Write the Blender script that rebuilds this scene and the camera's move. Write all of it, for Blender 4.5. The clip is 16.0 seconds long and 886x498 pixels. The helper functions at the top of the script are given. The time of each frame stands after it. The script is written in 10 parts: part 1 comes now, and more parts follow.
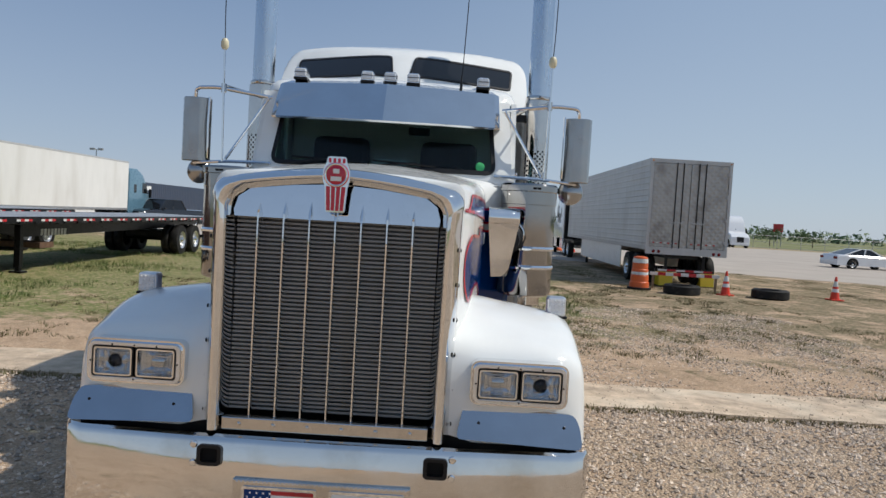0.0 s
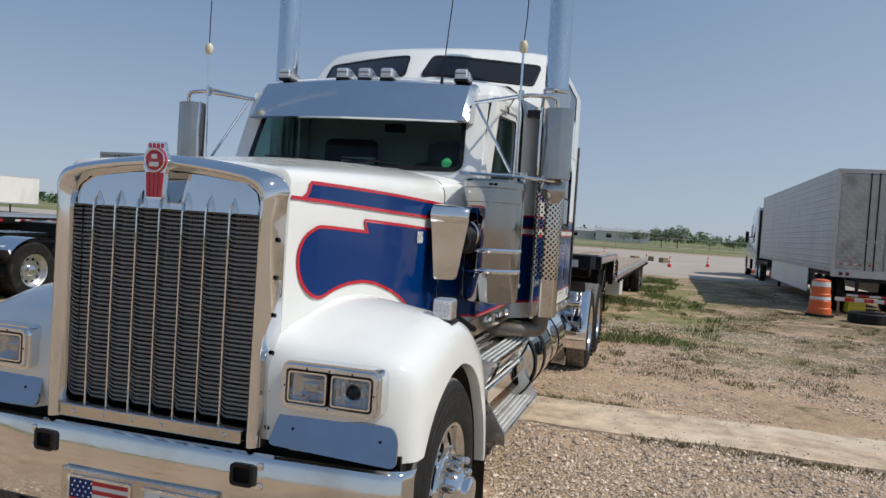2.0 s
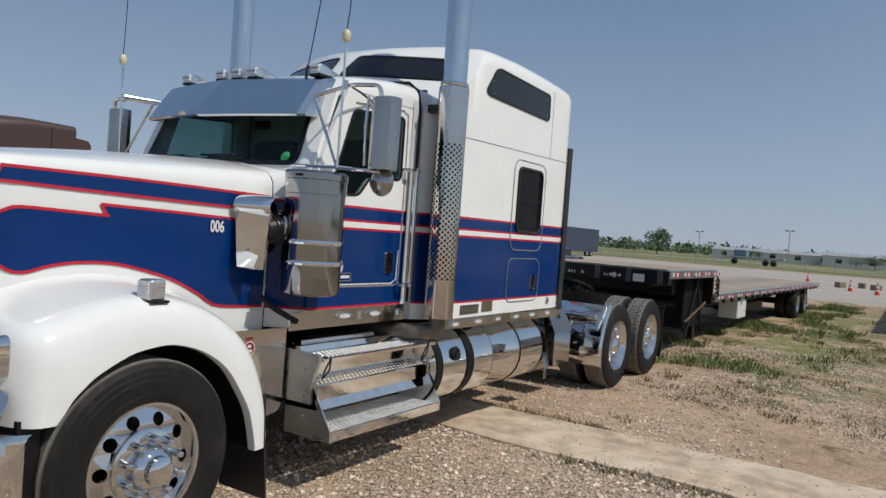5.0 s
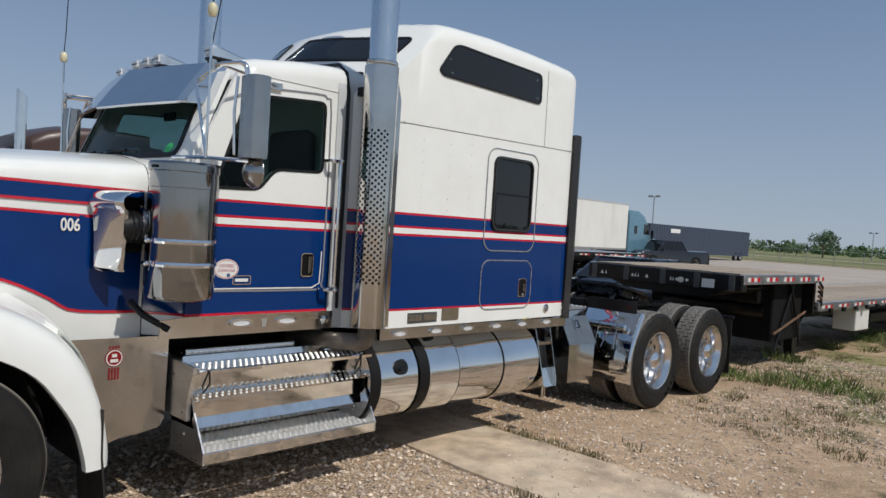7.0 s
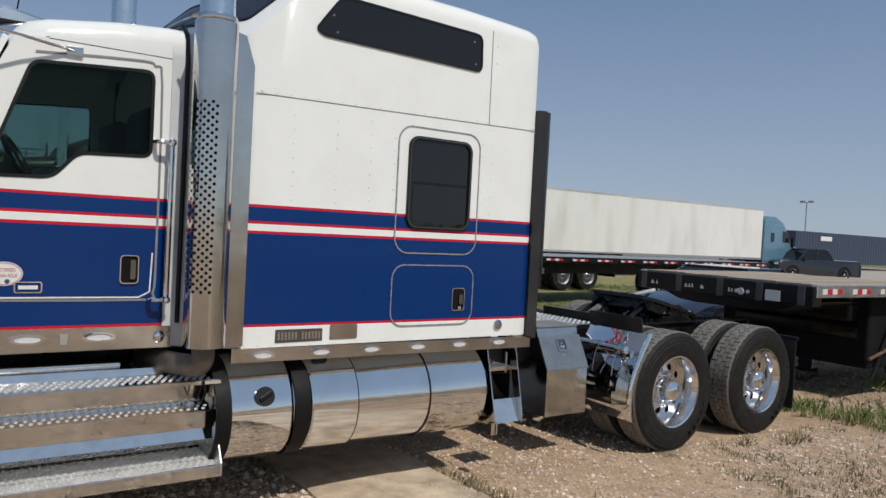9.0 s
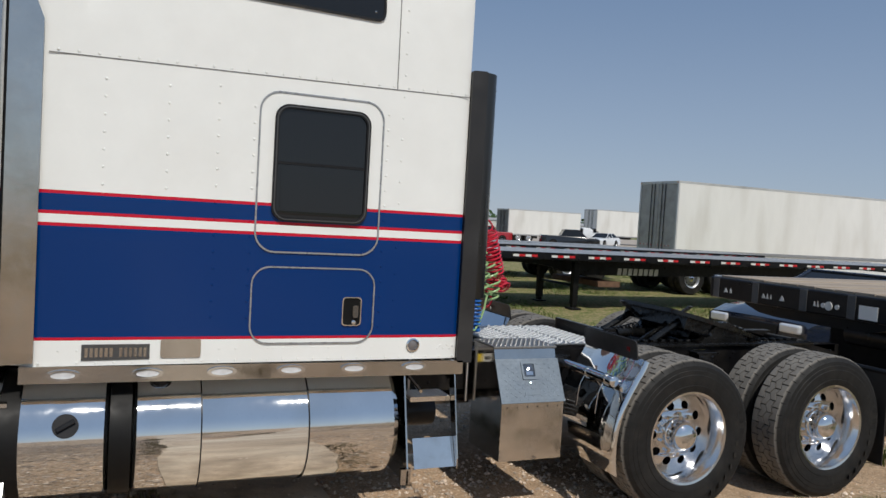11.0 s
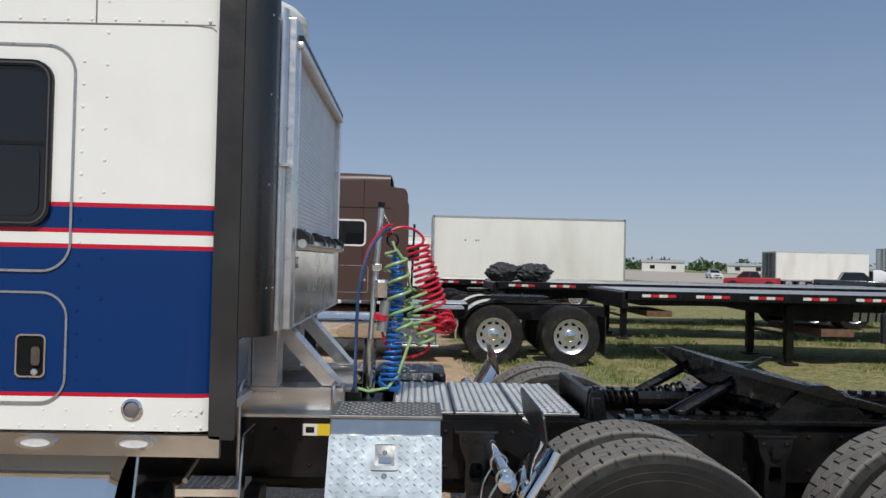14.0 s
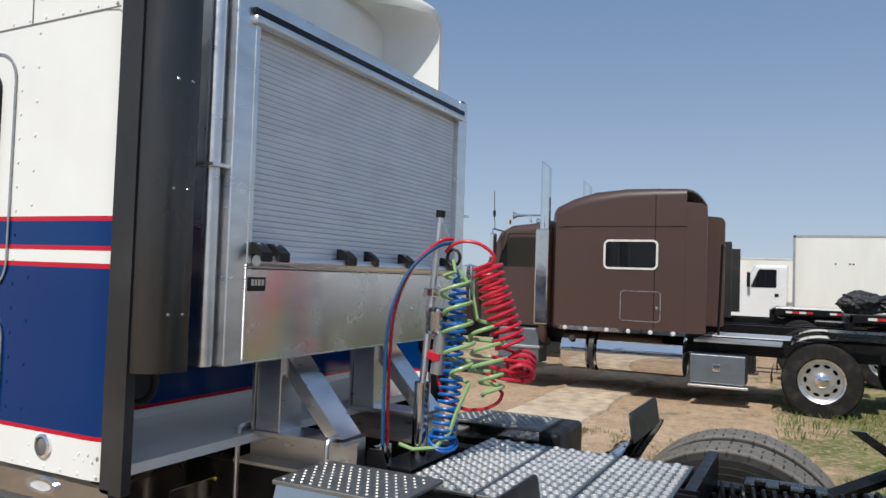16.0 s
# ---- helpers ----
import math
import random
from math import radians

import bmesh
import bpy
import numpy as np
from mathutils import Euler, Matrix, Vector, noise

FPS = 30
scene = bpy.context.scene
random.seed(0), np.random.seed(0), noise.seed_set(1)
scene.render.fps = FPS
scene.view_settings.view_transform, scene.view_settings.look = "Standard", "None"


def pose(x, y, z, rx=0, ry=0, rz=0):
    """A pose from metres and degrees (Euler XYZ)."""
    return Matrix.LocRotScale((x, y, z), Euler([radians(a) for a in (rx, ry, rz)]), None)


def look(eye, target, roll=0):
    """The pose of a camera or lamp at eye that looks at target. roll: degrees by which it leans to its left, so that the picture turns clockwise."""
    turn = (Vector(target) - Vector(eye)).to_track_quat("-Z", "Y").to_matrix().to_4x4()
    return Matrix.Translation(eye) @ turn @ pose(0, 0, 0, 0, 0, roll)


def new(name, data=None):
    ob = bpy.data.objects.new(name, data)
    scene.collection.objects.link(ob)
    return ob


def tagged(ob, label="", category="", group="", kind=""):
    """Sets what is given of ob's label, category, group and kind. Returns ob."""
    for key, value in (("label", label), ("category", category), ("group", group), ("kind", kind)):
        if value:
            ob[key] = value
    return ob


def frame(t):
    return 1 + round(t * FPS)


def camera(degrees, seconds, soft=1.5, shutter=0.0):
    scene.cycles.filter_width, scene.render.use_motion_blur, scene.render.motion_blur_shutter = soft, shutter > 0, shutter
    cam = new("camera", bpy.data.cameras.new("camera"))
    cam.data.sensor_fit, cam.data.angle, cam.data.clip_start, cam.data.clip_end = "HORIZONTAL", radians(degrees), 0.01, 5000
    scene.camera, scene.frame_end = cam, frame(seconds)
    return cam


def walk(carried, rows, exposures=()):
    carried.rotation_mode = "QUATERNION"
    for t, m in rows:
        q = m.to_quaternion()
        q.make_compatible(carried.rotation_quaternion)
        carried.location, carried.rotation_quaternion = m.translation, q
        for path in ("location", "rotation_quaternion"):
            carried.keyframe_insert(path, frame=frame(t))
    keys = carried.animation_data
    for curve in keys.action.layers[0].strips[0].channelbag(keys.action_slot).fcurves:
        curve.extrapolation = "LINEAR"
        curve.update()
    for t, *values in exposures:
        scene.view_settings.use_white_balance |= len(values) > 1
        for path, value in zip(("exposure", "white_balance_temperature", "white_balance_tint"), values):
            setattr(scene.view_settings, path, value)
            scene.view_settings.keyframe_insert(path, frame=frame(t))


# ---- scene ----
cam = camera(61.9, 16.0)
PATH = [
    (0, (0.528, -4.025, 1.832), (0.506, -2.038, 1.744), 3.4),
    (0.5, (0.933, -3.935, 1.834), (0.779, -1.954, 1.741), 3.4),
    (1, (1.317, -3.806, 1.831), (1.022, -1.841, 1.742), 3.4),
    (1.5, (1.697, -3.586, 1.815), (1.262, -1.646, 1.735), 3.5),
    (2, (2.117, -3.451, 1.792), (1.554, -1.545, 1.725), 3.7),
    (2.5, (2.504, -3.300, 1.790), (1.823, -1.432, 1.729), 3.9),
    (3, (2.888, -3.112, 1.797), (2.102, -1.286, 1.748), 4.0),
    (3.5, (3.328, -2.997, 1.797), (2.455, -1.209, 1.757), 4.0),
    (4, (3.663, -2.783, 1.767), (2.716, -1.033, 1.730), 4.1),
    (4.5, (3.967, -2.521, 1.768), (2.957, -0.808, 1.727), 4.2),
    (5, (4.316, -2.306, 1.773), (3.245, -0.632, 1.726), 4.2),
    (5.2, (4.433, -2.199, 1.783), (3.334, -0.542, 1.731), 4.2),
    (7.3, (5.148, -0.517, 1.819), (3.727, 0.874, 1.775), 3.4),
    (7.5, (5.173, -0.336, 1.806), (3.727, 1.030, 1.773), 3.3),
    (8, (5.298, 0.157, 1.823), (3.787, 1.451, 1.785), 3.2),
    (8.5, (5.316, 0.662, 1.803), (3.748, 1.886, 1.763), 3.2),
    (9, (5.315, 1.240, 1.813), (3.690, 2.386, 1.763), 3.0),
    (9.2, (5.340, 1.468, 1.812), (3.691, 2.578, 1.753), 3.0),
    (11.3, (5.000, 3.490, 1.880), (3.144, 4.202, 1.806), 3.1),
    (11.5, (4.924, 3.692, 1.853), (3.053, 4.365, 1.785), 2.9),
    (12, (4.768, 4.097, 1.814), (2.870, 4.692, 1.768), 2.7),
    (12.5, (4.640, 4.511, 1.770), (2.713, 5.003, 1.751), 2.2),
    (13, (4.400, 4.933, 1.718), (2.446, 5.307, 1.723), 1.9),
    (13.5, (4.162, 5.344, 1.711), (2.187, 5.578, 1.734), 1.4),
    (14, (3.949, 5.747, 1.718), (1.961, 5.821, 1.752), 1.3),
    (14.5, (3.640, 6.123, 1.697), (1.654, 6.012, 1.730), 1.4),
    (15, (3.364, 6.473, 1.682), (1.402, 6.146, 1.710), 1.5),
    (15.5, (3.085, 6.744, 1.710), (1.194, 6.128, 1.745), 1.7),
    (16, (2.774, 6.989, 1.750), (0.998, 6.097, 1.823), 1.9),
]
walk(cam, [(t, look(eye, target, roll)) for t, eye, target, roll in PATH], exposures=[(0, 0.2), (2, 0.13), (4, 0.03), (5, -0.02), (8.5, 0.0), (11.5, 0.03), (13, 0.0), (14, 0.08), (15, 0.24), (16, 0.32)])

# ---- light ----
SUN_FROM = Vector((0.80, 0.0, 1.0))
world = bpy.data.worlds.new("sky")
scene.world = world
world.use_nodes = True
wn, wl = world.node_tree.nodes, world.node_tree.links
sky = wn.new("ShaderNodeTexSky")
sky.sky_type = "NISHITA"
sky.sun_disc = False
sky.sun_elevation = math.atan2(SUN_FROM.z, math.hypot(SUN_FROM.x, SUN_FROM.y))
sky.sun_rotation = math.atan2(SUN_FROM.x, SUN_FROM.y)
sky.altitude, sky.air_density, sky.dust_density, sky.ozone_density = 200, 1.0, 0.3, 2.0
# summer haze over the clear sky, a little paler towards the horizon
wc = wn.new("ShaderNodeTexCoord")
ws = wn.new("ShaderNodeSeparateXYZ")
wl.new(wc.outputs["Generated"], ws.inputs[0])
wr = wn.new("ShaderNodeMapRange")
wr.interpolation_type = "SMOOTHSTEP"
wr.inputs[1].default_value, wr.inputs[2].default_value = -0.05, 0.42
wl.new(ws.outputs[2], wr.inputs[0])
haze = wn.new("ShaderNodeMix")
haze.data_type = "RGBA"
haze.inputs[6].default_value = (3.2, 3.95, 5.1, 1)
haze.inputs[7].default_value = (1.38, 2.2, 3.7, 1)
wl.new(wr.outputs[0], haze.inputs["Factor"])
# the haze glows towards the sun's side of the sky
pale = wn.new("ShaderNodeMix")
pale.data_type = "RGBA"
pale.inputs[6].default_value = (3.7, 4.45, 5.4, 1)
pale.inputs[7].default_value = (2.45, 3.35, 4.75, 1)
wl.new(wr.outputs[0], pale.inputs["Factor"])
side_of = wn.new("ShaderNodeMapRange")
side_of.interpolation_type = "SMOOTHSTEP"
side_of.inputs[1].default_value, side_of.inputs[2].default_value = -0.30, 0.42
wl.new(ws.outputs[0], side_of.inputs[0])
glow = wn.new("ShaderNodeMix")
glow.data_type = "RGBA"
wl.new(side_of.outputs[0], glow.inputs["Factor"])
wl.new(haze.outputs[2], glow.inputs[6])
wl.new(pale.outputs[2], glow.inputs[7])
veil = wn.new("ShaderNodeMix")
veil.data_type = "RGBA"
veil.inputs["Factor"].default_value = 0.85
wl.new(sky.outputs[0], veil.inputs[6])
wl.new(glow.outputs[2], veil.inputs[7])
wl.new(veil.outputs[2], wn["Background"].inputs[0])
wn["Background"].inputs[1].default_value = 0.10
sun_data = bpy.data.lights.new("sun", "SUN")
sun_data.energy, sun_data.angle, sun_data.color = 3.05, radians(0.7), (1.0, 0.95, 0.87)
sun = new("sun", sun_data)
sun.matrix_basis = look(SUN_FROM * 40, (0, 0, 0))
scene.view_settings.exposure = 0.0

# ---- small building kit ----
R = random.Random(7)


def part(name, bm, material, parent=None, label="", smooth=False, matrix=None):
    """Links a bmesh as one mesh object, under a thing or a part."""
    bmesh.ops.recalc_face_normals(bm, faces=bm.faces)
    me = bpy.data.meshes.new(name)
    bm.to_mesh(me)
    bm.free()
    for m in material if isinstance(material, (list, tuple)) else [material]:
        me.materials.append(m)
    ob = new(name, me)
    if smooth:
        me.shade_smooth()
        me.set_sharp_from_angle(angle=radians(smooth if smooth is not True else 35))
    if parent is not None:
        ob.parent = parent
    if matrix is not None:
        ob.matrix_basis = matrix
    if label:
        ob["label"] = label
    return ob


def thing(name, label, category, group="", m=None, kind=""):
    ob = new(name)
    if m is not None:
        ob.matrix_basis = m
    return tagged(ob, label, category, group, kind)


def structure(name, bm, material, label="", category="", smooth=False):
    return tagged(part(name, bm, material, smooth=smooth), label, category, kind="structure")


def box(x0, x1, y0, y1, z0, z1, bevel=0.0, bm=None, seg=2):
    bm = bm or bmesh.new()
    vs = [bm.verts.new((x, y, z)) for x in (x0, x1) for y in (y0, y1) for z in (z0, z1)]
    fs = [bm.faces.new([vs[i] for i in q]) for q in ((0, 1, 3, 2), (4, 6, 7, 5), (0, 4, 5, 1), (2, 3, 7, 6), (0, 2, 6, 4), (1, 5, 7, 3))]
    if bevel:
        es = list({e for f in fs for e in f.edges})
        bmesh.ops.bevel(bm, geom=es, offset=bevel, segments=seg, affect="EDGES", profile=0.5)
    return bm


def frame_of(d):
    d = Vector(d).normalized()
    a = Vector((0, 0, 1)) if abs(d.z) < 0.9 else Vector((1, 0, 0))
    u = d.cross(a).normalized()
    return d, u, d.cross(u)


def rod(p0, p1, r, n=10, r2=None, bm=None):
    bm = bm or bmesh.new()
    p0, p1 = Vector(p0), Vector(p1)
    _, u, v = frame_of(p1 - p0)
    rings = []
    for p, k in ((p0, r), (p1, r if r2 is None else r2)):
        rings.append([bm.verts.new(p + k * (math.cos(2 * math.pi * i / n) * u + math.sin(2 * math.pi * i / n) * v)) for i in range(n)])
    for i in range(n):
        bm.faces.new((rings[0][i], rings[0][(i + 1) % n], rings[1][(i + 1) % n], rings[1][i]))
    bm.faces.new(rings[0])
    bm.faces.new(rings[1][::-1])
    return bm


def tube(pts, r, n=8, bm=None):
    """A round bar along a polyline."""
    bm = bm or bmesh.new()
    pts = [Vector(p) for p in pts]
    last, u = None, None
    for i, p in enumerate(pts):
        d = (pts[min(i + 1, len(pts) - 1)] - pts[max(i - 1, 0)]).normalized()
        if u is None:
            _, u, v = frame_of(d)
        else:
            u = (u - d * u.dot(d)).normalized()
            v = d.cross(u)
        ring = [bm.verts.new(p + r * (math.cos(2 * math.pi * k / n) * u + math.sin(2 * math.pi * k / n) * v)) for k in range(n)]
        if last:
            for k in range(n):
                bm.faces.new((last[k], last[(k + 1) % n], ring[(k + 1) % n], ring[k]))
        else:
            bm.faces.new(ring)
        last = ring
    bm.faces.new(last[::-1])
    return bm


def bend(pts, r=0.06, n=5):
    """Rounds the corners of a polyline."""
    pts = [Vector(p) for p in pts]
    out = [pts[0]]
    for a, b, c in zip(pts, pts[1:], pts[2:]):
        k = min(r, (a - b).length * 0.45, (c - b).length * 0.45)
        p, q = b + (a - b).normalized() * k, b + (c - b).normalized() * k
        for i in range(n + 1):
            t = i / n
            out.append((1 - t) ** 2 * p + 2 * t * (1 - t) * b + t * t * q)
    return out + [pts[-1]]


def loft(sections, closed=True, caps=True, bm=None):
    bm = bm or bmesh.new()
    rows = [[bm.verts.new(p) for p in s] for s in sections]
    n = len(rows[0])
    for a, b in zip(rows, rows[1:]):
        for i in range(n if closed else n - 1):
            q = (a[i], a[(i + 1) % n], b[(i + 1) % n], b[i])
            if len(set(q)) == 4:
                bm.faces.new(q)
    if caps and closed:
        bm.faces.new(rows[0])
        bm.faces.new(rows[-1][::-1])
    return bm


def lathe(profile, n=40, axis="x", bm=None, centre=(0, 0, 0)):
    """Turns a profile of (radius, along) round an axis."""
    bm = bm or bmesh.new()
    c = Vector(centre)

    def at(r, a, k):
        s, t = r * math.cos(2 * math.pi * k / n), r * math.sin(2 * math.pi * k / n)
        return c + Vector({"x": (a, s, t), "y": (s, a, t), "z": (s, t, a)}[axis])

    rows = []
    for r, a in profile:
        rows.append([bm.verts.new(at(0, a, 0))] if r < 1e-6 else [bm.verts.new(at(r, a, k)) for k in range(n)])
    for p, q in zip(rows, rows[1:]):
        for k in range(n):
            if len(p) == 1 and len(q) == 1:
                continue
            if len(p) == 1:
                bm.faces.new((p[0], q[k], q[(k + 1) % n]))
            elif len(q) == 1:
                bm.faces.new((p[k], p[(k + 1) % n], q[0]))
            else:
                bm.faces.new((p[k], p[(k + 1) % n], q[(k + 1) % n], q[k]))
    return bm


def arc(cx, cy, r, a0, a1, n=6):
    return [(cx + r * math.cos(radians(a0 + (a1 - a0) * i / n)), cy + r * math.sin(radians(a0 + (a1 - a0) * i / n))) for i in range(n + 1)]


def rrect(u0, u1, v0, v1, r, n=5):
    return arc(u1 - r, v1 - r, r, 0, 90, n) + arc(u0 + r, v1 - r, r, 90, 180, n) + arc(u0 + r, v0 + r, r, 180, 270, n) + arc(u1 - r, v0 + r, r, 270, 360, n)


def soften(poly, r, n=4):
    """A closed outline with its corners rounded."""
    pts = [Vector((*p, 0)) for p in poly]
    out = []
    for i, b in enumerate(pts):
        a, c = pts[i - 1], pts[(i + 1) % len(pts)]
        k = min(r, (a - b).length * 0.45, (c - b).length * 0.45)
        p, q = b + (a - b).normalized() * k, b + (c - b).normalized() * k
        for j in range(n + 1):
            t = j / n
            w = (1 - t) ** 2 * p + 2 * t * (1 - t) * b + t * t * q
            out.append((w.x, w.y))
    return out


def circle(cu, cv, r, n=16):
    return [(cu + r * math.cos(2 * math.pi * i / n), cv + r * math.sin(2 * math.pi * i / n)) for i in range(n)]


def slab(outer, holes, to3d, d0, d1, bm=None):
    """A plate of any outline with holes through it; to3d(u, v, d) places it."""
    bm = bm or bmesh.new()
    sides = []
    for d in (d0, d1):
        loops = [[bm.verts.new(to3d(u, v, d)) for u, v in lp] for lp in (outer, *holes)]
        es = []
        for lp in loops:
            for i in range(len(lp)):
                es.append(bm.edges.new((lp[i], lp[(i + 1) % len(lp)])))
        if holes:
            bmesh.ops.triangle_fill(bm, edges=es, use_beauty=True, use_dissolve=False)
        else:
            bm.faces.new(loops[0])
        sides.append(loops)
    for a, b in zip(*sides):
        for i in range(len(a)):
            bm.faces.new((a[i], a[(i + 1) % len(a)], b[(i + 1) % len(a)], b[i]))
    return bm


def on_x(u, v, d):
    return (d, u, v)


def on_y(u, v, d):
    return (u, d, v)


def on_z(u, v, d):
    return (u, v, d)


def ribbon(line, w, to3d, d, closed=False, bm=None, thick=0.0015):
    """A flat band of width w along a 2D line."""
    bm = bm or bmesh.new()
    n = len(line)
    ps = [Vector(p) for p in line]
    rows = []
    for i, p in enumerate(ps):
        a = ps[(i - 1) % n] if closed or i else p
        b = ps[(i + 1) % n] if closed or i < n - 1 else p
        t = (b - a)
        t = t.normalized() if t.length else Vector((1, 0))
        nrm = Vector((-t.y, t.x)) * w / 2
        rows.append([bm.verts.new(to3d(*(p + s * nrm), e)) for s, e in ((1, d), (1, d + thick), (-1, d + thick), (-1, d))])
    m = n if closed else n - 1
    for i in range(m):
        a, b = rows[i], rows[(i + 1) % n]
        for k in range(4):
            bm.faces.new((a[k], a[(k + 1) % 4], b[(k + 1) % 4], b[k]))
    return bm


def dome(p, nrm, r, h=0.5, n=8, bm=None):
    """A low rivet or lens at p, facing nrm."""
    bm = bm or bmesh.new()
    d, u, v = frame_of(nrm)
    p = Vector(p)
    rows = []
    for k, e in ((1.0, 0.0), (0.75, 0.65 * h)):
        rows.append([bm.verts.new(p + d * e * r + r * k * (math.cos(2 * math.pi * i / n) * u + math.sin(2 * math.pi * i / n) * v)) for i in range(n)])
    top = bm.verts.new(p + d * h * r)
    for i in range(n):
        bm.faces.new((rows[0][i], rows[0][(i + 1) % n], rows[1][(i + 1) % n], rows[1][i]))
        bm.faces.new((rows[1][i], rows[1][(i + 1) % n], top))
    return bm


def smoothstep(a, b, t):
    t = max(0.0, min(1.0, (t - a) / (b - a)))
    return t * t * (3 - 2 * t)


def interp(t, table):
    for (a, va), (b, vb) in zip(table, table[1:]):
        if t <= b:
            k = 0 if b == a else max(0.0, (t - a) / (b - a))
            return va + (vb - va) * k
    return table[-1][1]


def merge(*bms):
    """Several bmeshes as one."""
    out = bms[0]
    for b in bms[1:]:
        me = bpy.data.meshes.new("joined")
        b.to_mesh(me)
        b.free()
        out.from_mesh(me)
        bpy.data.meshes.remove(me)
    return out


def word(name, text, size, depth, material, parent, m, label="", bold=0.0):
    """Raised lettering in the built-in font, as a mesh."""
    cu = bpy.data.curves.new(name, "FONT")
    cu.body, cu.size, cu.extrude, cu.align_x, cu.align_y = text, size, depth, "CENTER", "CENTER"
    cu.offset = bold
    tmp = bpy.data.objects.new(name, cu)
    me = bpy.data.meshes.new_from_object(tmp)
    bpy.data.objects.remove(tmp)
    bpy.data.curves.remove(cu)
    me.materials.append(material)
    ob = new(name, me)
    ob.parent = parent
    ob.matrix_basis = m
    if label:
        ob["label"] = label
    return ob


def dense(poly, k=3):
    out = []
    for i in range(len(poly) - 1):
        p0, p1, p2, p3 = (Vector(poly[max(0, min(len(poly) - 1, i + j))]) for j in (-1, 0, 1, 2))
        for s in range(k):
            t = s / k
            out.append(0.5 * ((2 * p1) + (p2 - p0) * t + (2 * p0 - 5 * p1 + 4 * p2 - p3) * t * t + (3 * p1 - p0 - 3 * p2 + p3) * t ** 3))
    return out + [Vector(poly[-1])]

# ---- materials ----
def mat(name, base, rough=0.5, metal=0.0, vary=0.08, scale=6.0, bump=0.0, bump_scale=60.0, rough_vary=0.08, stain=None, stain_amount=0.0,
        stain_scale=2.5, coat=0.0, stretch=(1, 1, 1), spec=0.5, per_object=0.0):
    """A surface with variation at two scales, stains and fine relief, in metres."""
    m = bpy.data.materials.new(name)
    m.use_nodes = True
    nt = m.node_tree
    n, l = nt.nodes, nt.links
    b = n["Principled BSDF"]
    b.inputs["Metallic"].default_value = metal
    b.inputs["Coat Weight"].default_value = coat
    b.inputs["Coat Roughness"].default_value = 0.04
    b.inputs["Specular IOR Level"].default_value = spec
    tc = n.new("ShaderNodeTexCoord")
    mp = n.new("ShaderNodeMapping")
    mp.inputs["Scale"].default_value = stretch
    l.new(tc.outputs["Object"], mp.inputs["Vector"])

    def tex(sc, detail=5.0):
        t = n.new("ShaderNodeTexNoise")
        t.inputs["Scale"].default_value, t.inputs["Detail"].default_value = sc, detail
        l.new(mp.outputs["Vector"], t.inputs["Vector"])
        return t.outputs["Fac"]

    def mix(f, a, c):
        x = n.new("ShaderNodeMix")
        x.data_type = "RGBA"
        if isinstance(f, float):
            x.inputs["Factor"].default_value = f
        else:
            l.new(f, x.inputs["Factor"])
        for s, val in ((6, a), (7, c)):
            if isinstance(val, tuple):
                x.inputs[s].default_value = (*val, 1)
            else:
                l.new(val, x.inputs[s])
        return x.outputs[2]

    def ramp(f, lo, hi, a=0.0, c=1.0):
        x = n.new("ShaderNodeMapRange")
        for i, val in enumerate((lo, hi, a, c)):
            x.inputs[i + 1].default_value = val
        l.new(f, x.inputs[0])
        return x.outputs[0]

    dark = tuple(max(0, c * (1 - vary)) for c in base)
    lite = tuple(min(1, c * (1 + vary)) for c in base)
    col = mix(ramp(tex(scale), 0.3, 0.7), dark, lite)
    fine = tex(scale * 9, 3.0)
    col = mix(ramp(fine, 0.35, 0.75, 0.0, 0.35), col, dark)
    if stain:
        col = mix(ramp(tex(stain_scale, 8.0), 0.5, 0.72, 0.0, stain_amount), col, stain)
    if per_object:
        oi = n.new("ShaderNodeObjectInfo")
        hs = n.new("ShaderNodeHueSaturation")
        l.new(ramp(oi.outputs["Random"], 0, 1, 1 - per_object, 1 + per_object), hs.inputs["Value"])
        l.new(col, hs.inputs["Color"])
        col = hs.outputs["Color"]
    l.new(col, b.inputs["Base Color"])
    l.new(ramp(tex(scale * 2.3), 0.3, 0.7, max(0.01, rough - rough_vary), min(1, rough + rough_vary)), b.inputs["Roughness"])
    if bump:
        bp = n.new("ShaderNodeBump")
        bp.inputs["Strength"].default_value, bp.inputs["Distance"].default_value = 1.0, bump
        l.new(tex(bump_scale, 4.0), bp.inputs["Height"])
        l.new(bp.outputs["Normal"], b.inputs["Normal"])
    return m


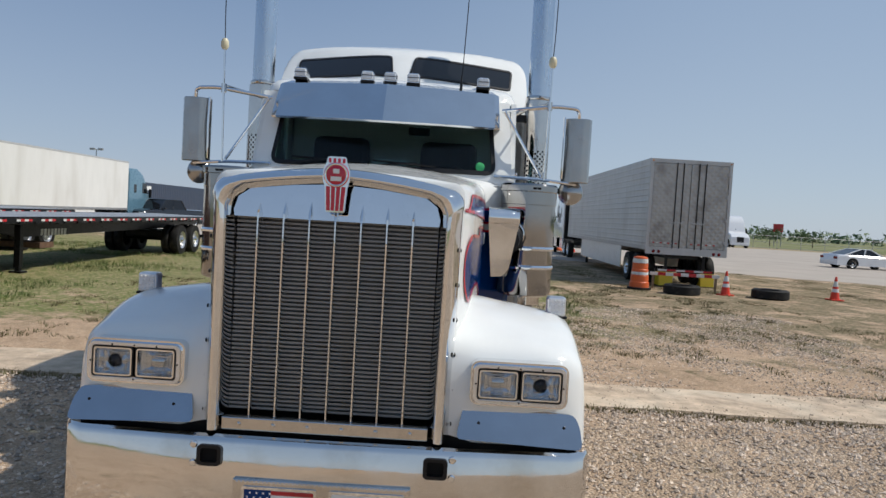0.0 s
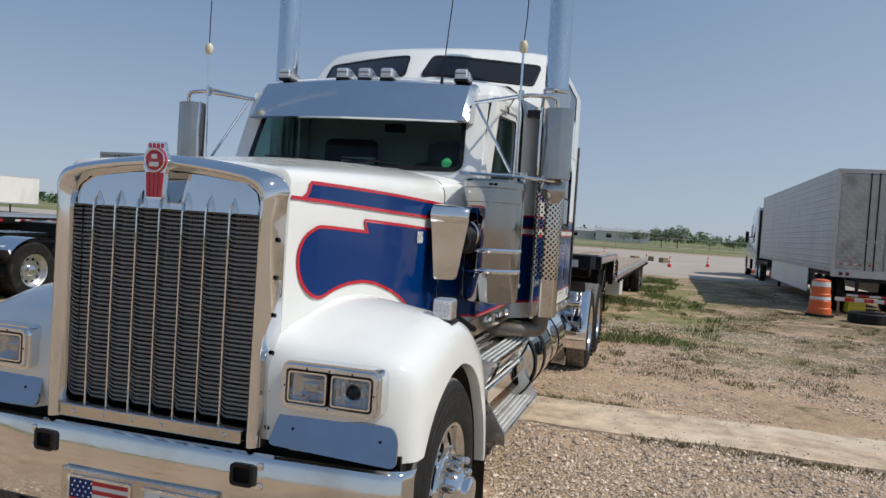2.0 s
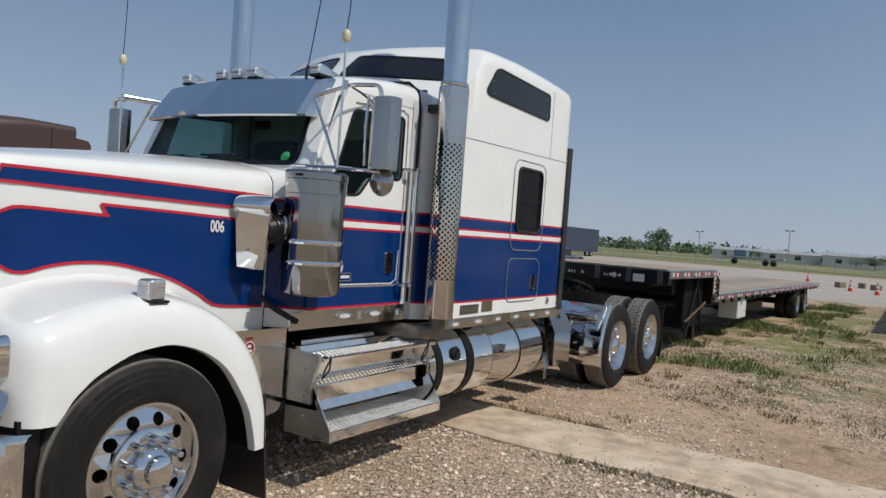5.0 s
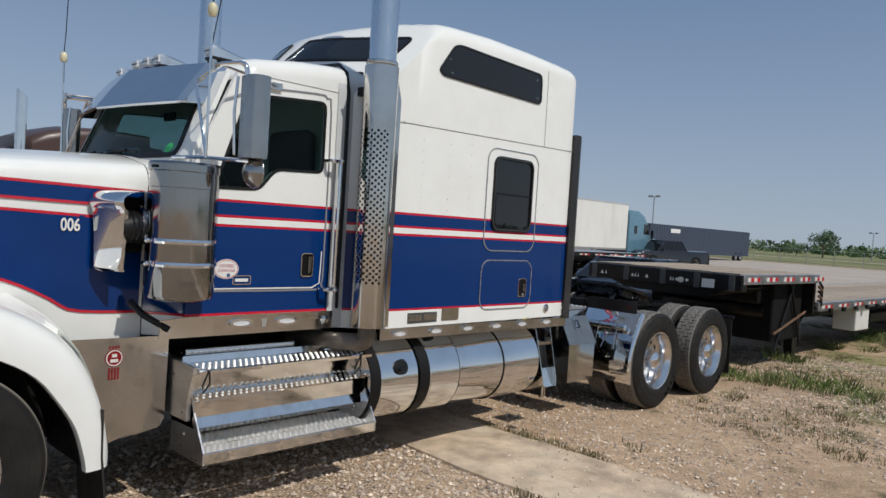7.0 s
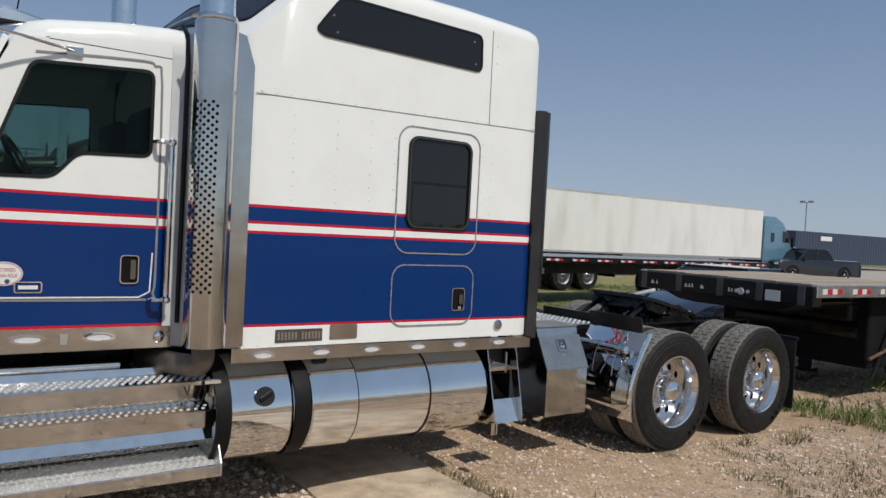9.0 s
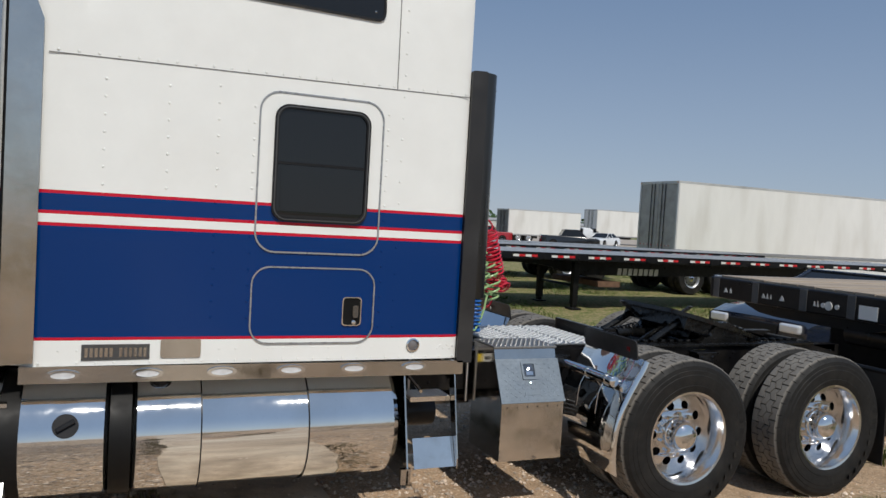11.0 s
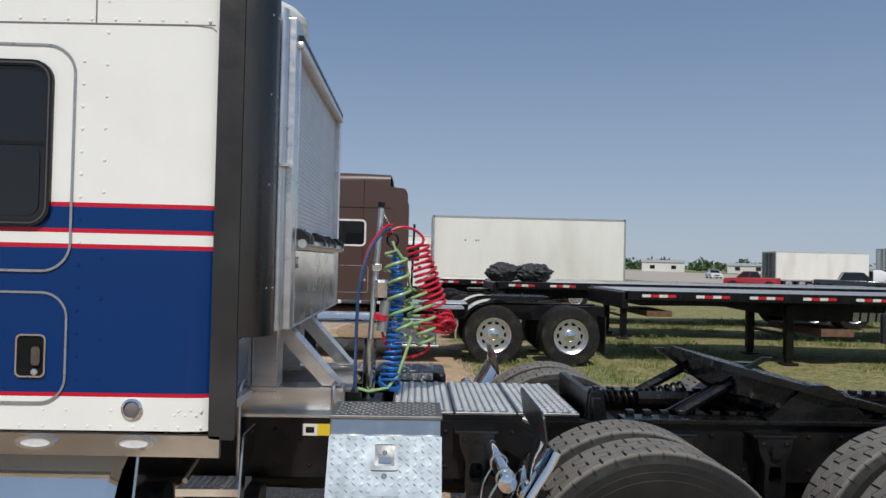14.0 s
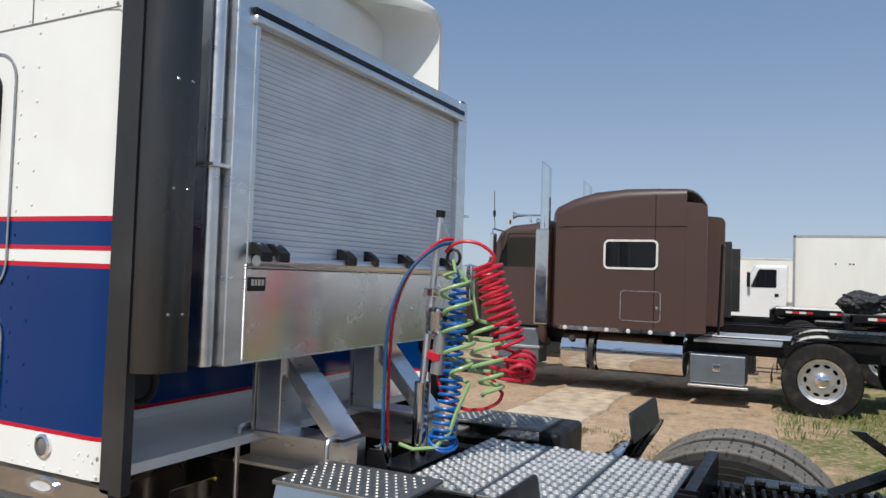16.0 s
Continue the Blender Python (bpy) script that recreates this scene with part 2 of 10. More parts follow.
def banded(name, bands, top, rough=0.12):
    """Coach paint in level bands: (height, colour from there down)."""
    m = mat(name, (0.80, 0.81, 0.785), rough, spec=0.3, vary=0.02, rough_vary=0.03, stain=(0.68, 0.67, 0.63), stain_amount=0.25)
    nt = m.node_tree
    n, l = nt.nodes, nt.links
    b = n["Principled BSDF"]
    old = b.inputs["Base Color"].links[0].from_socket
    g = n.new("ShaderNodeTexCoord")
    s = n.new("ShaderNodeSeparateXYZ")
    l.new(g.outputs["Object"], s.inputs[0])
    col = old
    for z0, z1, c in bands:
        a = n.new("ShaderNodeMath")
        a.operation = "COMPARE"
        a.inputs[1].default_value, a.inputs[2].default_value = (z0 + z1) / 2, (z1 - z0) / 2
        l.new(s.outputs[2], a.inputs[0])
        x = n.new("ShaderNodeMix")
        x.data_type = "RGBA"
        l.new(a.outputs[0], x.inputs["Factor"])
        l.new(col, x.inputs[6])
        x.inputs[7].default_value = (*c, 1)
        col = x.outputs[2]
    l.new(col, b.inputs["Base Color"])
    return m


def glass(name, tint=(0.02, 0.025, 0.03), rough=0.01, clear=0.0, passing=(0.62, 0.72, 0.68)):
    """Window glass: tinted, with the gloss of glass; clear: how much is seen through."""
    m = bpy.data.materials.new(name)
    m.use_nodes = True
    nt = m.node_tree
    n, l = nt.nodes, nt.links
    b = n["Principled BSDF"]
    b.inputs["Base Color"].default_value = (*tint, 1)
    b.inputs["Roughness"].default_value = rough
    b.inputs["IOR"].default_value = 1.5
    if clear:
        tr = n.new("ShaderNodeBsdfTransparent")
        tr.inputs["Color"].default_value = (*passing, 1)
        mx = n.new("ShaderNodeMixShader")
        mx.inputs[0].default_value = clear
        l.new(b.outputs[0], mx.inputs[1])
        l.new(tr.outputs[0], mx.inputs[2])
        l.new(mx.outputs[0], n["Material Output"].inputs[0])
    return m


RED, BLUE = (0.50, 0.010, 0.03), (0.001, 0.030, 0.145)
white_paint = mat("white coach paint", (0.79, 0.80, 0.775), 0.14, coat=0.25, vary=0.02, rough_vary=0.03, stain=(0.62, 0.6, 0.54), stain_amount=0.2)
BANDS = [(1.20, 1.738, BLUE), (1.185, 1.20, RED), (1.738, 1.754, RED), (1.795, 1.811, RED), (1.811, 1.893, BLUE), (1.893, 1.909, RED)]
band_paint = banded("white paint with blue and red bands", BANDS, 2.0)
blue_paint = mat("dark blue coach paint", BLUE, 0.12, spec=0.3, vary=0.06, rough_vary=0.03, stain=(0.003, 0.024, 0.13), stain_amount=0.3)
red_paint = mat("red pinstripe", RED, 0.2, coat=0.5, vary=0.05)
chrome = mat("chrome", (0.78, 0.79, 0.80), 0.045, 1.0, vary=0.03, rough_vary=0.03, stain=(0.55, 0.52, 0.47), stain_amount=0.25, bump=0.0006, bump_scale=5)
steel = mat("polished stainless steel", (0.62, 0.60, 0.57), 0.12, 1.0, vary=0.06, rough_vary=0.07, stain=(0.42, 0.39, 0.34), stain_amount=0.5, bump=0.0006, bump_scale=7)
alu = mat("brushed aluminium", (0.78, 0.78, 0.78), 0.34, 1.0, vary=0.06, rough_vary=0.08, scale=4, stain=(0.40, 0.40, 0.40), stain_amount=0.4, bump=0.0003, bump_scale=40, stretch=(1, 1, 4))
alu_panel = mat("satin aluminium sheet", (0.84, 0.84, 0.84), 0.24, 1.0, vary=0.05, rough_vary=0.06, scale=3, stain=(0.45, 0.46, 0.47), stain_amount=0.4, bump=0.0008, bump_scale=3)
shutter_alu = mat("painted aluminium shutter", (0.76, 0.78, 0.81), 0.42, 0.2, vary=0.05, scale=4, stain=(0.5, 0.52, 0.54), stain_amount=0.3, stretch=(1, 1, 3))
stack_blue = mat("heat-blued stack chrome", (0.60, 0.68, 0.76), 0.26, 1.0, vary=0.04, rough_vary=0.05, stain=(0.55, 0.6, 0.64), stain_amount=0.4, stretch=(1, 1, 0.3))
alloy = mat("polished wheel alloy", (0.74, 0.74, 0.75), 0.15, 1.0, vary=0.05, rough_vary=0.05, stain=(0.5, 0.48, 0.45), stain_amount=0.4)
step_steel = mat("scuffed step steel", (0.84, 0.82, 0.79), 0.085, 1.0, vary=0.06, rough_vary=0.05, stain=(0.66, 0.62, 0.56), stain_amount=0.5, stain_scale=9, bump=0.0006, bump_scale=9)
tread_alu = mat("tread plate aluminium", (0.74, 0.74, 0.73), 0.42, 0.7, vary=0.08, rough_vary=0.08, stain=(0.46, 0.44, 0.40), stain_amount=0.5)
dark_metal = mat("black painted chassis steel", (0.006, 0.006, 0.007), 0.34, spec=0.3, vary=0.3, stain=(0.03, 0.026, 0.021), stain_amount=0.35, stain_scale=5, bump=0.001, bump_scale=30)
black_plastic = mat("black plastic", (0.008, 0.008, 0.009), 0.42, spec=0.3, vary=0.2, stain=(0.035, 0.033, 0.03), stain_amount=0.4, bump=0.0004, bump_scale=90)
fairing_black = mat("satin black rubber fairing", (0.020, 0.019, 0.019), 0.42, vary=0.15, stain=(0.05, 0.05, 0.05), stain_amount=0.5, bump=0.0006, bump_scale=50)
rubber = mat("tyre rubber", (0.013, 0.0125, 0.012), 0.7, spec=0.25, vary=0.25, scale=12, stain=(0.075, 0.066, 0.052), stain_amount=0.45, stain_scale=7, bump=0.0012, bump_scale=80)
# near-black: linings, and hollows where only shade would show
dark_void = mat("dark lining and hollow shade", (0.006, 0.006, 0.006), 0.85, spec=0.2, vary=0.2)
grey_cloth = mat("grey cab trim", (0.035, 0.036, 0.04), 0.8, vary=0.15)
tint_glass = glass("tinted privacy glass", (0.010, 0.011, 0.013))
screen_glass = glass("windscreen glass", (0.005, 0.010, 0.014), clear=0.58, passing=(0.55, 0.72, 0.72))
door_glass = glass("cab door glass", (0.006, 0.009, 0.010), clear=0.86, passing=(0.66, 0.78, 0.75))
reflector_chrome = mat("bright lamp reflector", (0.88, 0.89, 0.90), 0.16, 1.0, vary=0.05, scale=30, bump=0.0015, bump_scale=70)
lens_glass = glass("headlamp lens glass", (0.06, 0.065, 0.07), clear=0.90, passing=(0.95, 0.96, 0.97))
lamp_glass = mat("ribbed lamp glass", (0.88, 0.89, 0.90), 0.14, 0.4, vary=0.06, scale=22, bump=0.003, bump_scale=40)
white_lens = mat("clear plastic lens", (0.70, 0.71, 0.72), 0.1, 0.2, vary=0.1, scale=40, bump=0.002, bump_scale=120)
amber = mat("amber lens", (0.75, 0.28, 0.02), 0.2, vary=0.05)
red_lens = mat("red lens", (0.16, 0.008, 0.010), 0.15, vary=0.1)
cream_plastic = mat("cream plastic", (0.62, 0.56, 0.38), 0.4, vary=0.05)
white_plastic = mat("white plastic", (0.72, 0.71, 0.68), 0.35, vary=0.04, stain=(0.5, 0.47, 0.4), stain_amount=0.3)
hose_red = mat("red air hose", (0.58, 0.016, 0.04), 0.3, vary=0.12, scale=20, stain=(0.25, 0.03, 0.03), stain_amount=0.4)
hose_blue = mat("blue air hose", (0.008, 0.12, 0.42), 0.35, vary=0.12, scale=20)
hose_feed = mat("dark blue feed hose", (0.012, 0.075, 0.19), 0.4, vary=0.12, scale=20)
hose_green = mat("green power cable", (0.30, 0.46, 0.20), 0.35, vary=0.10, scale=20, stain=(0.2, 0.3, 0.14), stain_amount=0.3)
sticker_white = mat("white sticker", (0.75, 0.75, 0.72), 0.4, vary=0.04)
sticker_yellow = mat("yellow sticker", (0.75, 0.55, 0.03), 0.4, vary=0.04)
sticker_green = mat("green sticker", (0.05, 0.45, 0.14), 0.4, vary=0.04)
tape_red = mat("red reflector tape", (0.50, 0.02, 0.025), 0.3, vary=0.08, stain=(0.2, 0.03, 0.03), stain_amount=0.4, stain_scale=8)
tape_white = mat("white reflector tape", (0.68, 0.67, 0.64), 0.3, vary=0.05, stain=(0.4, 0.37, 0.32), stain_amount=0.4, stain_scale=8)
brown_paint = mat("brown coach paint", (0.066, 0.037, 0.030), 0.40, coat=0.08, vary=0.01, rough_vary=0.01, stain=(0.085, 0.055, 0.045), stain_amount=0.05, stain_scale=1.2)
van_white = mat("white trailer panel", (0.74, 0.73, 0.69), 0.4, vary=0.04, scale=2, stain=(0.38, 0.35, 0.29), stain_amount=0.35, stain_scale=1.0, stretch=(1, 1, 0.3))
van_grey = mat("weathered aluminium trailer panel", (0.52, 0.52, 0.51), 0.42, 0.25, vary=0.06, scale=2, stain=(0.28, 0.26, 0.23), stain_amount=0.5, stain_scale=0.9, stretch=(1, 1, 0.4))
door_grey = mat("dirty trailer door", (0.20, 0.195, 0.185), 0.5, 0.2, vary=0.14, scale=3, stain=(0.07, 0.06, 0.05), stain_amount=0.7, stain_scale=1.4)
deck_wood = mat("weathered deck boards", (0.36, 0.29, 0.22), 0.8, vary=0.18, scale=5, stain=(0.14, 0.12, 0.10), stain_amount=0.6, bump=0.002, bump_scale=40, stretch=(3, 0.4, 1), per_object=0.15)
deck_alu = mat("aluminium deck", (0.50, 0.50, 0.49), 0.4, 0.7, vary=0.1, stain=(0.3, 0.28, 0.25), stain_amount=0.5)
tarp = mat("black tarpaulin", (0.035, 0.035, 0.038), 0.55, vary=0.3, scale=9, bump=0.01, bump_scale=14)
steel_blue = mat("steel blue truck paint", (0.10, 0.20, 0.27), 0.3, coat=0.4, vary=0.06)
container_blue = mat("dark blue container", (0.035, 0.05, 0.085), 0.5, vary=0.1, stain=(0.08, 0.06, 0.05), stain_amount=0.4)
car_black = mat("black car paint", (0.012, 0.013, 0.016), 0.12, coat=0.8, vary=0.1)
car_navy = mat("navy car paint", (0.012, 0.018, 0.035), 0.12, coat=0.8, vary=0.1)
car_white = mat("white car paint", (0.72, 0.73, 0.74), 0.15, coat=0.7, vary=0.03)
car_red = mat("red car paint", (0.32, 0.015, 0.02), 0.2, coat=0.7, vary=0.05)
orange = mat("orange traffic plastic", (0.72, 0.13, 0.03), 0.45, vary=0.08, stain=(0.3, 0.1, 0.05), stain_amount=0.3, stain_scale=6)
cone_red = mat("red orange cone plastic", (0.70, 0.05, 0.02), 0.45, vary=0.08)
rust = mat("rusty steel", (0.16, 0.09, 0.055), 0.7, 0.2, vary=0.3, scale=12)
galv = mat("galvanised steel", (0.42, 0.42, 0.42), 0.5, 0.8, vary=0.1)
wood_post = mat("timber", (0.22, 0.16, 0.10), 0.8, vary=0.2)
building_white = mat("pale metal building", (0.62, 0.61, 0.58), 0.6, vary=0.05)
roof_grey = mat("grey roof", (0.35, 0.35, 0.35), 0.6, vary=0.05)
leaf = mat("tree leaves", (0.055, 0.105, 0.035), 0.6, vary=0.35, scale=3, stain=(0.09, 0.13, 0.05), stain_amount=0.5)
bark = mat("bark", (0.12, 0.09, 0.065), 0.9, vary=0.25, scale=10, bump=0.02, bump_scale=12)
grass_blade = mat("grass blades", (0.12, 0.165, 0.04), 0.7, vary=0.4, scale=1.2, stain=(0.30, 0.25, 0.13), stain_amount=0.75, stain_scale=1.6)
dry_weed = mat("dry weeds", (0.20, 0.17, 0.085), 0.85, vary=0.3, scale=2, stain=(0.10, 0.115, 0.04), stain_amount=0.6, stain_scale=3)
stone = mat("gravel stones", (0.62, 0.505, 0.40), 0.85, vary=0.35, scale=16, stain=(0.30, 0.25, 0.20), stain_amount=0.6, stain_scale=9, bump=0.002, bump_scale=60)

# every stone of the joined gravel has a shade of its own
sn, sl = stone.node_tree.nodes, stone.node_tree.links
s_geo, s_map, s_hue = sn.new("ShaderNodeNewGeometry"), sn.new("ShaderNodeMapRange"), sn.new("ShaderNodeHueSaturation")
s_map.inputs[3].default_value, s_map.inputs[4].default_value = 0.5, 1.3
s_old = sn["Principled BSDF"].inputs["Base Color"].links[0].from_socket
sl.new(s_geo.outputs["Random Per Island"], s_map.inputs[0])
sl.new(s_map.outputs[0], s_hue.inputs["Value"])
sl.new(s_old, s_hue.inputs["Color"])
sl.new(s_hue.outputs["Color"], sn["Principled BSDF"].inputs["Base Color"])


def road_worn(m, radius):
    """Dust and wear that lighten a tyre's tread, outside the given radius."""
    n, l = m.node_tree.nodes, m.node_tree.links
    tc, sx, cb, ln, mr, mx, ns = (n.new("ShaderNode" + k) for k in ("TexCoord", "SeparateXYZ", "CombineXYZ", "VectorMath", "MapRange", "Mix", "TexNoise"))
    ln.operation, mx.data_type = "LENGTH", "RGBA"
    l.new(tc.outputs["Object"], sx.inputs[0])
    l.new(sx.outputs[1], cb.inputs[1])
    l.new(sx.outputs[2], cb.inputs[2])
    l.new(cb.outputs[0], ln.inputs[0])
    l.new(ln.outputs["Value"], mr.inputs[0])
    mr.inputs[1].default_value, mr.inputs[2].default_value, mr.inputs[4].default_value = radius - 0.014, radius - 0.004, 0.85
    b = n["Principled BSDF"].inputs["Base Color"]
    l.new(b.links[0].from_socket, mx.inputs[6])
    l.new(tc.outputs["Object"], ns.inputs["Vector"])
    ns.inputs["Scale"].default_value = 9
    rp = n.new("ShaderNodeMix")
    rp.data_type = "RGBA"
    l.new(ns.outputs["Fac"], rp.inputs["Factor"])
    rp.inputs[6].default_value, rp.inputs[7].default_value = (0.14, 0.128, 0.112, 1), (0.27, 0.25, 0.22, 1)
    l.new(rp.outputs[2], mx.inputs[7])
    l.new(mr.outputs[0], mx.inputs["Factor"])
    l.new(mx.outputs[2], b)
    return m


tyre_rubber = road_worn(mat("tyre rubber with dusty tread", (0.012, 0.0115, 0.011), 0.66, spec=0.28, vary=0.25, scale=12, stain=(0.035, 0.031, 0.026), stain_amount=0.4, stain_scale=7, bump=0.0012, bump_scale=80), 0.528)

# ---- ground ----
GZ = -0.02


def ground_material():
    m = bpy.data.materials.new("dirt, gravel and thin grass")
    m.use_nodes = True
    nt = m.node_tree
    n, l = nt.nodes, nt.links
    b = n["Principled BSDF"]
    tc = n.new("ShaderNodeTexCoord")
    P = tc.outputs["Object"]
    sp = n.new("ShaderNodeSeparateXYZ")
    l.new(P, sp.inputs[0])

    def tex(sc, detail=6.0, rough=0.55, vec=P):
        t = n.new("ShaderNodeTexNoise")
        t.inputs["Scale"].default_value, t.inputs["Detail"].default_value, t.inputs["Roughness"].default_value = sc, detail, rough
        l.new(vec, t.inputs["Vector"])
        return t.outputs["Fac"]

    def ramp(f, lo, hi, a=0.0, c=1.0):
        x = n.new("ShaderNodeMapRange")
        for i, val in enumerate((lo, hi, a, c)):
            x.inputs[i + 1].default_value = val
        l.new(f, x.inputs[0])
        return x.outputs[0]

    def math2(op, a, c):
        x = n.new("ShaderNodeMath")
        x.operation = op
        for s, val in ((0, a), (1, c)):
            if isinstance(val, (int, float)):
                x.inputs[s].default_value = val
            else:
                l.new(val, x.inputs[s])
        return x.outputs[0]

    def mix(f, a, c):
        x = n.new("ShaderNodeMix")
        x.data_type = "RGBA"
        l.new(f, x.inputs["Factor"]) if not isinstance(f, float) else None
        for s, val in ((6, a), (7, c)):
            if isinstance(val, tuple):
                x.inputs[s].default_value = (*val, 1)
            else:
                l.new(val, x.inputs[s])
        return x.outputs[2]

    def pebbles(sc):
        v = n.new("ShaderNodeTexVoronoi")
        v.inputs["Scale"].default_value = sc
        l.new(P, v.inputs["Vector"])
        return v

    X, Y = sp.outputs[0], sp.outputs[1]
    dirt = mix(ramp(tex(0.7), 0.3, 0.7), (0.441, 0.300, 0.192), (0.618, 0.438, 0.293))
    dirt = mix(ramp(tex(9.0, 8.0, 0.7), 0.42, 0.68, 0, 0.75), dirt, (0.281, 0.202, 0.133))
    dirt = mix(ramp(tex(2.2, 8.0, 0.65), 0.48, 0.68, 0, 0.5), dirt, (0.287, 0.197, 0.118))
    dirt = mix(ramp(tex(45.0, 4.0), 0.53, 0.68, 0, 0.85), dirt, (0.661, 0.532, 0.393))
    dirt = mix(ramp(tex(60.0, 3.0, 0.7), 0.52, 0.66, 0, 0.8), dirt, (0.165, 0.113, 0.070))
    v = pebbles(42.0)
    bw = n.new("ShaderNodeRGBToBW")
    l.new(v.outputs["Color"], bw.inputs[0])
    gravel = mix(ramp(bw.outputs[0], 0.2, 0.8), (0.364, 0.271, 0.188), (0.838, 0.655, 0.480))
    gravel = mix(ramp(v.outputs["Distance"], 0.25, 0.75, 0, 0.6), gravel, (0.232, 0.167, 0.110))
    gravel = mix(ramp(tex(1.1, 6.0, 0.6), 0.42, 0.66, 0, 0.6), gravel, dirt)
    edge = math2("ADD", Y, ramp(tex(0.8), 0, 1, -1.3, 1.3))
    grav_mask = math2("MULTIPLY", math2("MULTIPLY", ramp(edge, 3.9, 2.6), ramp(X, -2.8, -1.2)), ramp(tex(2.3, 4), 0.28, 0.48, 0.25, 1.0))
    col = mix(grav_mask, dirt, gravel)
    # thin grass, thicker away from the parked tractor
    lush = math2("ADD", ramp(Y, 4.5, 12.0, 0.0, 0.09), ramp(X, -3.0, -12.0, 0.0, 0.05))
    beside = math2("MULTIPLY", math2("MULTIPLY", ramp(X, 0.2, 1.6), ramp(X, 4.6, 2.6)), math2("MULTIPLY", ramp(Y, 6.5, 9.5), ramp(Y, 34.0, 26.0)))
    lush = math2("ADD", lush, math2("MULTIPLY", beside, 0.06))
    lawn = math2("MULTIPLY", ramp(X, -3.2, -5.0), math2("MULTIPLY", ramp(Y, 5.8, 7.6), ramp(Y, 34.0, 26.0)))
    lush = math2("ADD", lush, math2("MULTIPLY", lawn, 0.15))
    rough_lot = math2("MULTIPLY", ramp(X, 1.8, 4.5), math2("MULTIPLY", ramp(Y, 5.0, 9.0), ramp(Y, 36.0, 28.0)))
    lush = math2("ADD", lush, math2("MULTIPLY", rough_lot, 0.085))
    lush = math2("MULTIPLY", lush, ramp(grav_mask, 0.2, 0.8, 1.0, 0.0))
    g = math2("ADD", tex(0.85, 9.0, 0.70), lush)
    gmask = ramp(g, 0.585, 0.675)
    grass = mix(ramp(tex(3.0, 6.0), 0.35, 0.65), (0.125, 0.105, 0.055), (0.22, 0.175, 0.105))
    grass = mix(math2("MAXIMUM", lawn, beside), grass, mix(ramp(tex(3.0, 6.0), 0.35, 0.65), (0.10, 0.15, 0.030), (0.25, 0.25, 0.095)))
    grass = mix(ramp(tex(30.0, 3.0), 0.4, 0.7, 0, 0.6), grass, (0.075, 0.085, 0.025))
    col = mix(math2("MULTIPLY", gmask, ramp(tex(14.0, 5.0), 0.36, 0.55, 0.25, 1.0)), col, grass)
    far = ramp(Y, 92.0, 110.0)
    farx = ramp(X, -38.0, -60.0)
    meadow = mix(ramp(tex(0.05, 6.0), 0.35, 0.65), (0.13, 0.15, 0.055), (0.26, 0.25, 0.13))
    col = mix(math2("MAXIMUM", far, farx), col, meadow)
    l.new(col, b.inputs["Base Color"])
    b.inputs["Roughness"].default_value = 0.92
    b.inputs["Specular IOR Level"].default_value = 0.2
    h = math2("ADD", math2("MULTIPLY", tex(6.0, 6.0), 0.6), math2("MULTIPLY", tex(70.0, 4.0), 0.25))
    h = math2("ADD", h, math2("MULTIPLY", math2("MULTIPLY", v.outputs["Distance"], grav_mask), -0.9))
    bp = n.new("ShaderNodeBump")
    bp.inputs["Distance"].default_value = 0.045
    bp.inputs["Strength"].default_value = 0.8
    l.new(h, bp.inputs["Height"])
    l.new(bp.outputs["Normal"], b.inputs["Normal"])
    return m


def ground_height(x, y):
    near = max(0.0, 1 - math.hypot(x, y - 6) / 70)
    h = 0.035 * noise.noise(Vector((x * 0.35, y * 0.35, 0.2))) + 0.015 * noise.noise(Vector((x * 1.3, y * 1.3, 3.1)))
    flat = smoothstep(1.6, 3.0, abs(x)) if -2 < y < 30 else 1.0
    return GZ + h * min(1, near * 3) * (0.3 + 0.7 * flat)


def spread(a, b, fine0, fine1, step):
    """Grid lines, close together between fine0 and fine1 and ever wider outside."""
    ts = list(np.arange(fine0, fine1 + 1e-6, step))
    s, t = step, fine1
    while t < b:
        s *= 1.35
        t += s
        ts.append(min(t, b))
    s, t = step, fine0
    while t > a:
        s *= 1.35
        t -= s
        ts.insert(0, max(t, a))
    return ts


gx, gy = spread(-1500, 1500, -16, 16, 0.5), spread(-1500, 1500, -6, 36, 0.5)
verts = [(x, y, ground_height(x, y)) for y in gy for x in gx]
W = len(gx)
faces = [(j * W + i, j * W + i + 1, (j + 1) * W + i + 1, (j + 1) * W + i) for j in range(len(gy) - 1) for i in range(W - 1)]
me = bpy.data.meshes.new("ground")
me.from_pydata(verts, [], faces)
me.materials.append(ground_material())
me.shade_smooth()
ground = tagged(new("ground", me), "pale dirt and gravel lot with thin weedy grass", "ground", kind="structure")

